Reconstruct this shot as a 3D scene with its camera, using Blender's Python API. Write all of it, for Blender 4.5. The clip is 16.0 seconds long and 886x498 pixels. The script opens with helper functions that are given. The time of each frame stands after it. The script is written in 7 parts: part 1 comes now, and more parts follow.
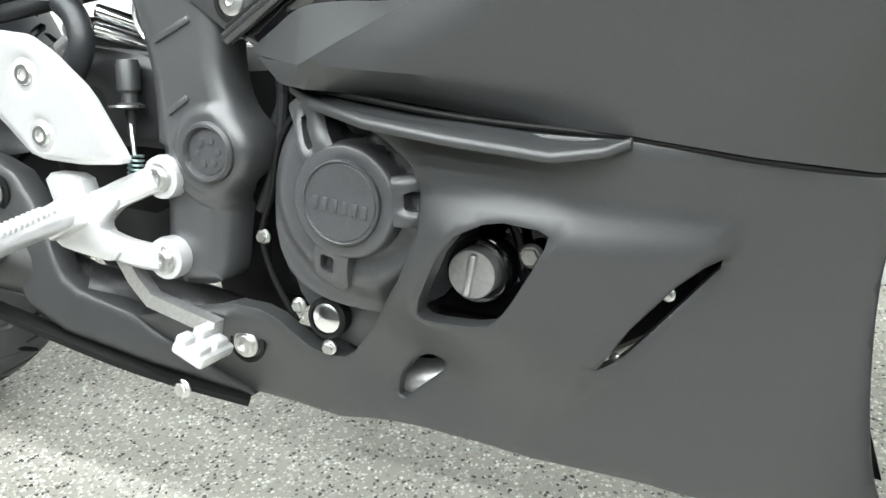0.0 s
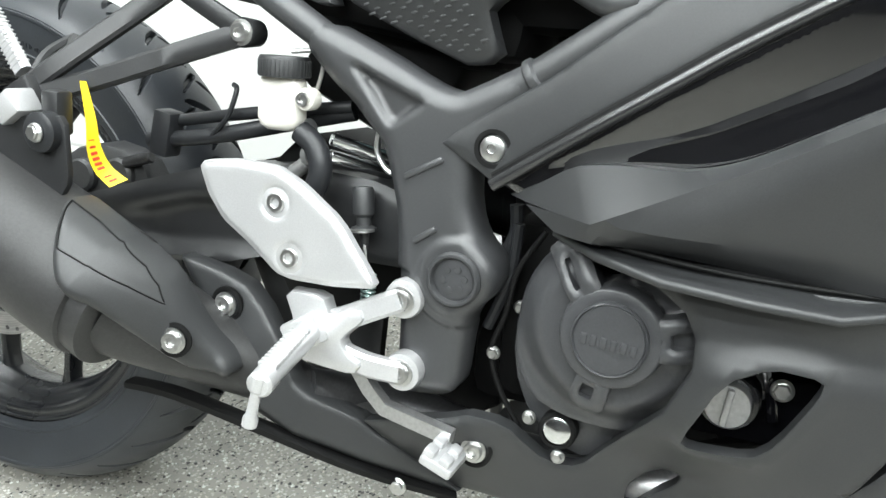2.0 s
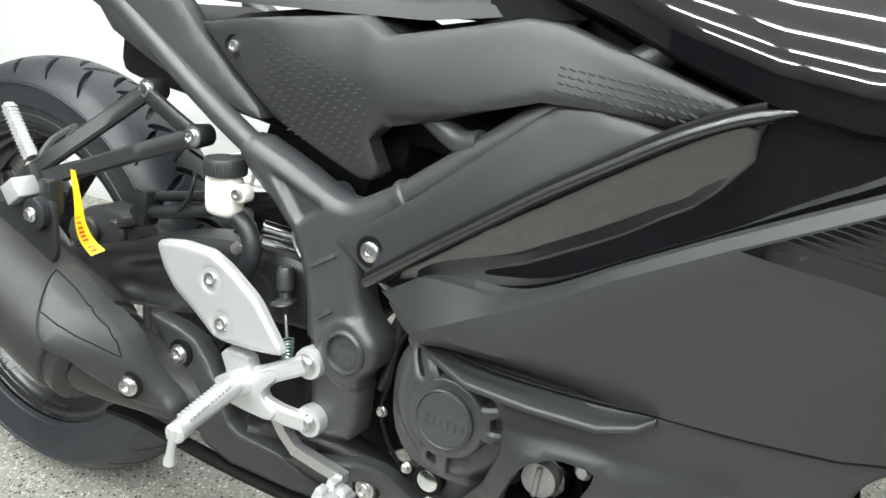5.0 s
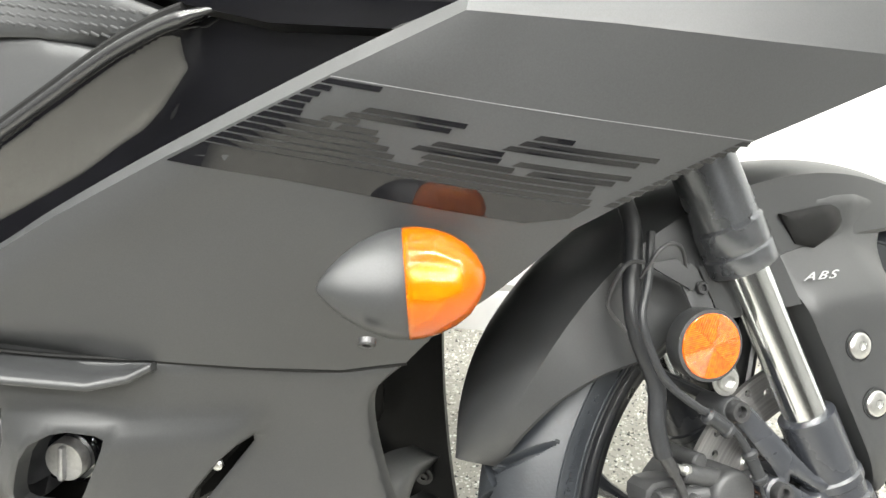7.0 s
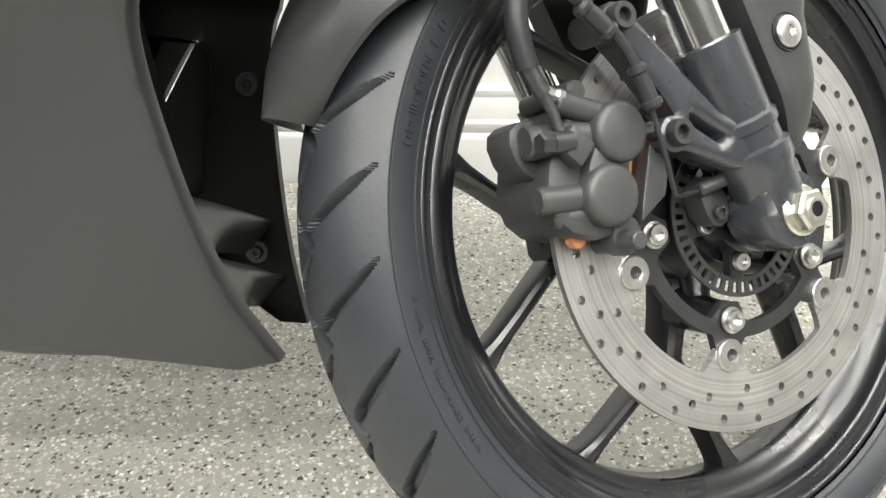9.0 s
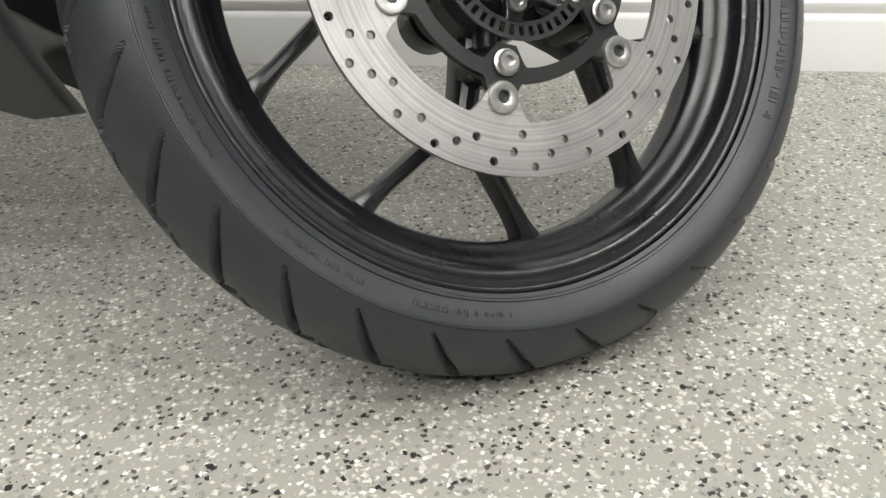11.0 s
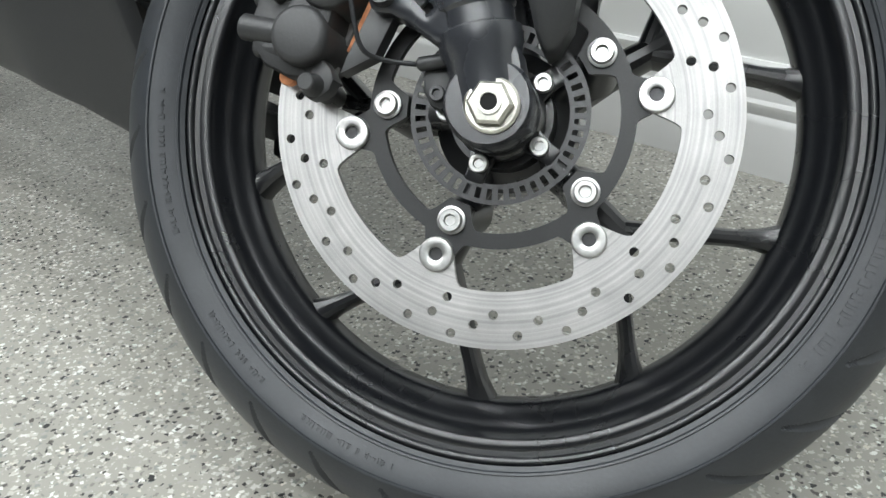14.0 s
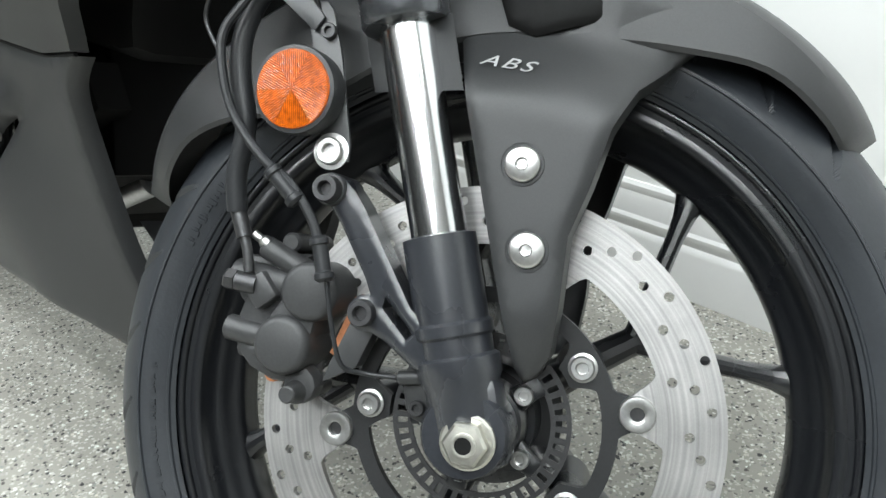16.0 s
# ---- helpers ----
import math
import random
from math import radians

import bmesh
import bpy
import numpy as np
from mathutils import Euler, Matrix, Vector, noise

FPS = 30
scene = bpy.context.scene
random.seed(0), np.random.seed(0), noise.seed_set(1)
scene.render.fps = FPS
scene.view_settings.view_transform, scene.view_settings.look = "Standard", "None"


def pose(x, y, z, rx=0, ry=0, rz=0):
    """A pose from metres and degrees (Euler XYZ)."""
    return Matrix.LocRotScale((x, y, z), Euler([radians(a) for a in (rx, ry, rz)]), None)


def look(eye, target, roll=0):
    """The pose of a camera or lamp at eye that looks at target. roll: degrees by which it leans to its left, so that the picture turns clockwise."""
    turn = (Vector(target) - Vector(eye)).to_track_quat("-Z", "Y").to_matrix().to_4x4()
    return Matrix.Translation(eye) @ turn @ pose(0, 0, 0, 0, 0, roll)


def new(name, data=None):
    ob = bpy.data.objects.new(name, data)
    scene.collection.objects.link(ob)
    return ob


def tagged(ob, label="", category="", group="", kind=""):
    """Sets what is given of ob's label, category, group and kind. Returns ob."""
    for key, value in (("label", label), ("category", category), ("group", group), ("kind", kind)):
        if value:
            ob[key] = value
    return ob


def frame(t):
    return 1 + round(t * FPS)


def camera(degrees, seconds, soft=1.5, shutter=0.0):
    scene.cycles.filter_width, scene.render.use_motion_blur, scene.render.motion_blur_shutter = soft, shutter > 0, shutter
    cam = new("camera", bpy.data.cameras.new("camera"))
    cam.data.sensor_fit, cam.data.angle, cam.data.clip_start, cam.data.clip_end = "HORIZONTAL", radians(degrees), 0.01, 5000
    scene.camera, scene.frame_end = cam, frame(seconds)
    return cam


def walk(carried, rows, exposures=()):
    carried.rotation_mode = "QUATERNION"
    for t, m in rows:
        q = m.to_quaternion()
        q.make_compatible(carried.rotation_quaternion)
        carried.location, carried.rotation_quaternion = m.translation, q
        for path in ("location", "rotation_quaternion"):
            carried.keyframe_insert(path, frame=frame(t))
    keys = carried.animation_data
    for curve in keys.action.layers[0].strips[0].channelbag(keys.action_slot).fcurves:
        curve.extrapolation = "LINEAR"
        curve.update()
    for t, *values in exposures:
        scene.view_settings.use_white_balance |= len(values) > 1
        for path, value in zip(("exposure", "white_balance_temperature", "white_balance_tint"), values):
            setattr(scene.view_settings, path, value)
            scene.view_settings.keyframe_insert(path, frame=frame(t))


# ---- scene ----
cam = camera(54.9, 16.0)
PATH = [
    (0, (0.942, -0.538, 0.686), (0.203, 1.038, -0.297), -3.3),
    (0.5, (0.898, -0.549, 0.726), (0.192, 1.045, -0.255), -3.4),
    (1, (0.844, -0.57, 0.762), (0.134, 1.032, -0.202), -3.3),
    (1.5, (0.802, -0.592, 0.777), (0.093, 1.018, -0.174), -3.1),
    (2, (0.766, -0.626, 0.796), (0.061, 0.989, -0.15), -2.1),
    (2.5, (0.736, -0.658, 0.817), (-0.065, 0.915, -0.122), -2.2),
    (3, (0.728, -0.681, 0.86), (-0.217, 0.824, -0.058), -2.9),
    (3.2, (0.733, -0.682, 0.877), (-0.252, 0.796, -0.041), -3.2),
    (5.3, (1.024, -0.595, 0.949), (0.132, 0.894, -0.044), -3.9),
    (5.5, (1.044, -0.594, 0.932), (0.177, 0.915, -0.054), -3.9),
    (6, (1.084, -0.57, 0.883), (0.414, 1.021, -0.126), -3.2),
    (6.5, (1.14, -0.555, 0.867), (0.664, 1.112, -0.131), -2.5),
    (7, (1.162, -0.527, 0.865), (0.792, 1.166, -0.134), -2.6),
    (7.5, (1.169, -0.509, 0.814), (0.874, 1.199, -0.183), -2.2),
    (8, (1.166, -0.501, 0.719), (0.929, 1.22, -0.272), -1.7),
    (8.5, (1.182, -0.504, 0.65), (0.974, 1.212, -0.356), -1.7),
    (9, (1.204, -0.505, 0.564), (1.058, 1.221, -0.435), -1.5),
    (9.5, (1.229, -0.491, 0.442), (1.181, 1.242, -0.555), -1.4),
    (10, (1.255, -0.541, 0.397), (1.271, 1.201, -0.586), -1.3),
    (10.2, (1.277, -0.57, 0.408), (1.293, 1.166, -0.584), -1.4),
    (12.3, (1.637, -0.539, 0.371), (0.614, 0.872, -0.61), -2.1),
    (12.5, (1.673, -0.518, 0.357), (0.589, 0.844, -0.627), -2.0),
    (13, (1.729, -0.449, 0.375), (0.543, 0.834, -0.598), -2.0),
    (13.5, (1.723, -0.386, 0.418), (0.472, 0.835, -0.553), -2.3),
    (14, (1.71, -0.354, 0.47), (0.429, 0.855, -0.478), -2.4),
    (14.5, (1.702, -0.335, 0.502), (0.403, 0.861, -0.438), -2.5),
    (15, (1.703, -0.306, 0.543), (0.384, 0.869, -0.395), -3.2),
    (15.5, (1.686, -0.296, 0.58), (0.346, 0.865, -0.344), -3.5),
    (16, (1.677, -0.267, 0.63), (0.328, 0.899, -0.275), -3.3),
]
EXPOSURES = [(0, 1.15, 6430, 5), (1.5, 1.0, 6400, 4), (2.2, 0.55, 6420, 5), (3, 0.0, 6600, 6), (5.3, 0.75, 6500, 4), (6.0, 1.45, 6620, 9), (6.5, 1.8, 6820, 11), (7, 1.47, 6880, 8), (8, 0.7, 7050, 5), (9, 1.0, 7000, 7), (9.5, 1.0, 6970, 8), (10, 0.58, 6950, 10), (12.5, -0.17, 6750, 10), (13.5, -0.03, 6450, 7), (14.5, 0.1, 6380, 6), (16, 0.35, 6350, 5)]
walk(cam, [(t, look(eye, target, roll)) for t, eye, target, roll in PATH], EXPOSURES)

# ---- light: a white showroom with long tube lamps under the ceiling ----
world = bpy.data.worlds.new("world")
scene.world = world
world.use_nodes = True
world.node_tree.nodes["Background"].inputs[0].default_value = (0.9, 0.95, 1.0, 1)
world.node_tree.nodes["Background"].inputs[1].default_value = 0.15
scene.view_settings.exposure = 0.0

TUBES = [(x, y) for y in (-0.10, -1.0, -1.9, -2.8) for x in (-0.6, 1.05, 2.7)]
CEILING = 2.75
LAMP_WATTS = 19.5
for k, (lx, ly) in enumerate(TUBES):
    data = bpy.data.lights.new("tube_light", "AREA")
    data.shape, data.size, data.size_y, data.energy = "RECTANGLE", 1.45, 0.05, LAMP_WATTS
    data.color = (0.96, 0.98, 1.0)
    lamp = new("tube_light", data)
    lamp.matrix_world = pose(lx, ly, CEILING - 0.105)


# ---- materials ----
def mat(name, base, rough=0.5, metal=0.0, grain=0.0, grain_size=400.0, bump=0.0, bump_size=300.0, blotch=0.0, blotch_size=9.0,
        rough_var=0.0, coat=0.0, spec=0.5, trans=0.0, ior=1.45, emit=None, streak=None):
    m = bpy.data.materials.new(name)
    m.use_nodes = True
    nt = m.node_tree
    p = nt.nodes["Principled BSDF"]
    p.inputs["Base Color"].default_value = (*base, 1)
    p.inputs["Roughness"].default_value = rough
    p.inputs["Metallic"].default_value = metal
    p.inputs["IOR"].default_value = ior
    p.inputs["Specular IOR Level"].default_value = spec
    p.inputs["Coat Weight"].default_value = coat
    p.inputs["Coat Roughness"].default_value = 0.03
    p.inputs["Coat IOR"].default_value = 1.85
    p.inputs["Transmission Weight"].default_value = trans
    co = nt.nodes.new("ShaderNodeTexCoord")

    def noise_tex(size, detail=3.0):
        n = nt.nodes.new("ShaderNodeTexNoise")
        n.inputs["Scale"].default_value = size
        n.inputs["Detail"].default_value = detail
        if streak:
            mp = nt.nodes.new("ShaderNodeMapping")
            mp.inputs["Scale"].default_value = streak
            nt.links.new(co.outputs["Object"], mp.inputs[0])
            nt.links.new(mp.outputs[0], n.inputs["Vector"])
        else:
            nt.links.new(co.outputs["Object"], n.inputs["Vector"])
        return n

    def spread(n, lo, hi):
        r = nt.nodes.new("ShaderNodeMapRange")
        r.inputs[1].default_value, r.inputs[2].default_value = 0.3, 0.7
        r.inputs[3].default_value, r.inputs[4].default_value = lo, hi
        nt.links.new(n.outputs[0], r.inputs[0])
        return r.outputs[0]

    value = None
    for amount, size in ((grain, grain_size), (blotch, blotch_size)):
        if amount:
            out = spread(noise_tex(size), 1 - amount, 1 + amount)
            if value is None:
                value = out
            else:
                mul = nt.nodes.new("ShaderNodeMath")
                mul.operation = "MULTIPLY"
                nt.links.new(value, mul.inputs[0])
                nt.links.new(out, mul.inputs[1])
                value = mul.outputs[0]
    if value is not None:
        mix = nt.nodes.new("ShaderNodeVectorMath")
        mix.operation = "SCALE"
        mix.inputs[0].default_value = base
        nt.links.new(value, mix.inputs["Scale"])
        nt.links.new(mix.outputs[0], p.inputs["Base Color"])
    if rough_var:
        nt.links.new(spread(noise_tex(14.0, 5.0), max(0.02, rough - rough_var), min(1.0, rough + rough_var)), p.inputs["Roughness"])
    if bump:
        b = nt.nodes.new("ShaderNodeBump")
        b.inputs["Strength"].default_value = bump
        b.inputs["Distance"].default_value = 0.001
        nt.links.new(noise_tex(bump_size).outputs[0], b.inputs["Height"])
        nt.links.new(b.outputs[0], p.inputs["Normal"])
    if emit:
        p.inputs["Emission Color"].default_value = (*emit[0], 1)
        p.inputs["Emission Strength"].default_value = emit[1]
    return m


def floor_material():
    """Grey epoxy with scattered paint flakes of several sizes under a clear coat."""
    m = bpy.data.materials.new("flake_epoxy")
    m.use_nodes = True
    nt = m.node_tree
    p = nt.nodes["Principled BSDF"]
    co = nt.nodes.new("ShaderNodeTexCoord")
    warp = nt.nodes.new("ShaderNodeTexNoise")
    warp.inputs["Scale"].default_value = 260.0
    nt.links.new(co.outputs["Object"], warp.inputs["Vector"])
    off = nt.nodes.new("ShaderNodeVectorMath")
    off.operation = "MULTIPLY_ADD"
    nt.links.new(warp.outputs["Color"], off.inputs[0])
    off.inputs[1].default_value = (0.006, 0.006, 0.006)
    nt.links.new(co.outputs["Object"], off.inputs[2])
    ground = nt.nodes.new("ShaderNodeTexNoise")
    ground.inputs["Scale"].default_value = 3.0
    ground.inputs["Detail"].default_value = 6.0
    nt.links.new(co.outputs["Object"], ground.inputs["Vector"])
    ramp = nt.nodes.new("ShaderNodeValToRGB")
    ramp.color_ramp.elements[0].color = (0.249, 0.242, 0.213, 1)
    ramp.color_ramp.elements[1].color = (0.291, 0.283, 0.250, 1)
    nt.links.new(ground.outputs[0], ramp.inputs[0])
    colour = ramp.outputs[0]
    # (cells per metre, share of cells that hold a flake, flake radius in cell units, colours)
    layers = [
        (190.0, 0.55, 0.45, [(0.20, 0.21, 0.195), (0.40, 0.39, 0.36), (0.27, 0.26, 0.235), (0.44, 0.43, 0.395)]),
        (230.0, 0.5, 0.42, [(0.48, 0.47, 0.44), (0.17, 0.165, 0.15), (0.40, 0.38, 0.34), (0.30, 0.29, 0.27)]),
        (205.0, 0.24, 0.40, [(0.62, 0.65, 0.61), (0.58, 0.57, 0.53), (0.5, 0.47, 0.41), (0.62, 0.62, 0.59)]),
        (200.0, 0.21, 0.40, [(0.015, 0.015, 0.016), (0.025, 0.024, 0.024), (0.06, 0.055, 0.05), (0.02, 0.02, 0.022)]),
    ]
    for k, (cells, share, radius, colours) in enumerate(layers):
        shift = nt.nodes.new("ShaderNodeMapping")
        shift.inputs["Location"].default_value = (k * 3.17, k * 1.71, 0)
        shift.inputs["Rotation"].default_value = (0, 0, 0.6 * k)
        nt.links.new(off.outputs[0], shift.inputs[0])
        v = nt.nodes.new("ShaderNodeTexVoronoi")
        v.voronoi_dimensions = "2D"
        v.distance = "MINKOWSKI" if k % 2 else "MANHATTAN"
        if k % 2:
            v.inputs["Exponent"].default_value = 1.3
        v.inputs["Scale"].default_value = cells
        nt.links.new(shift.outputs[0], v.inputs["Vector"])
        sep = nt.nodes.new("ShaderNodeSeparateColor")
        nt.links.new(v.outputs["Color"], sep.inputs[0])
        size = nt.nodes.new("ShaderNodeMath")
        size.operation = "MULTIPLY"
        nt.links.new(sep.outputs[1], size.inputs[0])
        size.inputs[1].default_value = radius * 1.5
        inside = nt.nodes.new("ShaderNodeMath")
        inside.operation = "LESS_THAN"
        nt.links.new(v.outputs["Distance"], inside.inputs[0])
        nt.links.new(size.outputs[0], inside.inputs[1])
        chosen = nt.nodes.new("ShaderNodeMath")
        chosen.operation = "LESS_THAN"
        nt.links.new(sep.outputs[0], chosen.inputs[0])
        chosen.inputs[1].default_value = share
        both = nt.nodes.new("ShaderNodeMath")
        both.operation = "MULTIPLY"
        nt.links.new(inside.outputs[0], both.inputs[0])
        nt.links.new(chosen.outputs[0], both.inputs[1])
        tone = nt.nodes.new("ShaderNodeValToRGB")
        tone.color_ramp.interpolation = "CONSTANT"
        while len(tone.color_ramp.elements) < 4:
            tone.color_ramp.elements.new(0.5)
        for e, (at, c) in enumerate(zip((0.0, 0.25, 0.5, 0.75), colours)):
            tone.color_ramp.elements[e].position = at
            tone.color_ramp.elements[e].color = (*c, 1)
        nt.links.new(sep.outputs[2], tone.inputs[0])
        mix = nt.nodes.new("ShaderNodeMix")
        mix.data_type = "RGBA"
        nt.links.new(both.outputs[0], mix.inputs[0])
        nt.links.new(colour, mix.inputs[6])
        nt.links.new(tone.outputs[0], mix.inputs[7])
        colour = mix.outputs[2]
    nt.links.new(colour, p.inputs["Base Color"])
    wear = nt.nodes.new("ShaderNodeTexNoise")
    wear.inputs["Scale"].default_value = 9.0
    wear.inputs["Detail"].default_value = 8.0
    nt.links.new(co.outputs["Object"], wear.inputs["Vector"])
    r = nt.nodes.new("ShaderNodeMapRange")
    r.inputs[3].default_value, r.inputs[4].default_value = 0.28, 0.5
    nt.links.new(wear.outputs[0], r.inputs[0])
    nt.links.new(r.outputs[0], p.inputs["Roughness"])
    b = nt.nodes.new("ShaderNodeBump")
    b.inputs["Strength"].default_value = 0.25
    b.inputs["Distance"].default_value = 0.002
    lump = nt.nodes.new("ShaderNodeTexNoise")
    lump.inputs["Scale"].default_value = 90.0
    nt.links.new(co.outputs["Object"], lump.inputs["Vector"])
    nt.links.new(lump.outputs[0], b.inputs["Height"])
    nt.links.new(b.outputs[0], p.inputs["Normal"])
    return m


FLOOR = floor_material()
WALL = mat("wall_paint", (0.84, 0.845, 0.83), 0.55, bump=0.15, bump_size=180.0, blotch=0.02, blotch_size=2.0)
UNSEEN_DARK_WALL = mat("unseen_dark_wall_paint", (0.018, 0.018, 0.0175), 0.6, bump=0.15, bump_size=180.0, blotch=0.05, blotch_size=2.0)
TRIM = mat("trim_paint", (0.82, 0.82, 0.81), 0.32, bump=0.05, bump_size=60.0, blotch=0.02)
MATTE = mat("matte_black_paint", (0.028, 0.029, 0.030), 0.43, spec=0.62, grain=0.10, grain_size=900.0, bump=0.06, bump_size=1400.0, rough_var=0.03, blotch=0.06, blotch_size=6.0)
GLOSS = mat("gloss_black_paint", (0.004, 0.004, 0.005), 0.06, coat=1.0, blotch=0.2, blotch_size=20.0)
PLASTIC = mat("black_plastic", (0.026, 0.027, 0.028), 0.44, spec=0.7, grain=0.12, grain_size=700.0, bump=0.14, bump_size=900.0, rough_var=0.05)
# Near-black for joints and cups; also puts shade into fillers and recesses as colour.
SEAM_SHADE = mat("seam_and_shade_black", (0.005, 0.005, 0.005), 0.6, spec=0.25, grain=0.1)
FRAME = mat("satin_black_frame", (0.038, 0.039, 0.041), 0.41, spec=0.9, grain=0.08, grain_size=500.0, bump=0.08, bump_size=500.0, rough_var=0.05)
CASE = mat("black_engine_case", (0.042, 0.043, 0.046), 0.40, spec=0.8, grain=0.12, grain_size=600.0, bump=0.12, bump_size=500.0, rough_var=0.05)
RUBBER = mat("tyre_rubber", (0.0195, 0.0224, 0.0268), 0.45, spec=0.68, grain=0.1, grain_size=350.0, bump=0.12, bump_size=420.0, blotch=0.16, blotch_size=12.0, rough_var=0.08)
HOSE = mat("hose_rubber", (0.018, 0.019, 0.021), 0.42, grain=0.12, grain_size=400.0, bump=0.1, bump_size=300.0)
FOOT = mat("fork_foot_black", (0.026, 0.028, 0.033), 0.27, spec=0.9, grain=0.08, bump=0.05, bump_size=500.0, rough_var=0.05)
RIM = mat("satin_black_wheel", (0.0068, 0.0075, 0.0092), 0.28, spec=0.9, grain=0.05, grain_size=500.0, bump=0.02, bump_size=500.0, rough_var=0.02)
ARM_BLACK = mat("swingarm_black", (0.018, 0.0185, 0.0195), 0.40, spec=0.6, grain=0.1, grain_size=500.0, bump=0.1, bump_size=450.0, rough_var=0.05)
SLEEVE = mat("fork_sleeve_grey", (0.13, 0.135, 0.145), 0.27, metal=0.75, grain=0.06, grain_size=500.0, rough_var=0.04)
INNER_BLACK = mat("inner_plastic_and_shade_black", (0.010, 0.0102, 0.0105), 0.5, spec=0.35, grain=0.12, grain_size=600.0, bump=0.1, bump_size=700.0)
SILVER = mat("silver_paint", (0.57, 0.57, 0.575), 0.36, metal=0.55, grain=0.05, grain_size=700.0, bump=0.08, bump_size=700.0, rough_var=0.05)
ALU = mat("cast_aluminium", (0.5, 0.5, 0.5), 0.4, metal=0.9, grain=0.1, grain_size=300.0, bump=0.15, bump_size=300.0)
ZINC = mat("zinc_bolt", (0.60, 0.60, 0.59), 0.34, metal=1.0, grain=0.1, grain_size=300.0, rough_var=0.08)
GOLDZINC = mat("yellow_zinc_nut", (0.60, 0.59, 0.535), 0.38, metal=1.0, grain=0.08, grain_size=300.0, rough_var=0.06)
CHROME = mat("hard_chrome", (0.74, 0.75, 0.76), 0.17, metal=1.0, blotch=0.03, streak=(1, 1, 0.1))
STEEL = mat("brushed_disc_steel", (0.46, 0.453, 0.447), 0.47, metal=1.0, grain=0.05, grain_size=900.0, bump=0.05, bump_size=600.0, rough_var=0.08, blotch=0.1, blotch_size=38.0)
MUFFLER = mat("muffler_black", (0.028, 0.028, 0.028), 0.46, grain=0.15, grain_size=350.0, bump=0.1, bump_size=420.0, rough_var=0.06)
ENDCAP = mat("brushed_end_cap", (0.5, 0.49, 0.46), 0.38, metal=0.9, grain=0.1, grain_size=300.0, streak=(0.15, 1, 1))
AMBER_LENS = mat("amber_lens", (0.52, 0.095, 0.002), 0.16, spec=0.6, grain=0.4, grain_size=260.0, blotch=0.2, blotch_size=70.0, coat=0.6)
AMBER_GLASS = mat("amber_clear_lens", (1.0, 0.24, 0.008), 0.05, trans=0.72, ior=1.45, bump=0.25, bump_size=220.0)
REFLECTOR_BACK = mat("lamp_reflector", (0.95, 0.7, 0.25), 0.2, metal=0.6, grain=0.2, grain_size=120.0)
FLUID = mat("milky_reservoir", (0.74, 0.72, 0.66), 0.3, blotch=0.06, blotch_size=60.0, spec=0.5)
YELLOW = mat("yellow_tag_vinyl", (0.86, 0.6, 0.02), 0.4, blotch=0.05)
RED_INK = mat("red_ink", (0.55, 0.05, 0.02), 0.5, grain=0.1)
COPPER = mat("brake_pad_copper", (0.6, 0.25, 0.12), 0.5, metal=0.4, grain=0.2, grain_size=200.0)
DECAL_LINE = mat("grey_decal_line", (0.16, 0.162, 0.165), 0.45, grain=0.05)
DECAL = mat("gloss_black_decal", (0.006, 0.006, 0.007), 0.06, coat=0.15, blotch=0.2)
SATIN_TRIM = mat("satin_trim_black", (0.02, 0.02, 0.021), 0.24, spec=1.0, grain=0.05, bump=0.03, bump_size=300.0)
CALIPER = mat("caliper_black", (0.040, 0.0405, 0.0415), 0.42, grain=0.12, grain_size=500.0, bump=0.1, bump_size=400.0)
TEAL = mat("painted_teal_part", (0.16, 0.24, 0.25), 0.4, grain=0.1)
SPRING = mat("zinc_spring", (0.38, 0.5, 0.48), 0.3, metal=0.8, grain=0.1)
DARK_METAL = mat("dark_steel", (0.07, 0.07, 0.072), 0.38, metal=0.7, grain=0.15, grain_size=300.0)
LAMP_BODY = mat("lamp_housing", (0.8, 0.8, 0.8), 0.4, blotch=0.02)
TUBE = mat("lit_tube", (0.9, 0.9, 0.9), 0.4, emit=((0.97, 0.99, 1.0), 6.0))
CEILING_PAINT = mat("grey_ceiling_paint", (0.66, 0.66, 0.65), 0.6, blotch=0.05, blotch_size=1.5, bump=0.2, bump_size=60.0)
UNSEEN_SIDE_WALL = mat("unseen_grey_wall_paint", (0.3, 0.3, 0.29), 0.6, blotch=0.03, blotch_size=2.0, bump=0.15, bump_size=180.0)
WHITE_INK = mat("light_grey_ink", (0.36, 0.365, 0.37), 0.4, grain=0.05)


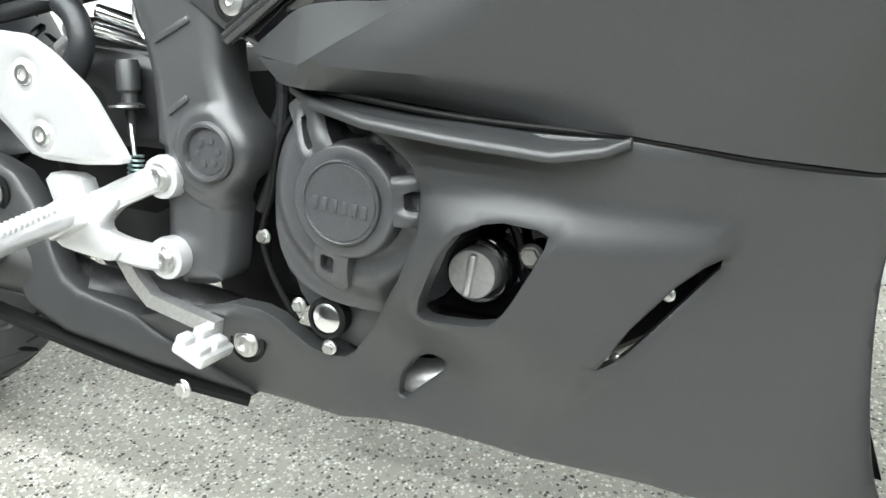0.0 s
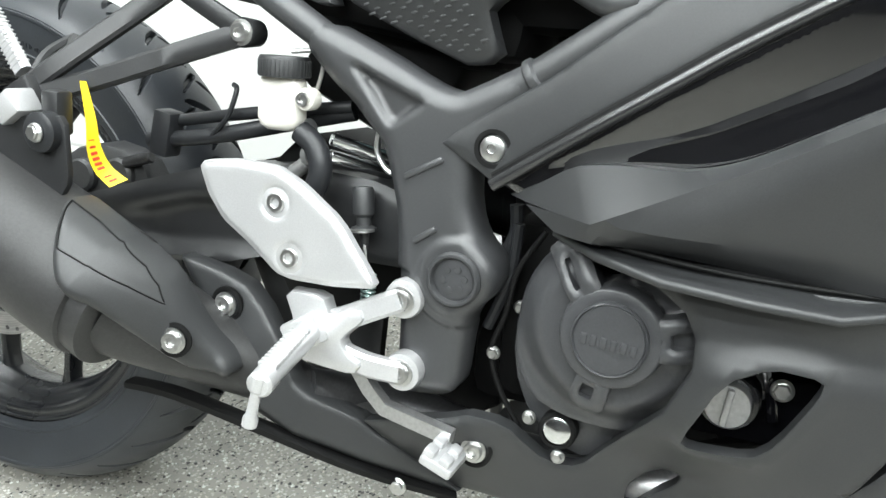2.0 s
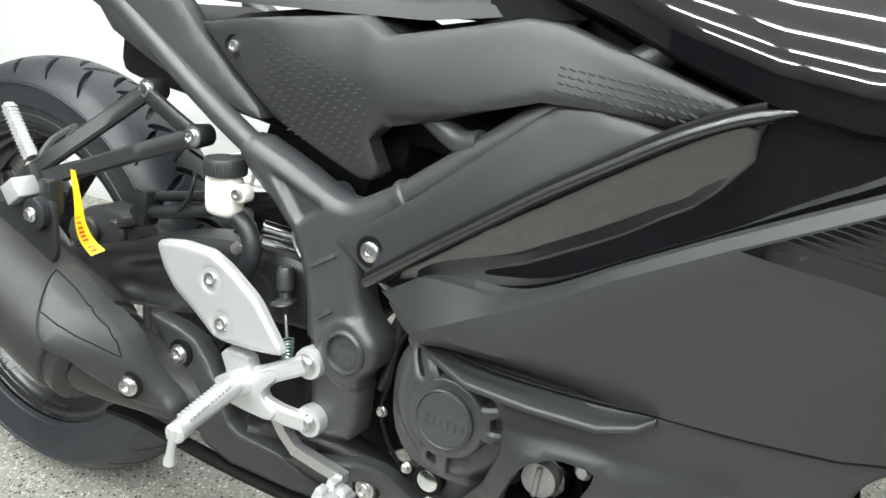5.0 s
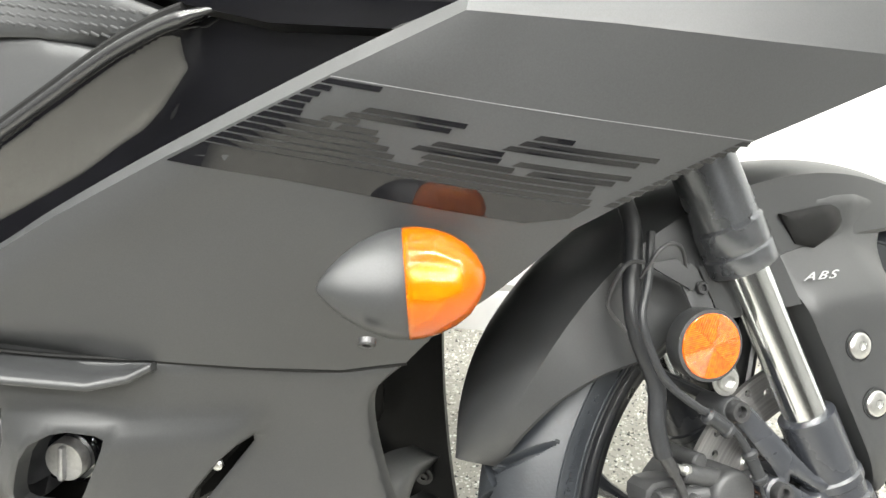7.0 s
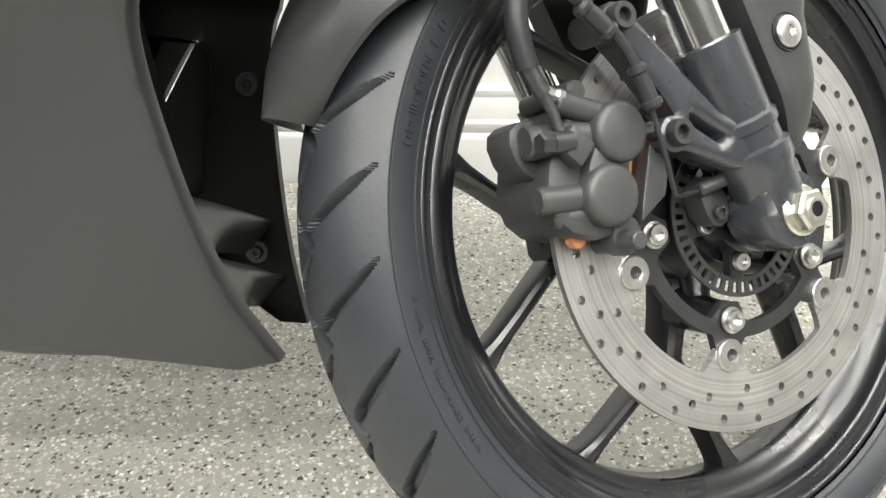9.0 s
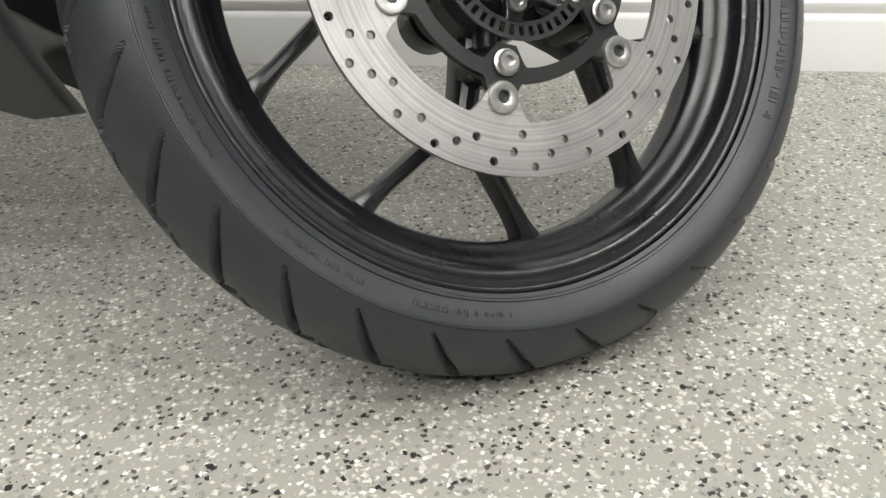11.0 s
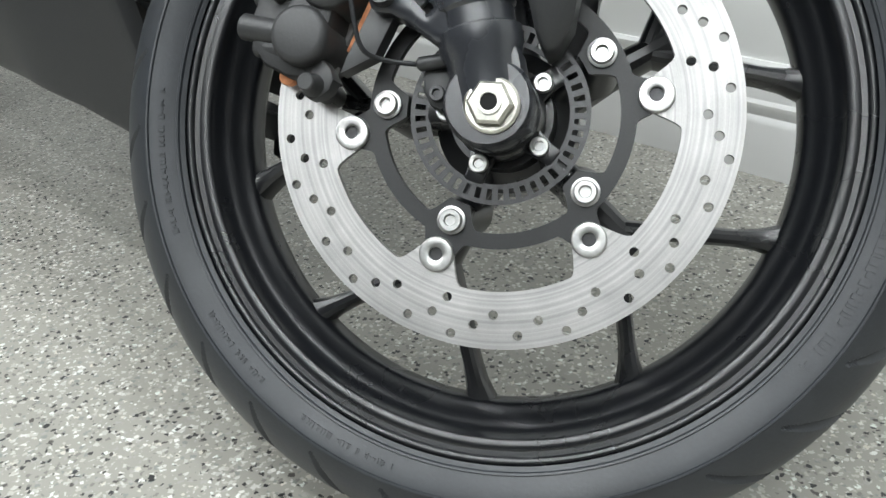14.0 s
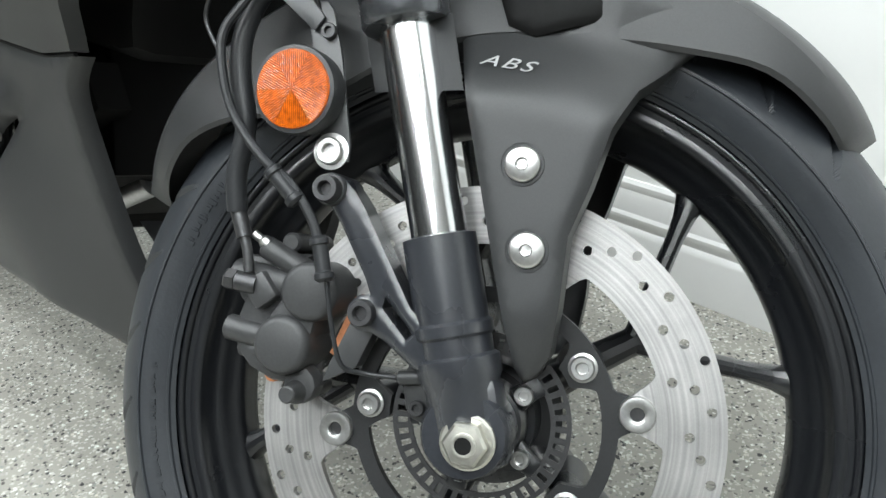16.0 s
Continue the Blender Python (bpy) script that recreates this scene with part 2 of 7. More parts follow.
def ring_marks(m, scale, strength):
    """Fine irregular turned rings about the local y axis, as a worn brake disc shows."""
    nt = m.node_tree
    p = nt.nodes["Principled BSDF"]
    co = nt.nodes.new("ShaderNodeTexCoord")
    flat = nt.nodes.new("ShaderNodeVectorMath")
    flat.operation = "MULTIPLY"
    flat.inputs[1].default_value = (1, 0, 1)
    nt.links.new(co.outputs["Object"], flat.inputs[0])
    radius = nt.nodes.new("ShaderNodeVectorMath")
    radius.operation = "LENGTH"
    nt.links.new(flat.outputs[0], radius.inputs[0])
    n = nt.nodes.new("ShaderNodeTexNoise")
    n.noise_dimensions = "1D"
    n.inputs["Scale"].default_value = scale
    n.inputs["Detail"].default_value = 4.0
    nt.links.new(radius.outputs["Value"], n.inputs["W"])
    b = nt.nodes.new("ShaderNodeBump")
    b.inputs["Strength"].default_value = strength
    b.inputs["Distance"].default_value = 0.0005
    nt.links.new(n.outputs[0], b.inputs["Height"])
    nt.links.new(b.outputs[0], p.inputs["Normal"])
    tone = nt.nodes.new("ShaderNodeMapRange")
    tone.inputs[1].default_value, tone.inputs[2].default_value = 0.3, 0.7
    tone.inputs[3].default_value, tone.inputs[4].default_value = 0.80, 1.15
    nt.links.new(n.outputs[0], tone.inputs[0])
    old = p.inputs["Base Color"].links[0].from_socket
    shade = nt.nodes.new("ShaderNodeVectorMath")
    shade.operation = "SCALE"
    nt.links.new(old, shade.inputs[0])
    nt.links.new(tone.outputs[0], shade.inputs["Scale"])
    nt.links.new(shade.outputs[0], p.inputs["Base Color"])


ring_marks(STEEL, 420.0, 0.22)


def prism_marks(m, scale):
    """Fine parallel ridges, as the sectors of a reflector show."""
    nt = m.node_tree
    co = nt.nodes.new("ShaderNodeTexCoord")
    w = nt.nodes.new("ShaderNodeTexWave")
    w.bands_direction = "Y"
    w.inputs["Scale"].default_value = scale
    w.inputs["Distortion"].default_value = 0.6
    nt.links.new(co.outputs["Object"], w.inputs["Vector"])
    b = nt.nodes.new("ShaderNodeBump")
    b.inputs["Strength"].default_value = 0.4
    b.inputs["Distance"].default_value = 0.0008
    nt.links.new(w.outputs[1], b.inputs["Height"])
    nt.links.new(b.outputs[0], nt.nodes["Principled BSDF"].inputs["Normal"])
    mix = nt.nodes.new("ShaderNodeMapRange")
    mix.inputs[3].default_value, mix.inputs[4].default_value = 0.55, 1.15
    nt.links.new(w.outputs[1], mix.inputs[0])
    p = nt.nodes["Principled BSDF"]
    old = p.inputs["Base Color"].links[0].from_socket
    shade = nt.nodes.new("ShaderNodeVectorMath")
    shade.operation = "SCALE"
    nt.links.new(old, shade.inputs[0])
    nt.links.new(mix.outputs[0], shade.inputs["Scale"])
    nt.links.new(shade.outputs[0], p.inputs["Base Color"])


prism_marks(AMBER_LENS, 240.0)


# ---- mesh helpers ----
class Geo:
    """Vertices and faces of one mesh, gathered from shapes."""

    def __init__(self):
        self.v, self.f = [], []

    def add(self, verts, faces):
        o = len(self.v)
        self.v += [tuple(map(float, p)) for p in verts]
        self.f += [tuple(i + o for i in q) for q in faces]
        return self

    def rings(self, rings, closed=True, caps=True, loop=False):
        n = len(rings[0])
        verts = [p for r in rings for p in r]
        faces = []
        last = len(rings) if loop else len(rings) - 1
        for a in range(last):
            b = (a + 1) % len(rings)
            for i in range(n if closed else n - 1):
                j = (i + 1) % n
                faces.append((a * n + i, a * n + j, b * n + j, b * n + i))
        if caps and closed and not loop:
            faces.append(tuple(reversed(range(n))))
            faces.append(tuple(range((len(rings) - 1) * n, len(rings) * n)))
        return self.add(verts, faces)

    def box(self, c, s, b=0.002, m=None):
        x, y, z = (0.5 * k for k in s)
        b = min(b, x * 0.9, y * 0.9, z * 0.9)
        bm = bmesh.new()
        bmesh.ops.create_cube(bm, size=1.0, matrix=Matrix.Diagonal((2 * x, 2 * y, 2 * z, 1)))
        if b > 0:
            bmesh.ops.bevel(bm, geom=bm.edges[:], offset=b, segments=2, affect="EDGES", profile=0.5)
        mm = Matrix.Translation(c) @ (m or Matrix())
        bm.verts.index_update()
        self.add([mm @ v.co for v in bm.verts], [tuple(v.index for v in f.verts) for f in bm.faces])
        bm.free()
        return self

    def lathe(self, profile, at=(0, 0, 0), axis=(0, -1, 0), n=32, caps=True, start=0.0):
        """profile: (radius, height along axis)."""
        d = Vector(axis).normalized()
        side = d.orthogonal().normalized()
        up = d.cross(side)
        at = Vector(at)
        rings = []
        for r, h in profile:
            rings.append([at + d * h + (side * math.cos(start + 2 * math.pi * i / n) + up * math.sin(start + 2 * math.pi * i / n)) * max(r, 1e-5) for i in range(n)])
        return self.rings(rings, caps=caps)

    def rod(self, a, b, r, r2=None, n=20, b_=0.0015):
        a, b = Vector(a), Vector(b)
        h = (b - a).length
        r2 = r if r2 is None else r2
        e = min(b_, r * 0.4, r2 * 0.4, h * 0.3)
        return self.lathe([(r - e, 0), (r, e), (r2, h - e), (r2 - e, h)], a, b - a, n)

    def tube(self, pts, r, n=12, steps=6, r_end=None, caps=True):
        path = smooth_path(pts, steps)
        rings = []
        side = None
        for i, p in enumerate(path):
            d = (path[min(i + 1, len(path) - 1)] - path[max(i - 1, 0)]).normalized()
            side = d.orthogonal().normalized() if side is None else (side - d * side.dot(d)).normalized()
            up = d.cross(side)
            k = i / (len(path) - 1)
            rr = r if r_end is None else r + (r_end - r) * k
            rings.append([p + (side * math.cos(2 * math.pi * j / n) + up * math.sin(2 * math.pi * j / n)) * rr for j in range(n)])
        return self.rings(rings, caps=caps)

    def bar(self, pts, w, h, flat=(0, 1, 0), steps=5, w_end=None):
        """A cast bar of softened rectangular section along a path: h across the flat direction, w the other way."""
        path = smooth_path(pts, steps)
        rings = []
        for i, p in enumerate(path):
            d = (path[min(i + 1, len(path) - 1)] - path[max(i - 1, 0)]).normalized()
            n = Vector(flat)
            n = (n - d * n.dot(d)).normalized()
            s = d.cross(n)
            ww = w if w_end is None else w + (w_end - w) * i / (len(path) - 1)
            rings.append([p + s * (ww * 0.5 * a) + n * (h * 0.5 * b) for a, b in ((-1, -0.55), (-0.7, -1), (0.7, -1), (1, -0.55), (1, 0.55), (0.7, 1), (-0.7, 1), (-1, 0.55))])
        return self.rings(rings)

    def plate(self, outline, y0, y1, b=0.003, fy=None):
        """A slab with outline (x, z) from its outer face y0 to y1, with a softened outer edge; fy(x, z) shifts both faces."""
        pts = ccw(outline)
        fy = fy or (lambda x, z: 0.0)
        ins = inset(pts, b)
        mid = inset(pts, b * 0.3)
        s = 1 if y1 > y0 else -1
        rows = [(ins, y0), (mid, y0 + s * b * 0.3), (pts, y0 + s * b), (pts, y1)]
        n = len(pts)
        verts = [(x, y + fy(x, z), z) for row, y in rows for x, z in row]
        faces = []
        for a in range(3):
            for i in range(n):
                j = (i + 1) % n
                q = (a * n + i, a * n + j, (a + 1) * n + j, (a + 1) * n + i)
                faces.append(q if s > 0 else q[::-1])
        front = tuple(range(n))
        back = tuple(range(3 * n, 4 * n))
        faces += [front if s < 0 else front[::-1], back[::-1] if s < 0 else back]
        faces[-2:] = [tuple(front), tuple(reversed(back))]
        return self.add(verts, faces)

    def skin(self, outline, holes, fy, depth, step=0.011, lip=0.003):
        """A moulded shell over (x, z): front at y = fy(x, z), edges turned in by depth."""
        out = ccw(outline)
        holes = [ccw(h) for h in holes]
        loops = [resample(out, step)] + [resample(h, step * 0.7) for h in holes]
        pts, edges = [], []
        for lp in loops:
            o = len(pts)
            pts += lp
            edges += [(o + i, o + (i + 1) % len(lp)) for i in range(len(lp))]
        border = np.array(pts)
        if lip:
            ring = []
            for k, lp in enumerate(loops):
                ring += [q for q in inset(lp, lip * 0.9 if k == 0 else -lip * 0.9) if inside(q, loops[0]) and not any(inside(q, h) for h in loops[1:])]
            ring = [q for q in ring if np.min((border[:, 0] - q[0]) ** 2 + (border[:, 1] - q[1]) ** 2) > (0.75 * lip) ** 2]
            pts += ring
        xs, zs = [p[0] for p in out], [p[1] for p in out]
        r = 0
        z = min(zs)
        while z < max(zs):
            x = min(xs) + (0.5 * step if r % 2 else 0)
            while x < max(xs):
                if inside((x, z), out) and not any(inside((x, z), h) for h in holes):
                    if np.min((border[:, 0] - x) ** 2 + (border[:, 1] - z) ** 2) > max(0.55 * step, lip * 1.5) ** 2:
                        pts.append((x, z))
                x += step
            z += step * 0.866
            r += 1
        from_cdt = delaunay_2d_cdt([Vector(p) for p in pts], edges, [], 0, 1e-7)
        vv, ff = from_cdt[0], from_cdt[2]
        keep = []
        for f in ff:
            c = (sum(vv[i].x for i in f) / 3, sum(vv[i].y for i in f) / 3)
            if inside(c, loops[0]) and not any(inside(c, h) for h in loops[1:]):
                keep.append(tuple(f))
        count = {}
        for f in keep:
            for i in range(3):
                e = (f[i], f[(i + 1) % 3])
                count[e] = count.get(e, 0) + 1
        rim = [e for e in count if (e[1], e[0]) not in count]
        n = len(vv)
        ys = []
        for p in vv:
            d = math.sqrt(float(np.min((border[:, 0] - p.x) ** 2 + (border[:, 1] - p.y) ** 2)))
            k = max(0.0, 1 - d / (lip * 2.2)) if lip else 0.0
            ys.append(fy(p.x, p.y) + lip * k * k)
        verts = [(p.x, y, p.y) for p, y in zip(vv, ys)]
        faces = list(keep)
        near = sorted({i for e in rim for i in e})
        idx = {v: n + k for k, v in enumerate(near)}
        verts += [(vv[i].x, ys[i] + depth, vv[i].y) for i in near]
        faces += [(b, a, idx[a], idx[b]) for a, b in rim]
        return self.add(verts, faces)

    def strip(self, a, b):
        """A band of faces between two rows of points."""
        n = len(a)
        return self.add(list(a) + list(b), [(i, i + 1, n + i + 1, n + i) for i in range(n - 1)])


from mathutils.geometry import delaunay_2d_cdt


def smooth_path(pts, steps):
    p = [Vector(q) for q in pts]
    if len(p) < 3:
        return [p[0].lerp(p[-1], i / steps) for i in range(steps + 1)]
    out = []
    for i in range(len(p) - 1):
        a, b, c, d = p[max(i - 1, 0)], p[i], p[i + 1], p[min(i + 2, len(p) - 1)]
        for k in range(steps):
            t = k / steps
            out.append(0.5 * ((2 * b) + (c - a) * t + (2 * a - 5 * b + 4 * c - d) * t * t + (3 * b - a - 3 * c + d) * t ** 3))
    return out + [p[-1]]


def ccw(pts):
    a = sum(p[0] * q[1] - q[0] * p[1] for p, q in zip(pts, list(pts[1:]) + [pts[0]]))
    return [tuple(p[:2]) for p in (pts if a > 0 else pts[::-1])]


def inset(pts, d):
    n = len(pts)
    out = []
    for i in range(n):
        a, b, c = Vector(pts[i - 1]), Vector(pts[i]), Vector(pts[(i + 1) % n])
        e, f = (b - a).normalized(), (c - b).normalized()
        m = Vector((-(e.y + f.y), e.x + f.x))
        m = m.normalized() if m.length > 1e-6 else Vector((-e.y, e.x))
        k = max(0.5, m.dot(Vector((-e.y, e.x))))
        out.append(tuple(b + m * (d / k)))
    return out


def rounded(pts, rounds=2, keep=0.25):
    for _ in range(rounds):
        new_pts = []
        for p, q in zip(pts, list(pts[1:]) + [pts[0]]):
            new_pts += [(p[0] + (q[0] - p[0]) * keep, p[1] + (q[1] - p[1]) * keep), (q[0] - (q[0] - p[0]) * keep, q[1] - (q[1] - p[1]) * keep)]
        pts = new_pts
    return pts


def resample(pts, step):
    out = []
    for p, q in zip(pts, pts[1:] + [pts[0]]):
        k = max(1, round(math.hypot(q[0] - p[0], q[1] - p[1]) / step))
        out += [(p[0] + (q[0] - p[0]) * i / k, p[1] + (q[1] - p[1]) * i / k) for i in range(k)]
    return out


def inside(p, poly):
    x, z = p
    hit = False
    for a, b in zip(poly, poly[1:] + poly[:1]):
        if (a[1] > z) != (b[1] > z) and x < (b[0] - a[0]) * (z - a[1]) / (b[1] - a[1]) + a[0]:
            hit = not hit
    return hit


def circle(cx, cz, r, n=24, r2=None, turn=0.0):
    r2 = r2 or r
    c, s = math.cos(turn), math.sin(turn)
    out = []
    for i in range(n):
        a, b = r * math.cos(2 * math.pi * i / n), r2 * math.sin(2 * math.pi * i / n)
        out.append((cx + a * c - b * s, cz + a * s + b * c))
    return out


def edge_distance(x, z, poly):
    """Distance from a point to the nearest side of a polygon."""
    best = 9.0
    for (ax, az), (bx, bz) in zip(poly, poly[1:] + poly[:1]):
        dx, dz = bx - ax, bz - az
        t = min(1.0, max(0.0, ((x - ax) * dx + (z - az) * dz) / (dx * dx + dz * dz + 1e-12)))
        best = min(best, math.hypot(x - ax - t * dx, z - az - t * dz))
    return best


def thin_plate(ctrl, lam=1e-4):
    """A smooth surface y(x, z) through a few control points (x, z, y)."""
    p = np.array(ctrl, float)
    c = p[:, :2]
    n = len(p)
    d = np.linalg.norm(c[:, None] - c[None], axis=2)
    a = np.zeros((n + 3, n + 3))
    a[:n, :n] = np.where(d > 0, d * d * np.log(d + 1e-12), 0) + lam * np.eye(n)
    a[:n, n], a[n, :n] = 1, 1
    a[:n, n + 1:], a[n + 1:, :n] = c, c.T
    w = np.linalg.solve(a, np.r_[p[:, 2], 0, 0, 0])

    def fy(x, z):
        e = np.hypot(c[:, 0] - x, c[:, 1] - z)
        return float(np.where(e > 0, e * e * np.log(e + 1e-12), 0) @ w[:n] + w[n] + w[n + 1] * x + w[n + 2] * z)
    return fy


def ease(t):
    t = min(1.0, max(0.0, t))
    return t * t * (3 - 2 * t)


def mesh_from(name, g, material, angle=32.0):
    me = bpy.data.meshes.new(name)
    me.from_pydata(g.v, [], g.f)
    me.materials.append(material)
    me.validate()
    bm = bmesh.new()
    bm.from_mesh(me)
    bmesh.ops.remove_doubles(bm, verts=bm.verts[:], dist=1e-6)
    bmesh.ops.recalc_face_normals(bm, faces=bm.faces[:])
    bm.to_mesh(me)
    bm.free()
    me.shade_smooth()
    me.set_sharp_from_angle(angle=radians(angle))
    return me


def part(name, g, material, parent=None, label="", m=None, angle=32.0):
    me = g if isinstance(g, bpy.types.Mesh) else mesh_from(name, g, material, angle)
    ob = new(name, me)
    if parent is not None:
        ob.parent = parent
    if m is not None:
        ob.matrix_basis = m
    if label:
        tagged(ob, label)
    return ob


def structure(name, g, material, label, category):
    return tagged(part(name, g, material), label, category, kind="structure")


# ---- the room ----
WALL_Y = 0.686
X0, X1, Y0 = -4.5, 5.5, -5.0
structure("floor", Geo().box(((X0 + X1) / 2, (Y0 + WALL_Y) / 2, -0.1), (X1 - X0 + 0.4, WALL_Y - Y0 + 0.4, 0.2), 0), FLOOR, "glossy grey epoxy floor with black and white paint flakes", "floor")
structure("wall_back", Geo().box(((X0 + X1) / 2, WALL_Y + 0.1, CEILING / 2), (X1 - X0 + 0.4, 0.2, CEILING), 0), WALL, "plain white painted wall behind the motorcycle", "wall")
# Unseen front wall, added near-black so that glossy panels reflect dark.
structure("wall_front", Geo().box(((X0 + X1) / 2, Y0 - 0.1, CEILING / 2), (X1 - X0 + 0.4, 0.2, CEILING), 0), UNSEEN_DARK_WALL, "unseen near-black wall that keeps reflections dark", "wall")
# Side walls are unseen additions, grey to hold back bounced light.
structure("wall_left", Geo().box((X0 - 0.1, (Y0 + WALL_Y) / 2, CEILING / 2), (0.2, WALL_Y - Y0, CEILING), 0), UNSEEN_SIDE_WALL, "unseen plain grey wall that closes the room and limits bounced light", "wall")
structure("wall_right", Geo().box((X1 + 0.1, (Y0 + WALL_Y) / 2, CEILING / 2), (0.2, WALL_Y - Y0, CEILING), 0), UNSEEN_SIDE_WALL, "unseen plain grey wall that closes the room and limits bounced light", "wall")
structure("ceiling", Geo().box(((X0 + X1) / 2, (Y0 + WALL_Y) / 2, CEILING + 0.1), (X1 - X0 + 0.4, WALL_Y - Y0 + 0.4, 0.2), 0), CEILING_PAINT, "grey painted ceiling", "ceiling")
profile = [(0.0, 0.0), (0.016, 0.0), (0.016, 0.07), (0.014, 0.076), (0.0105, 0.080), (0.0105, 0.084), (0.013, 0.089), (0.013, 0.096), (0.0095, 0.101), (0.0085, 0.125), (0.006, 0.134), (0.0075, 0.139), (0.0075, 0.145), (0.004, 0.150), (0.0, 0.150)]
base = Geo().rings([[(x, WALL_Y - d, z) for d, z in profile] for x in (X0, X1)], caps=True)
structure("baseboard", base, TRIM, "white moulded wooden baseboard along the wall", "baseboard")

for lx, ly in TUBES:
    fixture = tagged(new("ceiling_light"), "white tube lamp fixture mounted under the ceiling, lit", "ceiling light", "ceiling lights")
    fixture.matrix_basis = pose(lx, ly, CEILING)
    part("housing", Geo().box((0, 0, -0.03), (1.6, 0.12, 0.06), 0.006), LAMP_BODY, fixture)
    for sx in (-0.76, 0.76):
        part("end_cap", Geo().box((sx, 0, -0.075), (0.03, 0.07, 0.04), 0.005), LAMP_BODY, fixture)
    for sy in (-0.035, 0.035):
        part("tube", Geo().rod((-0.75, sy, -0.082), (0.75, sy, -0.082), 0.013), TUBE, fixture, "glowing white tube")

# ---- the motorcycle leans on its side stand; its front wheel is turned away ----
LEAN = Matrix.Translation((-0.07, -0.02, 0.0027)) @ Matrix.Rotation(radians(-16), 4, "X")
FORK = Matrix(((0.7548, -0.4854, -0.4412, 1.3309), (0.6244, 0.7379, 0.2563, 0.0757), (0.2012, -0.4689, 0.86, 0.2574), (0, 0, 0, 1)))
STEER = LEAN.inverted() @ FORK
bike = tagged(new("motorcycle"), "matt black sports motorcycle with full fairing, leaning on its side stand", "motorcycle")
bike.matrix_basis = LEAN


def at_point(p, axis=(0, -1, 0), spin=0.0):
    """The pose that turns local z to axis, at p."""
    return Matrix.Translation(p) @ Vector(axis).to_track_quat("Z", "Y").to_matrix().to_4x4() @ Matrix.Rotation(spin, 4, "Z")


def socket_bolt_mesh(r, h, material, washer=0.0):
    g = Geo()
    prof = []
    if washer:
        prof += [(washer, 0), (washer, 0.0012), (r * 1.02, 0.0016)]
    prof += [(r, 0.0016 if washer else 0), (r, h * 0.75), (r * 0.9, h), (r * 0.55, h), (r * 0.5, h * 0.92), (r * 0.5, h * 0.35), (0.0, h * 0.35)]
    g.lathe(prof, (0, 0, 0), (0, 0, 1), 24, caps=False)
    return mesh_from("bolt", g, material, 25)


def dome_bolt_mesh(r, h, material):
    g = Geo()
    prof = [(r, 0), (r, h * 0.3), (r * 0.985, h * 0.4)] + [(r * math.cos(a), h * (0.4 + 0.6 * math.sin(a))) for a in (0.3, 0.5, 0.7, 0.9, 1.05, 1.2)]
    g.lathe(prof, (0, 0, 0), (0, 0, 1), 32, caps=False)
    # six-sided socket
    g.lathe([(r * 0.365, h * 0.955), (r * 0.34, h * 0.9), (r * 0.34, h * 0.45), (0, h * 0.4)], (0, 0, 0), (0, 0, 1), 6, caps=False)
    return mesh_from("bolt", g, material, 40)


def hex_bolt_mesh(r, h, material, flange=0.0):
    g = Geo()
    if flange:
        g.lathe([(flange, 0), (flange, 0.0015), (flange * 0.8, 0.003)], (0, 0, 0), (0, 0, 1), 24)
    g.lathe([(r, 0), (r, h * 0.85), (r * 0.85, h)], (0, 0, 0), (0, 0, 1), 6)
    return mesh_from("bolt", g, material, 20)


BOLT = socket_bolt_mesh(0.0085, 0.006, ZINC, 0.0115)
CARRIER_BOLT = socket_bolt_mesh(0.0075, 0.006, ZINC, 0.0092)
BOLT_SMALL = socket_bolt_mesh(0.0062, 0.005, ZINC)
BOLT_DOME = dome_bolt_mesh(0.0105, 0.0042, ZINC)
BOLT_DARK = socket_bolt_mesh(0.0085, 0.009, DARK_METAL)
BOLT_HEX_SMALL = hex_bolt_mesh(0.0046, 0.006, ZINC, 0.0062)
BOLT_HEX = hex_bolt_mesh(0.0065, 0.006, ZINC, 0.0085)
RIVET = dome_bolt_mesh(0.0048, 0.002, ZINC)
BOLT_DARK_SMALL = socket_bolt_mesh(0.005, 0.004, DARK_METAL)


def bolt(mesh, p, parent, axis=(0, -1, 0), m=None, label=""):
    mm = at_point(p, axis, 0.3)
    return part("bolt", mesh, None, parent, label, (m @ mm) if m is not None else mm)


# ---- fairing surfaces ----
upper_y = thin_plate([(0.646, 0.489, -0.178), (0.721, 0.484, -0.231), (0.684, 0.467, -0.186), (0.922, 0.454, -0.207), (0.967, 0.612, -0.25), (1.074, 0.666, -0.252),
                      (1.211, 0.574, -0.216), (1.27, 0.602, -0.195), (1.093, 0.454, -0.166), (1.12, 0.56, -0.226), (0.85, 0.53, -0.247), (1.45, 0.70, -0.12), (1.36, 0.64, -0.16)])
lower_base = thin_plate([(0.89, 0.401, -0.203), (0.797, 0.331, -0.202), (0.847, 0.323, -0.192), (1.003, 0.408, -0.166), (0.978, 0.387, -0.166), (0.925, 0.316, -0.175),
                         (0.756, 0.237, -0.139), (0.8, 0.28, -0.154), (0.624, 0.254, -0.15), (1.11, 0.177, -0.052), (0.969, 0.213, -0.134), (0.932, 0.215, -0.141), (0.893, 0.219, -0.150), (0.854, 0.222, -0.155), (0.782, 0.219, -0.147), (0.733, 0.209, -0.135), (0.698, 0.199, -0.127), (0.589, 0.187, -0.103), (0.525, 0.262, -0.165),
                         (0.922, 0.454, -0.207), (1.093, 0.454, -0.166), (0.684, 0.467, -0.182)])


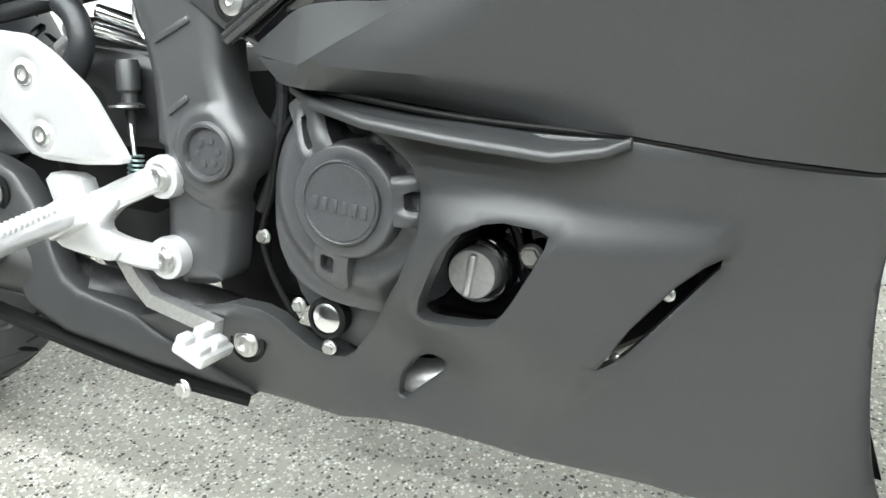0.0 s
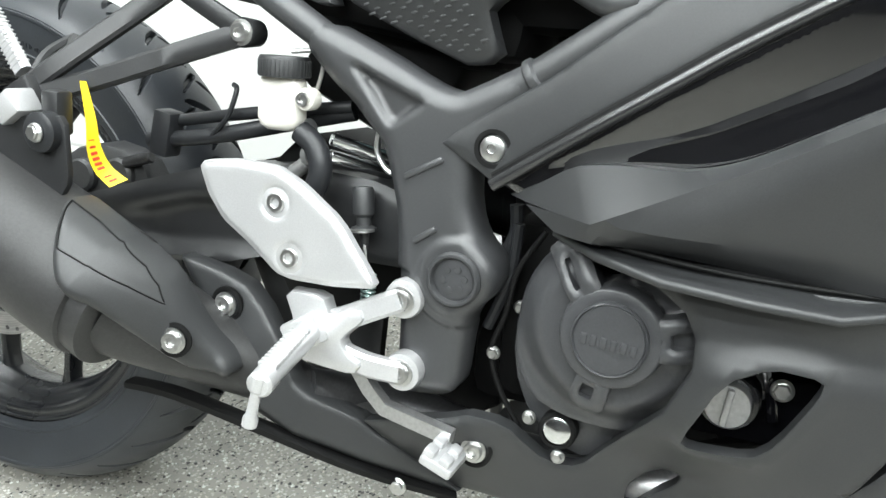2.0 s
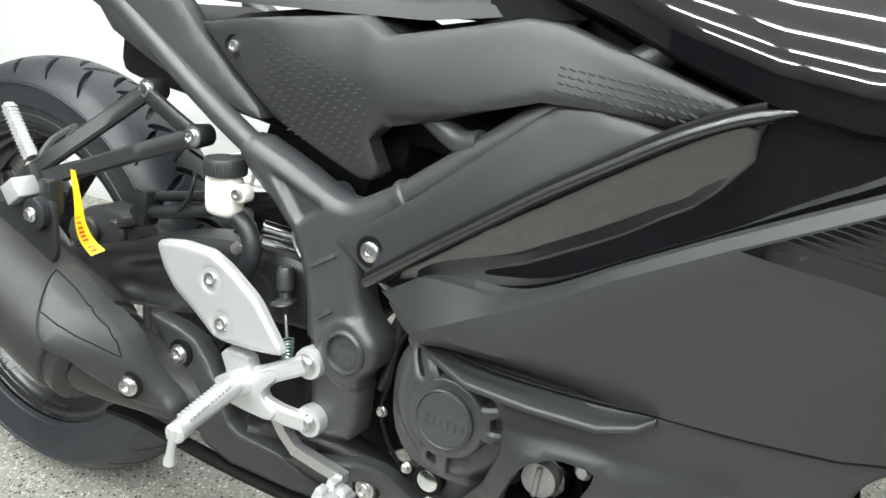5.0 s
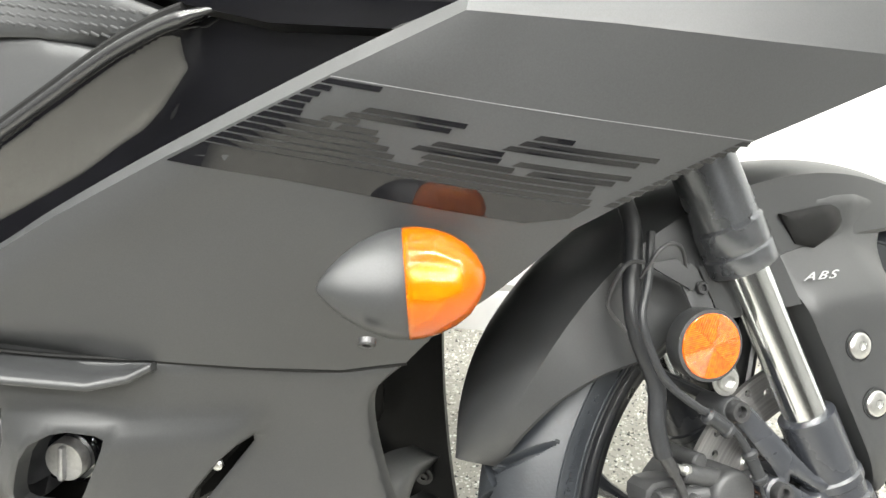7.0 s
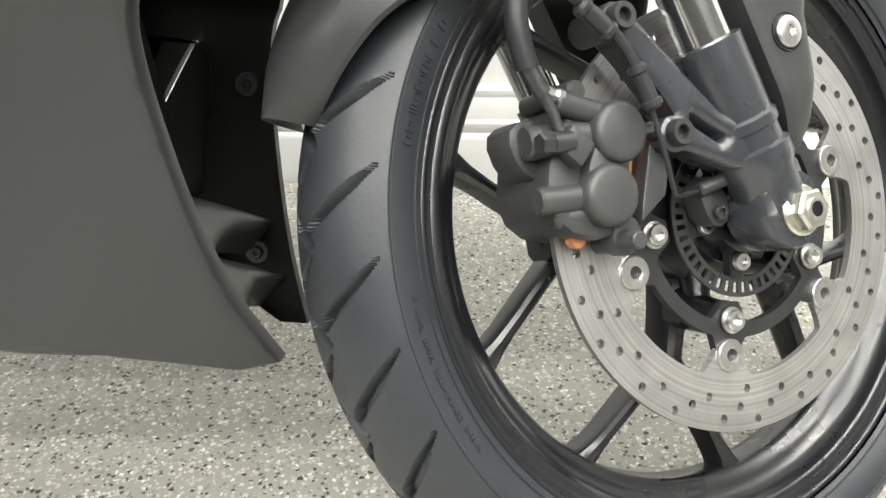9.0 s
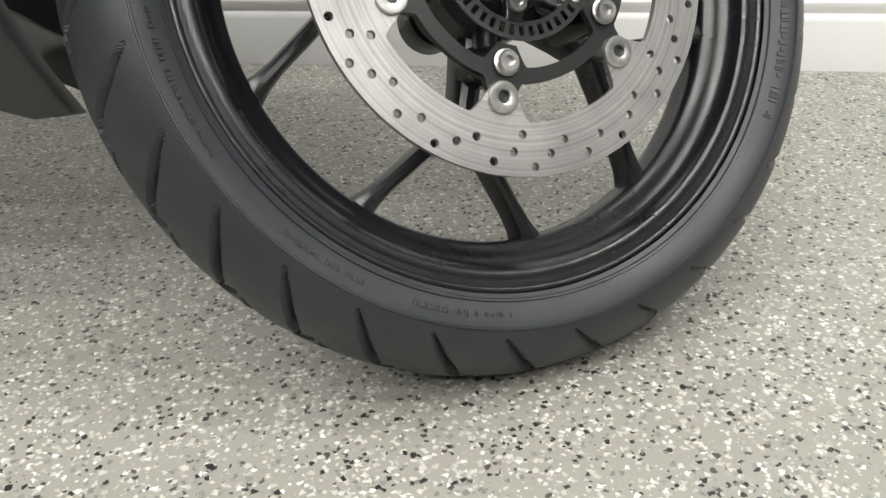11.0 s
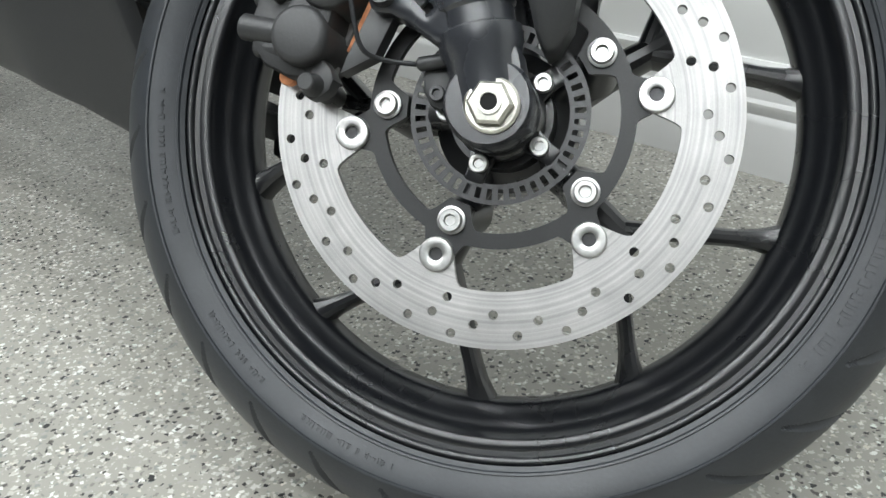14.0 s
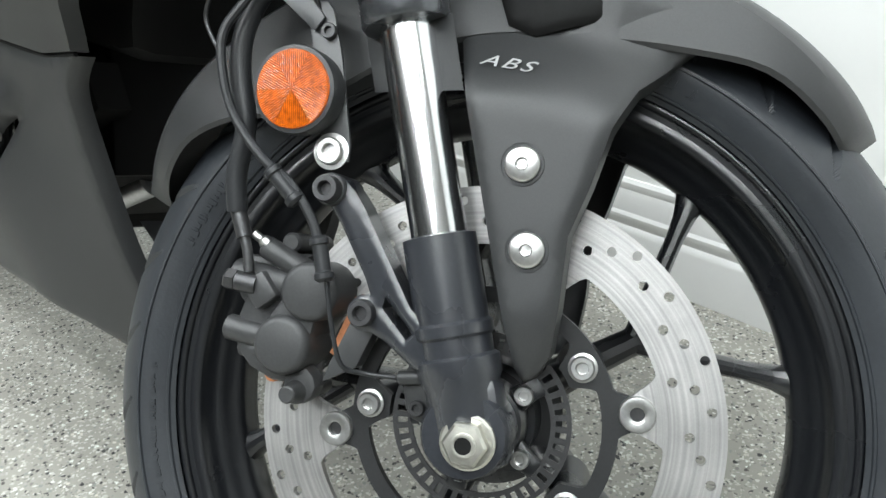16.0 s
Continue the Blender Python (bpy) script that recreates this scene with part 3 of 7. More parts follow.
oil_window = rounded([(0.798, 0.333), (0.822, 0.388), (0.850, 0.4035), (0.884, 0.400), (0.882, 0.388), (0.860, 0.345), (0.846, 0.331), (0.804, 0.327)], 1, 0.2)
WINDOW_EDGE = resample(oil_window, 0.004)


def lower_y(x, z):
    y = lower_base(x, z)
    # the panel between window and slit stands proud below a sloping shoulder and ends at the slit
    shoulder = ease((0.422 - z) / 0.036)
    slit = ((0.388 - 0.312) * (0.922 - x) + (z - 0.312) * (0.978 - 0.922)) / 0.0944
    if z > 0.388:
        slit = min(slit, (1.03 - x) * 0.35)
    y -= 0.013 * shoulder * ease((slit + 0.002) / 0.009) * ease((x - 0.74) / 0.15) * ease((z - 0.20) / 0.13)
    # a soft lip round the oil filler window
    d = min(math.hypot(x - a, z - b) for a, b in WINDOW_EDGE)
    y -= 0.0045 * ease(1 - d / 0.017)
    return y


def mirrored(g):
    h = Geo()
    h.v = [(x, -y, z) for x, y, z in g.v]
    h.f = [tuple(reversed(f)) for f in g.f]
    return h


# upper side panel: a flat flank with a chamfer along its top edge
EDGE = [(0.646, 0.488, -0.178), (0.672, 0.502, -0.190), (0.700, 0.518, -0.199), (0.735, 0.5235, -0.208), (0.780, 0.5265, -0.218), (0.820, 0.5405, -0.229), (0.884, 0.577, -0.238), (0.967, 0.621, -0.243), (1.074, 0.674, -0.245), (1.15, 0.709, -0.238)]
CREASE = [(0.660, 0.486, -0.188), (0.690, 0.484, -0.209), (0.721, 0.484, -0.233), (0.750, 0.499, -0.239), (0.790, 0.5195, -0.244), (0.828, 0.538, -0.247), (0.884, 0.570, -0.250), (0.967, 0.613, -0.252), (1.074, 0.665, -0.254), (1.15, 0.701, -0.247)]
flank = [(p[0], p[1]) for p in CREASE[1:]] + [(1.234, 0.695), (1.316, 0.687), (1.394, 0.680), (1.45, 0.675), (1.398, 0.661), (1.318, 0.6275), (1.26, 0.600), (1.213, 0.574), (1.192, 0.553), (1.164, 0.526), (1.125, 0.492), (1.098, 0.459),
                                               (1.051, 0.4505), (0.989, 0.4535), (0.924, 0.460), (0.831, 0.463), (0.762, 0.4685), (0.69, 0.4695), (0.662, 0.484)]


def flank_y(x, z):
    best = None
    y = upper_y(x, z)
    for a, b in zip(CREASE, CREASE[1:]):
        if a[0] <= x <= b[0]:
            t = (x - a[0]) / (b[0] - a[0])
            zc, yc = a[1] + (b[1] - a[1]) * t, a[2] + (b[2] - a[2]) * t
            k = ease(1 - (zc - z) / 0.05)
            y = y * (1 - k) + yc * k
    # the lower part of the flank turns in above the winglet
    y += 0.020 * ease((0.486 - z) / 0.026) * ease((x - 0.70) / 0.05) * ease((0.94 - x) / 0.16)
    return y


def upper_panel():
    g = Geo().skin(flank, [], flank_y, 0.014, 0.010, lip=0)
    a = smooth_path([(x, y, z) for x, z, y in EDGE], 10)
    b = resample_row(CREASE, 10)
    g.strip(a, b)
    g.strip([(x, y, z) for x, y, z in [(p[0], p[1] + 0.03, p[2] - 0.001) for p in a]], a)
    return g


def resample_row(row, k):
    out = []
    for p, q in zip(row, row[1:]):
        for i in range(k):
            t = i / k
            out.append((p[0] + (q[0] - p[0]) * t, p[2] + (q[2] - p[2]) * t, p[1] + (q[1] - p[1]) * t))
    p = row[-1]
    return out + [(p[0], p[2], p[1])]


g = upper_panel()
side_fairing = part("upper_fairing", g, MATTE, bike, "matt dark grey side fairing with a glossy black striped decal", angle=24)
part("upper_fairing", mirrored(g), MATTE, bike, "matt dark grey side fairing", angle=24)
# nose facet above the flank
nose = Geo()
row_low = [(1.15, -0.247, 0.701), (1.234, upper_y(1.234, 0.695), 0.695), (1.316, upper_y(1.316, 0.687), 0.687), (1.394, upper_y(1.394, 0.68), 0.680), (1.45, upper_y(1.45, 0.675), 0.675)]
row_top = [(1.15, -0.238, 0.709), (1.225, -0.205, 0.735), (1.30, -0.165, 0.755), (1.37, -0.125, 0.765), (1.43, -0.09, 0.765)]
nose.strip(row_low, row_top)
nose.strip(row_top, [(x - 0.01, y + 0.12, z + 0.03) for x, y, z in row_top])
part("nose_fairing", nose, MATTE, bike, angle=24)
part("nose_fairing", mirrored(nose), MATTE, bike, angle=24)

# lower side panel
lower_outline = [(0.689, 0.4655), (0.735, 0.452), (0.770, 0.440), (0.790, 0.428), (0.799, 0.412), (0.800, 0.388), (0.784, 0.351), (0.748, 0.302), (0.722, 0.268), (0.712, 0.261), (0.698, 0.260), (0.684, 0.264),
                 (0.658, 0.287), (0.645, 0.292), (0.622, 0.293), (0.600, 0.284), (0.570, 0.276), (0.525, 0.264), (0.540, 0.246), (0.562, 0.222), (0.589, 0.189), (0.649, 0.196), (0.698, 0.199), (0.716, 0.204), (0.733, 0.209), (0.782, 0.219), (0.839, 0.222),
                 (0.893, 0.219), (0.950, 0.214), (1.010, 0.202), (1.086, 0.173), (1.112, 0.176), (1.095, 0.219), (1.083, 0.262), (1.073, 0.315), (1.066, 0.374), (1.066, 0.412), (1.074, 0.434), (1.095, 0.4555),
                 (1.051, 0.4475), (0.989, 0.4505), (0.924, 0.457), (0.80, 0.455), (0.762, 0.459)]
front_edge_pts = [p for p in lower_outline if p[0] > 1.06 and p[1] > 0.17 and p != (1.086, 0.173)]
first = lower_outline.index(front_edge_pts[0])
lower_outline[first:first + len(front_edge_pts)] = [(p.x, p.y) for p in smooth_path([(x, z, 0) for x, z in front_edge_pts], 4)]
slit_window = [(0.978, 0.388), (0.977, 0.382), (0.956, 0.354), (0.930, 0.320), (0.922, 0.312), (0.914, 0.309), (0.932, 0.341), (0.955, 0.371), (0.969, 0.384)]
slot_window = rounded([(0.756, 0.237), (0.758, 0.254), (0.774, 0.275), (0.788, 0.285), (0.801, 0.281), (0.796, 0.268), (0.773, 0.247), (0.764, 0.237)], 1, 0.2)
g = Geo().skin(lower_outline, [oil_window, slit_window, slot_window], lower_y, 0.016, 0.0085, lip=0.0018)
lower_fairing = part("lower_fairing", g, MATTE, bike, "matt dark grey lower fairing with an oil filler window, a slit and a slot", angle=50)
far_outline = [(x, z + (0.016 if z > 0.43 else 0)) if z > 0.43 else (x, z if x > 1.0 else max(z, 0.245)) for x, z in lower_outline[:17]] + [(0.60, 0.25), (0.80, 0.252), (0.95, 0.254), (1.0, 0.23)] + [(x, z + 0.016 if z > 0.43 else z) for x, z in lower_outline if x > 1.0 or (z > 0.44 and x > 0.76 and lower_outline.index((x, z)) > 30)]
far_slit = [(0.988, 0.403), (0.994, 0.402), (0.947, 0.328), (0.941, 0.330)]
far_side = mirrored(Geo().skin(far_outline, [far_slit], lambda x, z: lower_base(x, z) * 1.02, 0.012, 0.014))
far_panel = part("far_lower_fairing", far_side, INNER_BLACK, bike, "black inner face of the opposite lower fairing", angle=50)
for cx, cz in ((0.950, 0.363), (0.921, 0.310)):
    part("panel_clip", Geo().lathe([(0.004, -0.004), (0.0045, 0.0), (0.003, 0.0015), (0.0, 0.0018)], (cx, lower_y(cx, cz) + 0.012, cz), (0, -1, 0), 14, caps=False), ZINC, lower_fairing, "small bright panel clip")
# belly floor that joins both sides
belly = Geo()
BELLY = ((0.589, 0.189), (0.65, 0.197), (0.72, 0.206), (0.78, 0.220))
belly.strip([(x, lower_base(x, z) + 0.02, z + 0.016) for x, z in BELLY], [(x, -lower_base(x, z) - 0.02, z + 0.016) for x, z in BELLY])
part("belly_pan", belly, PLASTIC, bike)
bolt(BOLT, (0.627, -0.154, 0.257), lower_fairing)
ring = Geo().lathe([(0.0125, 0), (0.0165, 0.001), (0.0165, 0.003), (0.0135, 0.003)], (0.627, -0.1505, 0.257), (0, -1, 0), 28, caps=False)
part("bolt_cup", ring, SEAM_SHADE, lower_fairing)

# winglet along the seam
sections = []
for x, zt, yt, zo, yo, zl, yl in ((0.684, 0.468, -0.183, 0.465, -0.186, 0.463, -0.183), (0.725, 0.4665, -0.205, 0.459, -0.222, 0.453, -0.200), (0.774, 0.4645, -0.215, 0.4545, -0.247, 0.447, -0.212),
                                  (0.83, 0.4625, -0.213, 0.450, -0.245, 0.442, -0.217), (0.885, 0.460, -0.207, 0.446, -0.235, 0.440, -0.212), (0.912, 0.459, -0.206, 0.451, -0.226, 0.446, -0.206), (0.924, 0.459, -0.206, 0.4565, -0.214, 0.452, -0.204)):
    roll = [(x, yo + 0.0035 * (1 - math.cos(a)), zo + 0.0035 * math.sin(a)) for a in (1.3, 0.9, 0.5, 0.1, -0.3, -0.7, -1.1)]
    sections.append([(x, yt + 0.01, zt), (x, yt, zt), (x, 0.6 * yt + 0.4 * yo + 0.004, 0.45 * zt + 0.55 * zo + 0.0005), (x, 0.25 * yt + 0.75 * yo + 0.004, 0.15 * zt + 0.85 * zo + 0.002)] + roll + [(x, yl, zl), (x, yl + 0.01, zl)])
part("winglet", Geo().rings(sections), MATTE, lower_fairing, "sharp-edged matt grey winglet", angle=40)
gap = Geo()
gap.tube([(0.69, upper_y(0.69, 0.467) + 0.004, 0.4672), (0.762, -0.222, 0.4665), (0.831, -0.218, 0.461), (0.924, -0.2045, 0.4585), (0.989, upper_y(0.989, 0.452) + 0.0035, 0.452), (1.051, upper_y(1.051, 0.449) + 0.0035, 0.449), (1.097, upper_y(1.097, 0.457) + 0.0035, 0.457)], 0.0020, 8)
part("panel_gap", gap, SEAM_SHADE, lower_fairing)

# curved fins of the air duct behind the front edge of the lower fairing, and the shaded opening beside them
FINS = (([(1.074, -0.070, 0.252), (1.071, -0.055, 0.262), (1.068, -0.025, 0.266), (1.065, 0.020, 0.261), (1.069, 0.080, 0.245)], [(1.057, -0.075, 0.293), (1.055, -0.050, 0.290), (1.061, -0.020, 0.283), (1.063, 0.025, 0.272), (1.075, 0.085, 0.251)]),
        ([(1.089, -0.055, 0.210), (1.088, -0.045, 0.218), (1.086, -0.025, 0.224), (1.081, 0.010, 0.219), (1.083, 0.070, 0.201)], [(1.072, -0.070, 0.254), (1.073, -0.045, 0.248), (1.076, -0.020, 0.238), (1.081, 0.015, 0.226), (1.088, 0.075, 0.204)]))
for front_edge, back_edge in FINS:
    fa, fb = smooth_path(front_edge, 5), smooth_path(back_edge, 5)
    rows = []
    for p, q in zip(fa, fb):
        rows.append([p + Vector((-0.02, 0, -0.022)), p + Vector((-0.004, 0, -0.006)), p, p.lerp(q, 0.3) + Vector((0.002, 0, 0.002)), p.lerp(q, 0.7) + Vector((0.001, 0, 0.002)), q, q + Vector((-0.03, 0, 0.01))])
    part("duct_fin", Geo().rings(rows, closed=False, caps=False), PLASTIC, bike, "curved black duct fin", angle=50)
# A near-black sheet on the far panel stands in for the opening's shade.
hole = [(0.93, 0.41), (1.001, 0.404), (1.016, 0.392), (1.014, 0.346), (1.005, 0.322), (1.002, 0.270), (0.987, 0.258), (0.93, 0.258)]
part("duct_shade", mirrored(Geo().skin(rounded(hole, 1, 0.2), [[(0.975, 0.402), (1.004, 0.400), (0.955, 0.318), (0.935, 0.322)]], lambda x, z: -0.125, 0.004, 0.012)), SEAM_SHADE, far_panel)
for sx, sy, sz in ((1.040, 0.12, 0.364), (1.056, 0.10, 0.222)):
    part("screw_boss", Geo().lathe([(0.011, -0.004), (0.010, 0.004), (0.006, 0.004), (0.005, 0.001), (0.0, 0.001)], (sx, -lower_base(sx, sz) * 1.02 - 0.004, sz), (0, -1, 0), 20, caps=False), PLASTIC, far_panel)
    bolt(BOLT_DARK_SMALL, (sx, -lower_base(sx, sz) * 1.02 - 0.007, sz), far_panel)

# inside of the fairing: radiator and engine masses as near-black fillers, their shade put in the colour
def inner_shell(x, z):
    return lower_base(x, z) + 0.055


# Near-black sheet behind the windows paints the shade inside the fairing.
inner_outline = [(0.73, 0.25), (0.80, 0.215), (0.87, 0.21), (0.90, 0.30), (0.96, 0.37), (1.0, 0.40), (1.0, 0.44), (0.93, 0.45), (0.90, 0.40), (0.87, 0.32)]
part("inner_shade_sheet", Geo().skin(inner_outline, [], inner_shell, 0.03, 0.02), SEAM_SHADE, bike)
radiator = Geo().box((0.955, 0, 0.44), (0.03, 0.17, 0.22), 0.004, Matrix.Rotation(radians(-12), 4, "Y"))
part("radiator", radiator, SEAM_SHADE, bike, "near-black box for the shaded radiator")
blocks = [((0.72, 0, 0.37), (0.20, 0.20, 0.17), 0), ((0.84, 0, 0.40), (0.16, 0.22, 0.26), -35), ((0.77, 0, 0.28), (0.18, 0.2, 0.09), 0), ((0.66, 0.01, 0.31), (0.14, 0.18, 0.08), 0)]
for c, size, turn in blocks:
    part("engine_filler", Geo().box(c, size, 0.02, Matrix.Rotation(radians(turn), 4, "Y")), SEAM_SHADE, bike, "near-black filler box for the shaded engine behind the covers")
# Added plate: hides the floor behind, coloured as dark as the shaded engine.
part("engine_filler", Geo().skin([(0.512, 0.354), (0.544, 0.374), (0.598, 0.385), (0.612, 0.309), (0.613, 0.253), (0.57, 0.225), (0.521, 0.238), (0.508, 0.293)], [], lambda x, z: -0.045, 0.03, 0.03), SEAM_SHADE, bike, "added near-black plate for the shaded rear end of the engine")
part("air_box_filler", Geo().box((0.93, 0.0, 0.55), (0.30, 0.24, 0.20), 0.03), SEAM_SHADE, bike)
part("air_box_filler", Geo().box((0.74, 0.01, 0.57), (0.20, 0.20, 0.14), 0.03), SEAM_SHADE, bike)

# ---- tank, side panels, seat ----
tank = Geo()
rows = []
for x, zb, yb, zt in ((0.66, 0.80, -0.085, 0.84), (0.74, 0.778, -0.130, 0.865), (0.838, 0.750, -0.178, 0.870), (0.90, 0.726, -0.196, 0.860), (0.964, 0.7035, -0.208, 0.850), (1.02, 0.693, -0.210, 0.845), (1.112, 0.690, -0.200, 0.84), (1.2, 0.69, -0.175, 0.83), (1.28, 0.70, -0.14, 0.81)):
    row = []
    for k in range(41):
        a = math.pi * k / 40
        c, s_ = math.cos(a), math.sin(a)
        row.append((x, yb * c * (1 + 0.10 * s_ * (1 - s_)), zb + (zt - zb) * abs(s_) ** 0.95))
    rows.append(row)
tank.rings(rows, closed=False, caps=False)
part("fuel_tank", tank, GLOSS, bike, "glossy black fuel tank reflecting the tube lamps", angle=60)
for k, side in ((0, 1), (-1, -1)):
    edge_row = [r[k] for r in rows]
    tank_edge = Geo().strip(edge_row, [(x, y + 0.010 * side, z - 0.004) for x, y, z in edge_row])
    tank_edge.strip([(x, y + 0.010 * side, z - 0.004) for x, y, z in edge_row], [(x, y + 0.11 * side, z - 0.03) for x, y, z in edge_row])
    part("tank_skirt", tank_edge, SEAM_SHADE, bike)



LEAF = [(0.615, 0.500), (0.68, 0.548), (0.734, 0.5845), (0.78, 0.6155), (0.834, 0.6485), (0.892, 0.685), (0.940, 0.705), (0.960, 0.690), (0.960, 0.664), (0.937, 0.634), (0.868, 0.588), (0.790, 0.548), (0.70, 0.519)]
RIM_LINE = [(0.60, -0.184), (0.70, -0.1838), (0.79, -0.184), (0.868, -0.1872), (0.905, -0.190), (0.937, -0.1925), (0.96, -0.195), (0.985, -0.196), (1.05, -0.193), (1.16, -0.176), (1.25, -0.155)]
LEAF_FOOT = [(0.60, 0.490), (0.70, 0.519), (0.79, 0.548), (0.868, 0.588), (0.937, 0.634), (0.96, 0.664), (1.2, 0.70)]


def leaf_face(x, z):
    top = 0.4945 + (x - 0.633) * 0.655 if x < 0.90 else 0.6694 + (x - 0.90) * 0.46
    return -0.184 - 0.075 * (x - 0.633) + 0.15 * max(0.0, x - 0.92) + 0.24 * max(0.0, top - z)


def glide(table, x):
    """A softened reading of a table of (place, value)."""
    xs, ys = [p[0] for p in table], [p[1] for p in table]
    return float(np.mean(np.interp([x + 0.006 * k for k in range(-4, 5)], xs, ys)))


def outer_face(x, z):
    return glide(RIM_LINE, x) + 0.02 * (z - glide(LEAF_FOOT, x))


def gloss_y(x, z):
    # a leaf-shaped face below the edge strip falls inwards; round it the cover turns outwards again
    e = edge_distance(x, z, LEAF)
    k = ease(0.5 + (e if inside((x, z), LEAF) else -e) / 0.016)
    return leaf_face(x, z) * k + outer_face(x, z) * (1 - k)


gloss_outline = [(0.640, 0.497), (0.66, 0.486), (0.70, 0.480), (0.80, 0.490), (0.884, 0.525), (0.967, 0.565), (1.074, 0.62), (1.16, 0.66), (1.14, 0.745), (1.02, 0.715), (0.972, 0.703), (0.940, 0.692), (0.902, 0.671), (0.854, 0.641), (0.754, 0.577)]
part("side_cover", Geo().skin(gloss_outline, [], gloss_y, 0.02, 0.0034), GLOSS, bike, "glossy black side cover", angle=40)
side_outline = [(0.579, 0.519), (0.592, 0.531), (0.665, 0.577), (0.735, 0.632), (0.780, 0.667), (0.801, 0.681), (0.830, 0.684), (0.896, 0.671), (0.892, 0.664), (0.845, 0.638), (0.797, 0.609), (0.715, 0.551), (0.634, 0.495), (0.628, 0.494), (0.612, 0.503)]
side_y = thin_plate([(0.58, 0.52, -0.166), (0.626, 0.520, -0.170), (0.63, 0.50, -0.172), (0.70, 0.57, -0.178), (0.80, 0.67, -0.176), (0.89, 0.668, -0.187), (0.80, 0.61, -0.187)])
panel = part("frame_cover", Geo().skin(side_outline, [], side_y, 0.012, 0.010), MATTE, bike, "matt grey triangular frame cover", angle=50)
bolt(BOLT_DOME, (0.626, side_y(0.626, 0.52) - 0.0005, 0.520), panel)
part("bolt_cup", Geo().lathe([(0.011, 0.0), (0.0155, 0.0005), (0.0155, 0.002), (0.012, 0.002)], (0.626, side_y(0.626, 0.52) + 0.0005, 0.520), (0, -1, 0), 28, caps=False), SEAM_SHADE, panel)
trim_path = [(0.633, -0.185, 0.4945), (0.70, -0.191, 0.541), (0.754, -0.193, 0.5775), (0.80, -0.195, 0.6085), (0.854, -0.198, 0.6415), (0.902, -0.202, 0.670), (0.94, -0.206, 0.688), (0.962, -0.2085, 0.6955)]
part("trim_strip", Geo().tube([(x, y - 0.001, z) for x, y, z in trim_path], 0.0052, 14).tube([(0.961, -0.2093, 0.6952), (0.972, -0.2085, 0.6985), (0.990, -0.205, 0.703)], 0.0052, 14, r_end=0.0008), SATIN_TRIM, panel, "glossy black edge strip")
part("panel_gap", Geo().tube([(x, y + 0.001, z + 0.0065) for x, y, z in trim_path], 0.0036, 10), SEAM_SHADE, panel)

seat_y = thin_plate([(0.371, 0.71, -0.135), (0.586, 0.733, -0.15), (0.61, 0.69, -0.168), (0.603, 0.627, -0.162), (0.59, 0.58, -0.145), (0.48, 0.622, -0.14), (0.79, 0.742, -0.165), (0.80, 0.69, -0.18), (0.951, 0.695, -0.203), (0.89, 0.672, -0.188), (0.5, 0.68, -0.158)])
seat_outline = [(0.371, 0.712), (0.45, 0.722), (0.586, 0.735), (0.621, 0.719), (0.700, 0.733), (0.758, 0.745), (0.79, 0.743), (0.87, 0.720), (0.951, 0.6965), (0.925, 0.686), (0.891, 0.672), (0.837, 0.681), (0.785, 0.681), (0.73, 0.666), (0.675, 0.649), (0.621, 0.636), (0.609, 0.624), (0.617, 0.592), (0.606, 0.583), (0.589, 0.581), (0.539, 0.599), (0.48, 0.624), (0.426, 0.666)]


def seat_face(x, z):
    y = seat_y(x, z)
    low = 0.655 + (x - 0.62) * 0.11
    return y + 0.012 * ease((low - z) / 0.012) * ease((x - 0.61) / 0.02)


seat_cover = part("seat_side_cover", Geo().skin(seat_outline, [], seat_face, 0.02, 0.008), PLASTIC, bike, "black textured plastic panel under the seat", angle=50)
dash = Geo().box((0, 0, 0), (0.0065, 0.0006, 0.0020), 0.0002)
dash_mesh = mesh_from("texture_bar", dash, PLASTIC)
random.seed(4)
for i in range(13):
    for j in range(15):
        x, z = 0.475 + 0.0105 * i + (0.005 if j % 2 else 0), 0.600 + 0.0075 * j - 0.003 * i
        if inside((x, z), seat_outline) and 0.595 < z + (x - 0.5) * 0.5 < 0.72 and min(math.hypot(x - a, z - b) for a, b in seat_outline) > 0.012 and z < 0.735 - (x - 0.40) * 0.15:
            part("texture_bar", dash_mesh, None, seat_cover, m=Matrix.Translation((x, seat_face(x, z) - 0.0002, z)) @ Matrix.Rotation(radians(-20), 4, "Y"))
for i in range(16):
    for j in range(4):
        x, z = 0.80 + 0.0085 * i, 0.692 + 0.006 * j - 0.0008 * i
        if inside((x, z), seat_outline) and min(math.hypot(x - a, z - b) for a, b in seat_outline) > 0.008:
            part("texture_bar", dash_mesh, None, seat_cover, m=Matrix.Translation((x, seat_face(x, z) - 0.0002, z)) @ Matrix.Rotation(radians(20), 4, "Y"))
part("screw_cup", Geo().lathe([(0.006, -0.004), (0.0105, 0.0), (0.012, 0.0004)], (0.427, seat_face(0.427, 0.692) - 0.001, 0.692), (0, -1, 0), 24, caps=False), SEAM_SHADE, seat_cover)
bolt(BOLT_SMALL, (0.429, seat_face(0.427, 0.692) - 0.0005, 0.692), seat_cover)
saddle = Geo()
rows = []
for x, z, w, h in ((0.30, 0.745, 0.10, 0.02), (0.40, 0.735, 0.125, 0.04), (0.52, 0.735, 0.135, 0.045), (0.64, 0.735, 0.12, 0.045), (0.74, 0.748, 0.09, 0.04)):
    rows.append([(x, w * math.cos(a), z + h * math.sin(a)) for a in [math.pi * k / 12 for k in range(13)]])
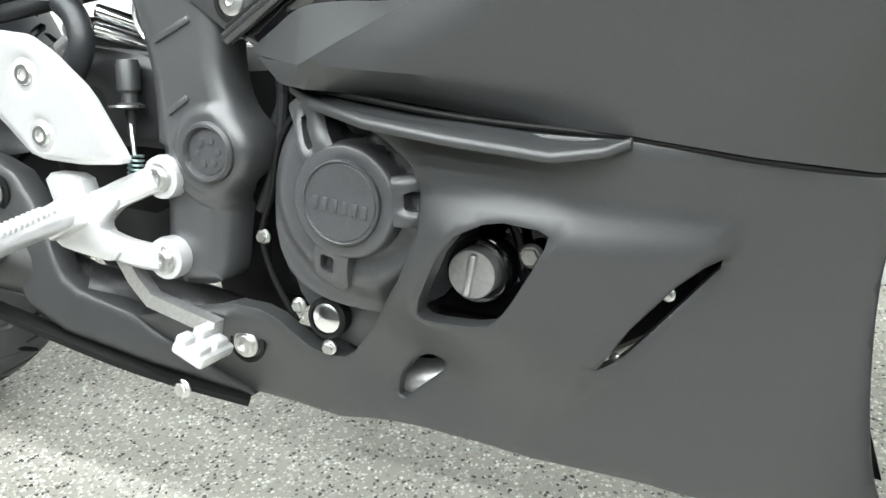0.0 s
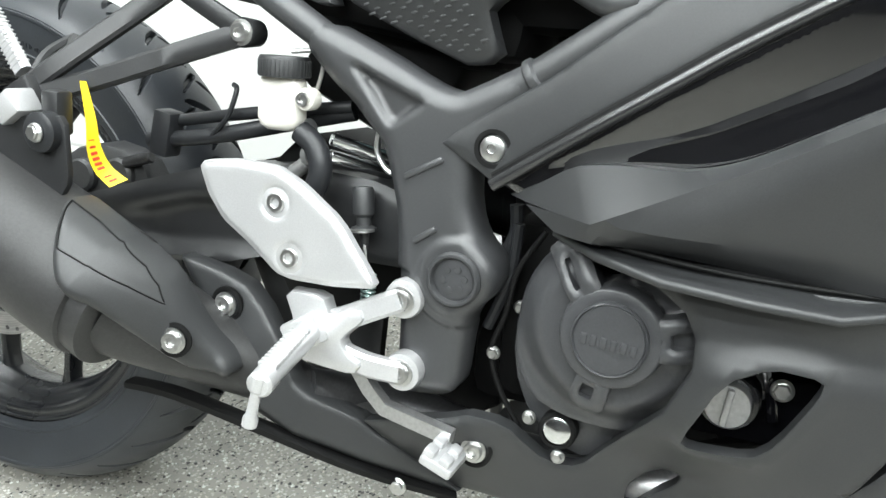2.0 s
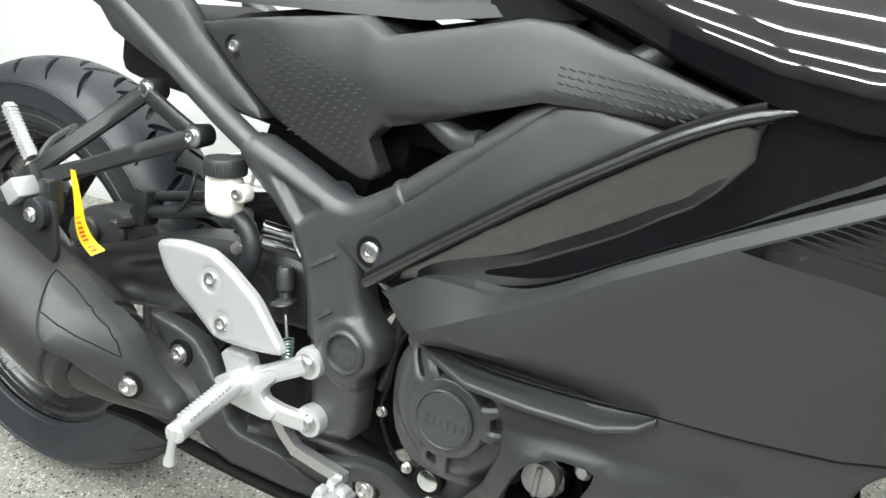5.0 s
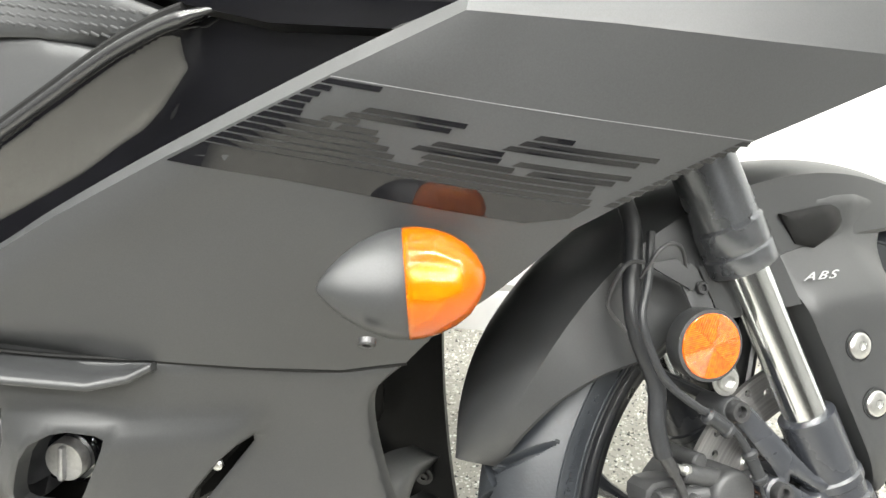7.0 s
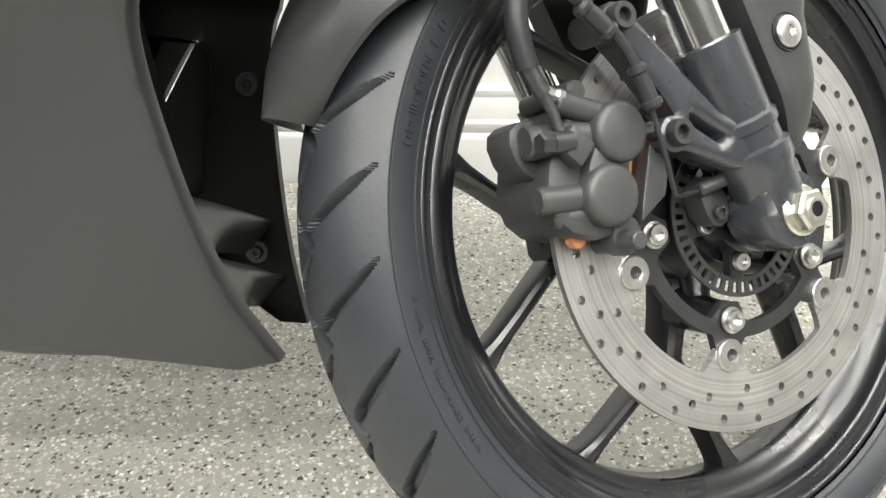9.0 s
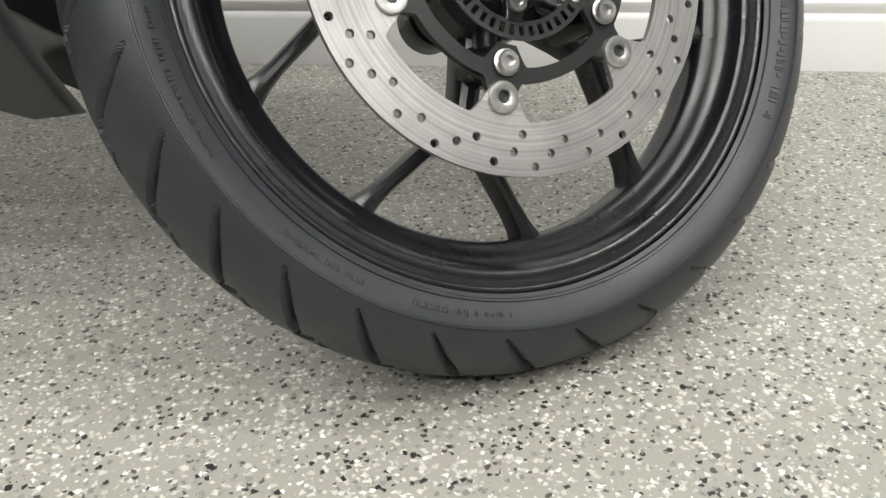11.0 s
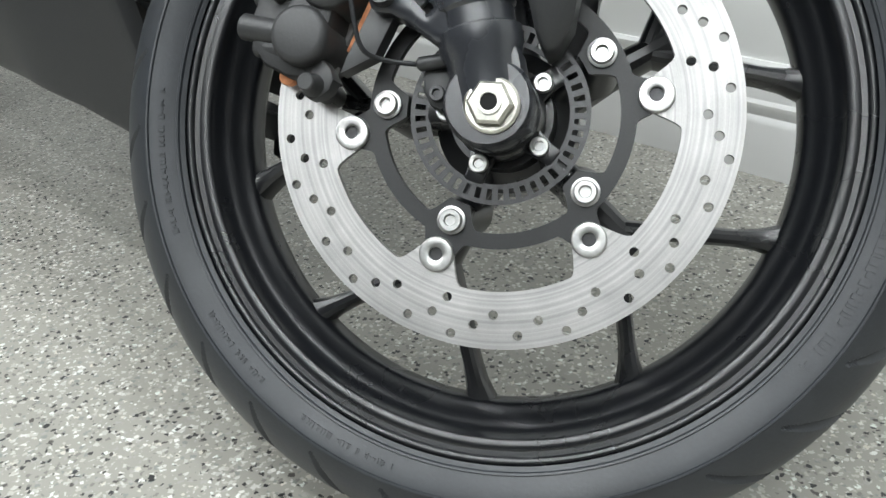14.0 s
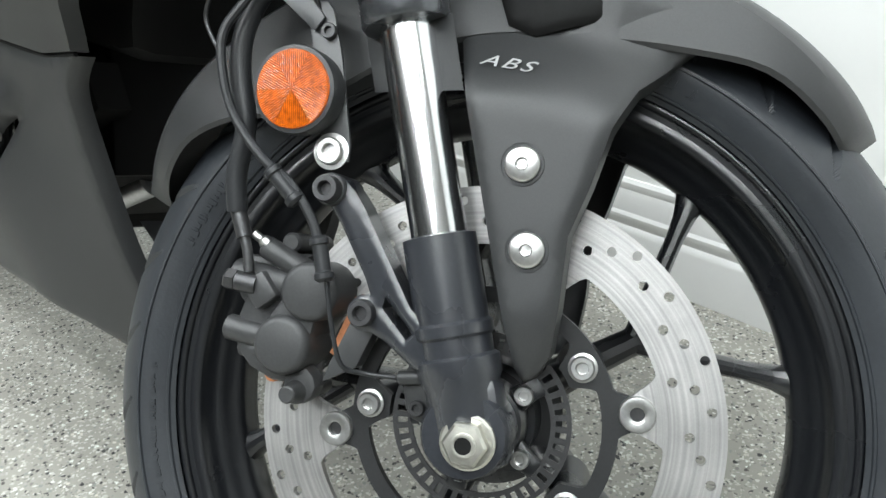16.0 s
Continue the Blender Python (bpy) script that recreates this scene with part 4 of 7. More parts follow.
saddle.rings(rows, closed=False, caps=False)
part("seat", saddle, HOSE, bike, "black vinyl rider seat")
# Added near-black strip and sheet: the shaded gap round the seat as colour.
seat_gap = Geo().strip([(x, seat_face(x, z) + 0.006, z - 0.004) for x, z in ((0.371, 0.712), (0.45, 0.722), (0.586, 0.735), (0.621, 0.719), (0.70, 0.733), (0.79, 0.743))], [(x, -0.06, z + 0.012) for x, z in ((0.371, 0.712), (0.45, 0.722), (0.586, 0.735), (0.621, 0.719), (0.70, 0.733), (0.79, 0.743))])
part("seat_gap_filler", Geo().skin([(0.66, 0.66), (0.95, 0.66), (0.95, 0.705), (0.90, 0.755), (0.70, 0.785)], [], lambda x, z: -0.10, 0.02, 0.03), SEAM_SHADE, bike)
part("seat_gap_filler", seat_gap, SEAM_SHADE, bike)
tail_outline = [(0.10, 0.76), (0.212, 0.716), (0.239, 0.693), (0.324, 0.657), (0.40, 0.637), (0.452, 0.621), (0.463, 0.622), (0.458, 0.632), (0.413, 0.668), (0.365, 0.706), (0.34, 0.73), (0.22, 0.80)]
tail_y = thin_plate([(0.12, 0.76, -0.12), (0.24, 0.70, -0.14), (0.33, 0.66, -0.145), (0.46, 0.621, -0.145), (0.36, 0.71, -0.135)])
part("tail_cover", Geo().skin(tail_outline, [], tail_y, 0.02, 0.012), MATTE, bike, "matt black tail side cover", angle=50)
# Near-black boxes added to fill the shaded space under the seat.
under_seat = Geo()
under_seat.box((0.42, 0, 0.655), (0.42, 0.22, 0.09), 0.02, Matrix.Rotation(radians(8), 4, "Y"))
part("battery_space_filler", under_seat, SEAM_SHADE, bike)
part("shock_gap_filler", Geo().box((0.47, 0.0, 0.575), (0.16, 0.12, 0.13), 0.02, Matrix.Rotation(radians(25), 4, "Y")), SEAM_SHADE, bike)
part("tool_space_filler", Geo().box((0.62, 0, 0.66), (0.22, 0.22, 0.10), 0.02), SEAM_SHADE, bike)
part("seat_bracket_filler", Geo().box((0.54, 0.02, 0.60), (0.10, 0.16, 0.05), 0.01), SEAM_SHADE, bike)

# striped decal on the flank: gloss black field, thin grey lines and grey blocks laid over it
Q00, Q10, Q11, Q01 = (0.967, 0.6115), (1.208, 0.575), (1.318, 0.6275), (1.074, 0.664)


def decal_point(u, v):
    x = (1 - u) * (1 - v) * Q00[0] + u * (1 - v) * Q10[0] + u * v * Q11[0] + (1 - u) * v * Q01[0]
    z = (1 - u) * (1 - v) * Q00[1] + u * (1 - v) * Q10[1] + u * v * Q11[1] + (1 - u) * v * Q01[1]
    return x, z


def decal_sheet(poly, lift, step=0.012):
    pts = [decal_point(u, v) for u, v in poly]
    return Geo().skin(pts, [], lambda x, z: flank_y(x, z) - lift, 0.0001, step, lip=0)


# a solid gloss band along the bottom, then rows of gloss bars with matt gaps that draw a broken block pattern
decal = part("decal", decal_sheet([(0.005, 0.0), (0.90, 0.0), (0.965, 0.10), (0.955, 0.235), (0.005, 0.235)], 0.0004), DECAL, side_fairing, "glossy black striped decal")
STRIPES = [[(0.0, 0.93)], [(0.0, 0.90)], [(0.0, 0.40), (0.47, 0.88)], [(0.0, 0.36), (0.45, 0.66), (0.70, 0.90)], [(0.0, 0.31), (0.40, 0.60), (0.64, 0.91)], [(0.0, 0.17), (0.19, 0.28), (0.42, 0.58)], [(0.0, 0.075), (0.13, 0.21), (0.56, 0.87)],
           [(0.0, 0.055), (0.16, 0.40), (0.57, 0.89)], [(0.0, 0.045), (0.175, 0.41), (0.575, 0.66)], [(0.0, 0.04)], [(0.0, 0.04)], [(0.0, 0.13)]]
for k, row in enumerate(STRIPES):
    v = 0.247 + 0.0625 * k
    for u0, u1 in row + [(0.975, 1.0)]:
        part("decal_bar", decal_sheet([(u0 + 0.004, v), (u1 + 0.012, v), (u1, v + 0.047), (u0 + 0.004, v + 0.047)], 0.0005, 0.02), DECAL, decal)
part("decal_line", decal_sheet([(0.0, 0.997), (1.0, 0.997), (1.0, 1.004), (0.0, 1.004)], 0.0006, 0.02), DECAL_LINE, decal, "thin light grey line")


# ---- wheels ----
CROWN = 1.12


def sidewall_y(r, radius, half, bead, rim_half):
    r_sh = radius - half * CROWN * (1 - math.cos(radians(62))) / math.sin(radians(62)) * 0.98
    t = (r - r_sh) / (bead - r_sh)
    return half * 0.985 + (rim_half * 1.03 - half * 0.985) * max(0.0, t) ** 1.6


def tyre_mesh(name, radius, half, bead, rim_half, grooves, seed):
    """A treaded radial tyre about the y axis: the crown curve, the sidewalls and sunk tread grooves."""
    nu = 2400
    places = sorted(set([round(k / 36 * 0.62, 4) for k in range(37)] + [0.628, 0.634, 0.652, 0.66, 0.68] + [0.70 + 0.02 * k for k in range(11)] + [0.915, 0.925, 0.945, 0.955, 0.975, 1.0]))
    places = [-p for p in reversed(places) if p] + places
    nv = len(places) - 1
    crown = []
    for s in places:
        a = abs(s)
        if a <= 0.62:
            ang = a / 0.62 * radians(62)
            y = half * math.sin(ang) / math.sin(radians(62)) * 0.985
            r = radius - half * CROWN * (1 - math.cos(ang)) / math.sin(radians(62)) * 0.98
        else:
            r_sh = radius - half * CROWN * (1 - math.cos(radians(62))) / math.sin(radians(62)) * 0.98
            r = r_sh + (bead - r_sh) * (a - 0.62) / 0.38
            y = sidewall_y(r, radius, half, bead, rim_half)
            if 0.63 < a < 0.656:
                y += 0.0013
            if 0.92 < a < 0.95:
                y += 0.0013
        crown.append((math.copysign(y, s) if s else 0.0, r, s))
    verts = np.zeros((nu, nv + 1, 3))
    for i in range(nu):
        u = i / nu
        c, s_ = math.cos(2 * math.pi * u), math.sin(2 * math.pi * u)
        for k, (y, r, s) in enumerate(crown):
            d = 0.0
            if abs(s) < 0.62:
                d = grooves(u, s)
            verts[i, k] = ((r - d) * c, y, (r - d) * s_)
    idx = np.arange(nu * (nv + 1)).reshape(nu, nv + 1)
    nxt = np.roll(idx, -1, axis=0)
    faces = np.stack([idx[:, :-1], idx[:, 1:], nxt[:, 1:], nxt[:, :-1]], axis=-1).reshape(-1, 4)
    me = bpy.data.meshes.new(name)
    me.from_pydata(verts.reshape(-1, 3).tolist(), [], faces.tolist())
    me.materials.append(RUBBER)
    me.flip_normals()
    me.shade_smooth()
    me.set_sharp_from_angle(angle=radians(26))
    return me


def groove_field(count, lean, spans, width):
    """Slanted tread grooves: spans are (start, end) in crown position on each side, every count-th of the way round."""
    def field(u, s):
        d = 0.0
        for side, start, end, shift in spans:
            if start <= s * side <= end:
                v = s * side
                k = (v - start) / (end - start)
                centre = lean * (v - start) + 0.10 * math.sin(k * 2.0) / count + shift / count
                p = ((u - centre) * count) % 1.0
                p = min(p, 1 - p) / count
                w = width * (0.3 + 0.7 * ease(min(k / 0.12, (1.0 - k) / 0.38)))
                if p < w:
                    d = max(d, 0.0075 * ease(2.4 * (1 - p / w)))
        return d
    return field


def wheel(name, m, radius, half, rim_half, pairs, spread, field, label, hub_r, hub_half):
    flange = 0.229
    # rolled flange, a groove, a second rounded bead, then the well with two soft steps
    prof = []
    for centre, drop, size, tall in ((0.0030, 0.0, 0.0030, 0.0028), (0.0122, 0.0035, 0.0052, 0.0030)):
        prof += [(flange - centre + size * math.cos(a), rim_half - drop - tall + tall * math.sin(a)) for a in (0.15, 0.5, 0.85, 1.2, 1.57, 1.95, 2.3, 2.65, 3.0)]
        prof.append((flange - centre - size - 0.0003, rim_half - drop - tall - 0.002))
    prof += [(flange - 0.0205, rim_half - 0.0155), (flange - 0.0235, rim_half - 0.0185), (flange - 0.0262, rim_half - 0.0200), (flange - 0.0280, rim_half - 0.023), (flange - 0.0335, 0.0155), (flange - 0.0355, 0.0145), (flange - 0.0375, 0.012), (flange - 0.0385, 0.006)]
    outer = [(r, -y) for r, y in prof]
    section = outer + [(r, -y) for r, y in reversed(outer)]
    back = [(flange - 0.010, rim_half - 0.004), (flange - 0.02, 0), (flange - 0.010, -rim_half + 0.004)]
    section += back
    g = Geo()
    n = 180
    rings = []
    for i in range(n):
        a = 2 * math.pi * i / n
        rings.append([(r * math.cos(a), y, r * math.sin(a)) for r, y in section])
    g.rings(rings, loop=True, caps=False)
    w = part(name, g, RIM, bike, label, m, angle=45)
    part("tyre", tyre_mesh("tyre", radius, half, flange - 0.001, rim_half, field, 1), None, w, "treaded black rubber tyre with moulded sidewall marks")
    hub = Geo().lathe([(hub_r * 0.5, -hub_half), (hub_r * 0.7, -hub_half), (hub_r * 0.72, -hub_half * 0.6), (hub_r, -hub_half * 0.5), (hub_r * 0.98, hub_half * 0.5), (hub_r * 0.72, hub_half * 0.6), (hub_r * 0.7, hub_half), (hub_r * 0.5, hub_half)], (0, 0, 0), (0, 1, 0), 40)
    part("hub", hub, RIM, w)
    for centre in pairs:
        ca, sa = math.cos(radians(centre)), math.sin(radians(centre))
        s = Geo()
        fork_r = 0.118
        stem = [(hub_r * 0.8, 0.0, 0.028), (0.075, 0.0, 0.021), (0.10, 0.0, 0.019), (fork_r + 0.004, 0.0, 0.021)]
        rim_r = flange - 0.033
        off, along = rim_r * math.sin(radians(spread)), rim_r * math.cos(radians(spread))
        lines = [stem]
        for side in (-1, 1):
            line = []
            for t in (0.0, 0.12, 0.3, 0.5, 0.7, 0.85, 0.95, 1.0):
                line.append((fork_r - 0.012 + (along - fork_r + 0.012) * t, side * (0.004 + (off - 0.004) * t), 0.0125 - 0.001 * t + 0.012 * max(0, (t - 0.7) / 0.3) ** 2))
            lines.append(line)
        for line in lines:
            rings = []
            for k, (a, o, wide_) in enumerate(line):
                p, q = line[max(k - 1, 0)], line[min(k + 1, len(line) - 1)]
                dx, dz = q[0] - p[0], q[1] - p[1]
                n = math.hypot(dx, dz)
                nx, nz = -dz / n, dx / n
                th = 0.036 - 0.012 * (a - hub_r) / (rim_r - hub_r)
                ring = []
                for ww, yy in ((-0.5, -0.22), (-0.36, -0.42), (-0.14, -0.5), (0.14, -0.5), (0.36, -0.42), (0.5, -0.22), (0.5, 0.3), (0.25, 0.5), (-0.25, 0.5), (-0.5, 0.3)):
                    u, v = a + nx * wide_ * ww, o + nz * wide_ * ww
                    ring.append((u * ca - v * sa, th * yy, u * sa + v * ca))
                rings.append(ring)
            s.rings(rings)
        part("spoke", s, RIM, w, "forked spoke", angle=25)
    return w


front_field = groove_field(30, -0.055, ((1, -0.16, 0.13, 0.0), (-1, -0.16, 0.13, 0.5), (1, 0.10, 0.56, 0.35), (-1, 0.10, 0.56, 0.85)), 0.0029)
PAIRS = [234 + 72 * k for k in range(5)]
front_wheel = wheel("front_wheel", STEER, 0.2895, 0.055, 0.043, PAIRS, 20.5, front_field, "satin black cast wheel with ten slim spokes", 0.048, 0.055)


def raised_marks(parent, r, shape, spans, seed):
    """Fine raised strokes on a sidewall, standing for moulded marks that cannot be read."""
    random.seed(seed)
    g = Geo()
    for a0, a1, size in spans:
        a = radians(a0)
        while a < radians(a1):
            for k in range(random.choice((1, 2, 2, 3))):
                wide_ = size * random.choice((0.2, 0.2, 0.5))
                tall = size * random.choice((1.0, 1.0, 0.5))
                pts = []
                for rr, da in ((r - tall / 2, 0), (r + tall / 2, 0), (r + tall / 2, wide_ / r), (r - tall / 2, wide_ / r)):
                    pts.append((rr * math.cos(a + da), -sidewall_y(rr, *shape) + 0.0004, rr * math.sin(a + da)))
                g.add(pts + [(x, y - 0.0014, z) for x, y, z in pts], [(4, 5, 6, 7), (0, 1, 5, 4), (1, 2, 6, 5), (2, 3, 7, 6), (3, 0, 4, 7)])
                a += (wide_ + size * 0.16) / r
            a += size * (0.25 if random.random() < 0.85 else 1.2) / r
    return tagged(part("sidewall_mark", g, RUBBER, parent, "raised moulded marks"), kind="stuff")


raised_marks(front_wheel, 0.2420, (0.2895, 0.055, 0.228, 0.043), ((164, 188, 0.0036), (203, 217, 0.0036), (226, 243, 0.0036), (310, 336, 0.006), (48, 60, 0.006), (124, 144, 0.006)), 3)

# brake disc with its carrier
DISC_Y = -0.062
OUT_R, IN_R = 0.149, 0.1125
BOBBINS = [radians(176 + 60 * k) for k in range(6)]


def disc_inner(a):
    r = IN_R
    for b in BOBBINS:
        d = abs((a - b + math.pi) % (2 * math.pi) - math.pi) * 0.1
        r -= 0.021 * ease(1.65 - d / 0.0125) if d < 0.0215 else 0
    return max(r, 0.0885)


def ring_plate(outer, inner, y0, y1, holes=(), n=288):
    g = Geo()
    o = [(outer(2 * math.pi * k / n) * math.cos(2 * math.pi * k / n), outer(2 * math.pi * k / n) * math.sin(2 * math.pi * k / n)) for k in range(n)]
    i = [(inner(2 * math.pi * k / n) * math.cos(2 * math.pi * k / n), inner(2 * math.pi * k / n) * math.sin(2 * math.pi * k / n)) for k in range(n)]
    loops = [o, i] + [list(h) for h in holes]
    pts, edges = [], []
    for lp in loops:
        s = len(pts)
        pts += lp
        edges += [(s + k, s + (k + 1) % len(lp)) for k in range(len(lp))]
    res = delaunay_2d_cdt([Vector(p) for p in pts], edges, [], 0, 1e-7)
    vv, ff = res[0], res[2]
    keep = []
    for f in ff:
        c = (sum(vv[k].x for k in f) / 3, sum(vv[k].y for k in f) / 3)
        if inside(c, o) and not any(inside(c, lp) for lp in loops[1:]):
            keep.append(tuple(f))
    count = set()
    for f in keep:
        for k in range(3):
            count.add((f[k], f[(k + 1) % 3]))
    rim = [e for e in count if (e[1], e[0]) not in count]
    m = len(vv)
    verts = [(p.x, y0, p.y) for p in vv] + [(p.x, y1, p.y) for p in vv]
    faces = keep + [tuple(k + m for k in reversed(f)) for f in keep] + [(b, a, a + m, b + m) for a, b in rim]
    return g.add(verts, faces)


drill = []
for k in range(12):
    base_a = radians(8 + 30 * k)
    for da, r in ((0, 0.1425), (5.5, 0.1345), (11, 0.127), (17.5, 0.1405), (23.5, 0.1325), (26.5, 0.1205)):
        a = base_a + radians(da)
        near = min(abs((a - b + math.pi) % (2 * math.pi) - math.pi) for b in BOBBINS)
        if r > 0.1215 or near < 0.22:
            drill.append(circle(r * math.cos(a), r * math.sin(a), 0.0031, 12))
disc = part("brake_disc", ring_plate(lambda a: OUT_R, disc_inner, DISC_Y - 0.0025, DISC_Y + 0.0025, drill), STEEL, front_wheel, "drilled steel brake disc", angle=30)
CARRIER_BOLTS = [radians(164 + 72 * k) for k in range(5)]


def carrier_out(a):
    r = 0.0855
    for b in BOBBINS:
        d = abs((a - b + math.pi) % (2 * math.pi) - math.pi) * 0.095
        r += 0.0125 * ease(1.7 - d / 0.010)
    return min(r, 0.0985)


def carrier_in(a):
    r = 0.0755
    for b in CARRIER_BOLTS:
        d = abs((a - b + math.pi) % (2 * math.pi) - math.pi) * 0.075
        r -= 0.016 * ease(1.6 - d / 0.011)
    return max(r, 0.0605)


part("disc_carrier", ring_plate(carrier_out, carrier_in, DISC_Y - 0.0015, DISC_Y + 0.0045), ARM_BLACK, front_wheel, "black disc carrier")
bobbin = mesh_from("bobbin", Geo().lathe([(0.0045, 0.001), (0.0045, 0.004), (0.006, 0.0045), (0.0105, 0.004), (0.0112, 0.003), (0.0112, -0.004)], (0, 0, 0), (0, 0, 1), 28, caps=False), ZINC)
bore = mesh_from("bobbin_bore", Geo().lathe([(0.0052, 0.0012), (0.0, 0.0012)], (0, 0, 0), (0, 0, 1), 20, caps=False), DARK_METAL)
for a in BOBBINS:
    part("bobbin", bobbin, None, front_wheel, m=at_point((0.0972 * math.cos(a), DISC_Y - 0.0016, 0.0972 * math.sin(a))))
    part("bobbin_bore", bore, None, front_wheel, m=at_point((0.0972 * math.cos(a), DISC_Y - 0.0016, 0.0972 * math.sin(a))))
for a in CARRIER_BOLTS:
    bolt(CARRIER_BOLT, (0.0735 * math.cos(a), DISC_Y - 0.003, 0.0735 * math.sin(a)), front_wheel)
    boss = Geo().rod((0.0735 * math.cos(a), DISC_Y + 0.004, 0.0735 * math.sin(a)), (0.066 * math.cos(a), -0.01, 0.066 * math.sin(a)), 0.012, 0.016)
    boss.rod((0.07 * math.cos(a), -0.035, 0.07 * math.sin(a)), (0.03 * math.cos(a), -0.02, 0.03 * math.sin(a)), 0.008, 0.012)
    part("disc_boss", boss, RIM, front_wheel)
# toothed sensor ring
slots = []
for k in range(44):
    a = 2 * math.pi * k / 44
    c, s = math.cos(a), math.sin(a)
    slots.append([(r * c - w * s, r * s + w * c) for r, w in ((0.0475, -0.0017), (0.0545, -0.0019), (0.0545, 0.0019), (0.0475, 0.0017))])
part("sensor_ring", ring_plate(lambda a: 0.0575, lambda a: 0.0445, DISC_Y - 0.004, DISC_Y - 0.0025, slots, 176), DARK_METAL, front_wheel, "slotted steel sensor ring")
for a in (239, 311, 23, 95, 167):
    bolt(BOLT_SMALL, (0.0335 * math.cos(radians(a)), DISC_Y - 0.0055, 0.0335 * math.sin(radians(a))), front_wheel)
part("ring_mount", Geo().lathe([(0.020, 0.012), (0.027, 0.010), (0.029, 0.002), (0.029, -0.010), (0.020, -0.012)], (0, DISC_Y, 0), (0, -1, 0), 40, caps=False), RIM, front_wheel)
tab = mesh_from("ring_tab", Geo().plate(rounded([(0.024, -0.009), (0.040, -0.006), (0.046, -0.007), (0.046, 0.007), (0.040, 0.006), (0.024, 0.009)], 1, 0.2), DISC_Y - 0.0045, DISC_Y + 0.002, 0.001), RIM)
for a in (239, 311, 23, 95, 167):
    part("ring_tab", tab, None, front_wheel, m=Matrix.Rotation(radians(-a), 4, "Y"))

# ---- fork ----
def fork_leg(y, side):
    lower = Geo()
    lower.lathe([(0.019, 0.118), (0.0225, 0.117), (0.0225, 0.066), (0.0245, 0.064), (0.0245, 0.058), (0.0225, 0.056), (0.0225, 0.046), (0.0255, 0.044), (0.0255, 0.034), (0.023, 0.028), (0.022, 0.0)], (0, y, 0), (0, 0, 1), 36)
    lower.box((0.002, y, 0.005), (0.044, 0.030, 0.055), 0.008)
    lower.lathe([(0.0265, -0.016), (0.027, -0.012), (0.027, 0.012), (0.0245, 0.017)], (0, y, 0), (0, -side, 0), 36)
    leg = part("fork_leg", lower, FOOT, bike, "satin black fork foot", STEER, angle=35)
    part("fork_tube", Geo().lathe([(0.0172, 0.10), (0.0172, 0.27)], (0, y, 0), (0, 0, 1), 40), CHROME, leg, "polished chrome fork tube")
    upper = Geo().lathe([(0.0185, 0.2475), (0.026, 0.2475), (0.0275, 0.250), (0.0275, 0.262), (0.0262, 0.264), (0.0275, 0.267), (0.0275, 0.284), (0.0255, 0.287), (0.0255, 0.60)], (0, y, 0), (0, 0, 1), 40)
    part("fork_upper", upper, SLEEVE, leg, "satin dark grey outer fork tube")
    return leg


leg_r = fork_leg(-0.098, 1)
leg_l = fork_leg(0.098, -1)
nut = Geo().lathe([(0.0165, 0), (0.0165, 0.003), (0.0150, 0.0045)], (0.0025, -0.1145, -0.003), (0, -1, 0), 36)
nut.lathe([(0.0135, 0.003), (0.0135, 0.0115), (0.0118, 0.0135), (0.0072, 0.0138)], (0.0025, -0.1145, -0.003), (0, -1, 0), 6)
axle_nut = part("axle_nut", nut, GOLDZINC, leg_r, "pale zinc axle nut")
part("nut_bore", Geo().lathe([(0.0074, 0.0136), (0.0074, 0.0150), (0.0062, 0.0152), (0.0050, 0.0150)], (0.0025, -0.1145, -0.003), (0, -1, 0), 28, caps=False), GOLDZINC, axle_nut)
# Near-black disc just below the rim: the depth of the hole as colour.
part("nut_hole_shade", Geo().lathe([(0.0050, 0.0142), (0.0, 0.0142)], (0.0025, -0.1145, -0.003), (0, -1, 0), 24, caps=False), SEAM_SHADE, axle_nut)
part("axle", Geo().rod((0, -0.106, 0), (0, 0.11, 0), 0.009), DARK_METAL, leg_r)
# cast brace that carries the caliper
BRACE = [(-0.068, 0.163), (-0.055, 0.165), (-0.045, 0.150), (-0.031, 0.106), (-0.019, 0.070), (0.004, 0.066), (0.008, 0.036), (-0.020, 0.035), (-0.048, 0.066), (-0.062, 0.070), (-0.064, 0.084), (-0.054, 0.091), (-0.0455, 0.088), (-0.062, 0.145), (-0.070, 0.152)]
BRACE_HOLE = [(-0.041, 0.080), (-0.0375, 0.0865), (-0.0225, 0.062), (-0.028, 0.059)]


def brace_y(x, z):
    return -0.104 - 0.013 * ease((x + 0.05) / 0.05)


brace = Geo().skin(rounded(BRACE, 1, 0.2), [BRACE_HOLE], brace_y, 0.022, 0.0028, lip=0.0022)
part("caliper_bracket", brace, FOOT, leg_r, "cast black caliper bracket", angle=50)
for p in ((-0.062, -0.100, 0.157), (-0.053, -0.096, 0.079)):
    part("bolt_boss", Geo().lathe([(0.0100, -0.03), (0.0105, -0.004), (0.0105, 0.004), (0.0095, 0.006)], p, (0, -1, 0), 24), FRAME, leg_r)
    bolt(BOLT_DARK, (p[0], p[1] - 0.006, p[2]), leg_r)

# brake caliper
caliper = Geo().plate(rounded([(-0.080, 0.118), (-0.108, 0.126), (-0.146, 0.092), (-0.148, 0.062), (-0.120, 0.040), (-0.105, 0.050), (-0.130, 0.075)], 1), -0.092, -0.03, 0.005)
brake_caliper = part("brake_caliper", caliper, CALIPER, bike, "black two-piston brake caliper over the disc", STEER, angle=35)
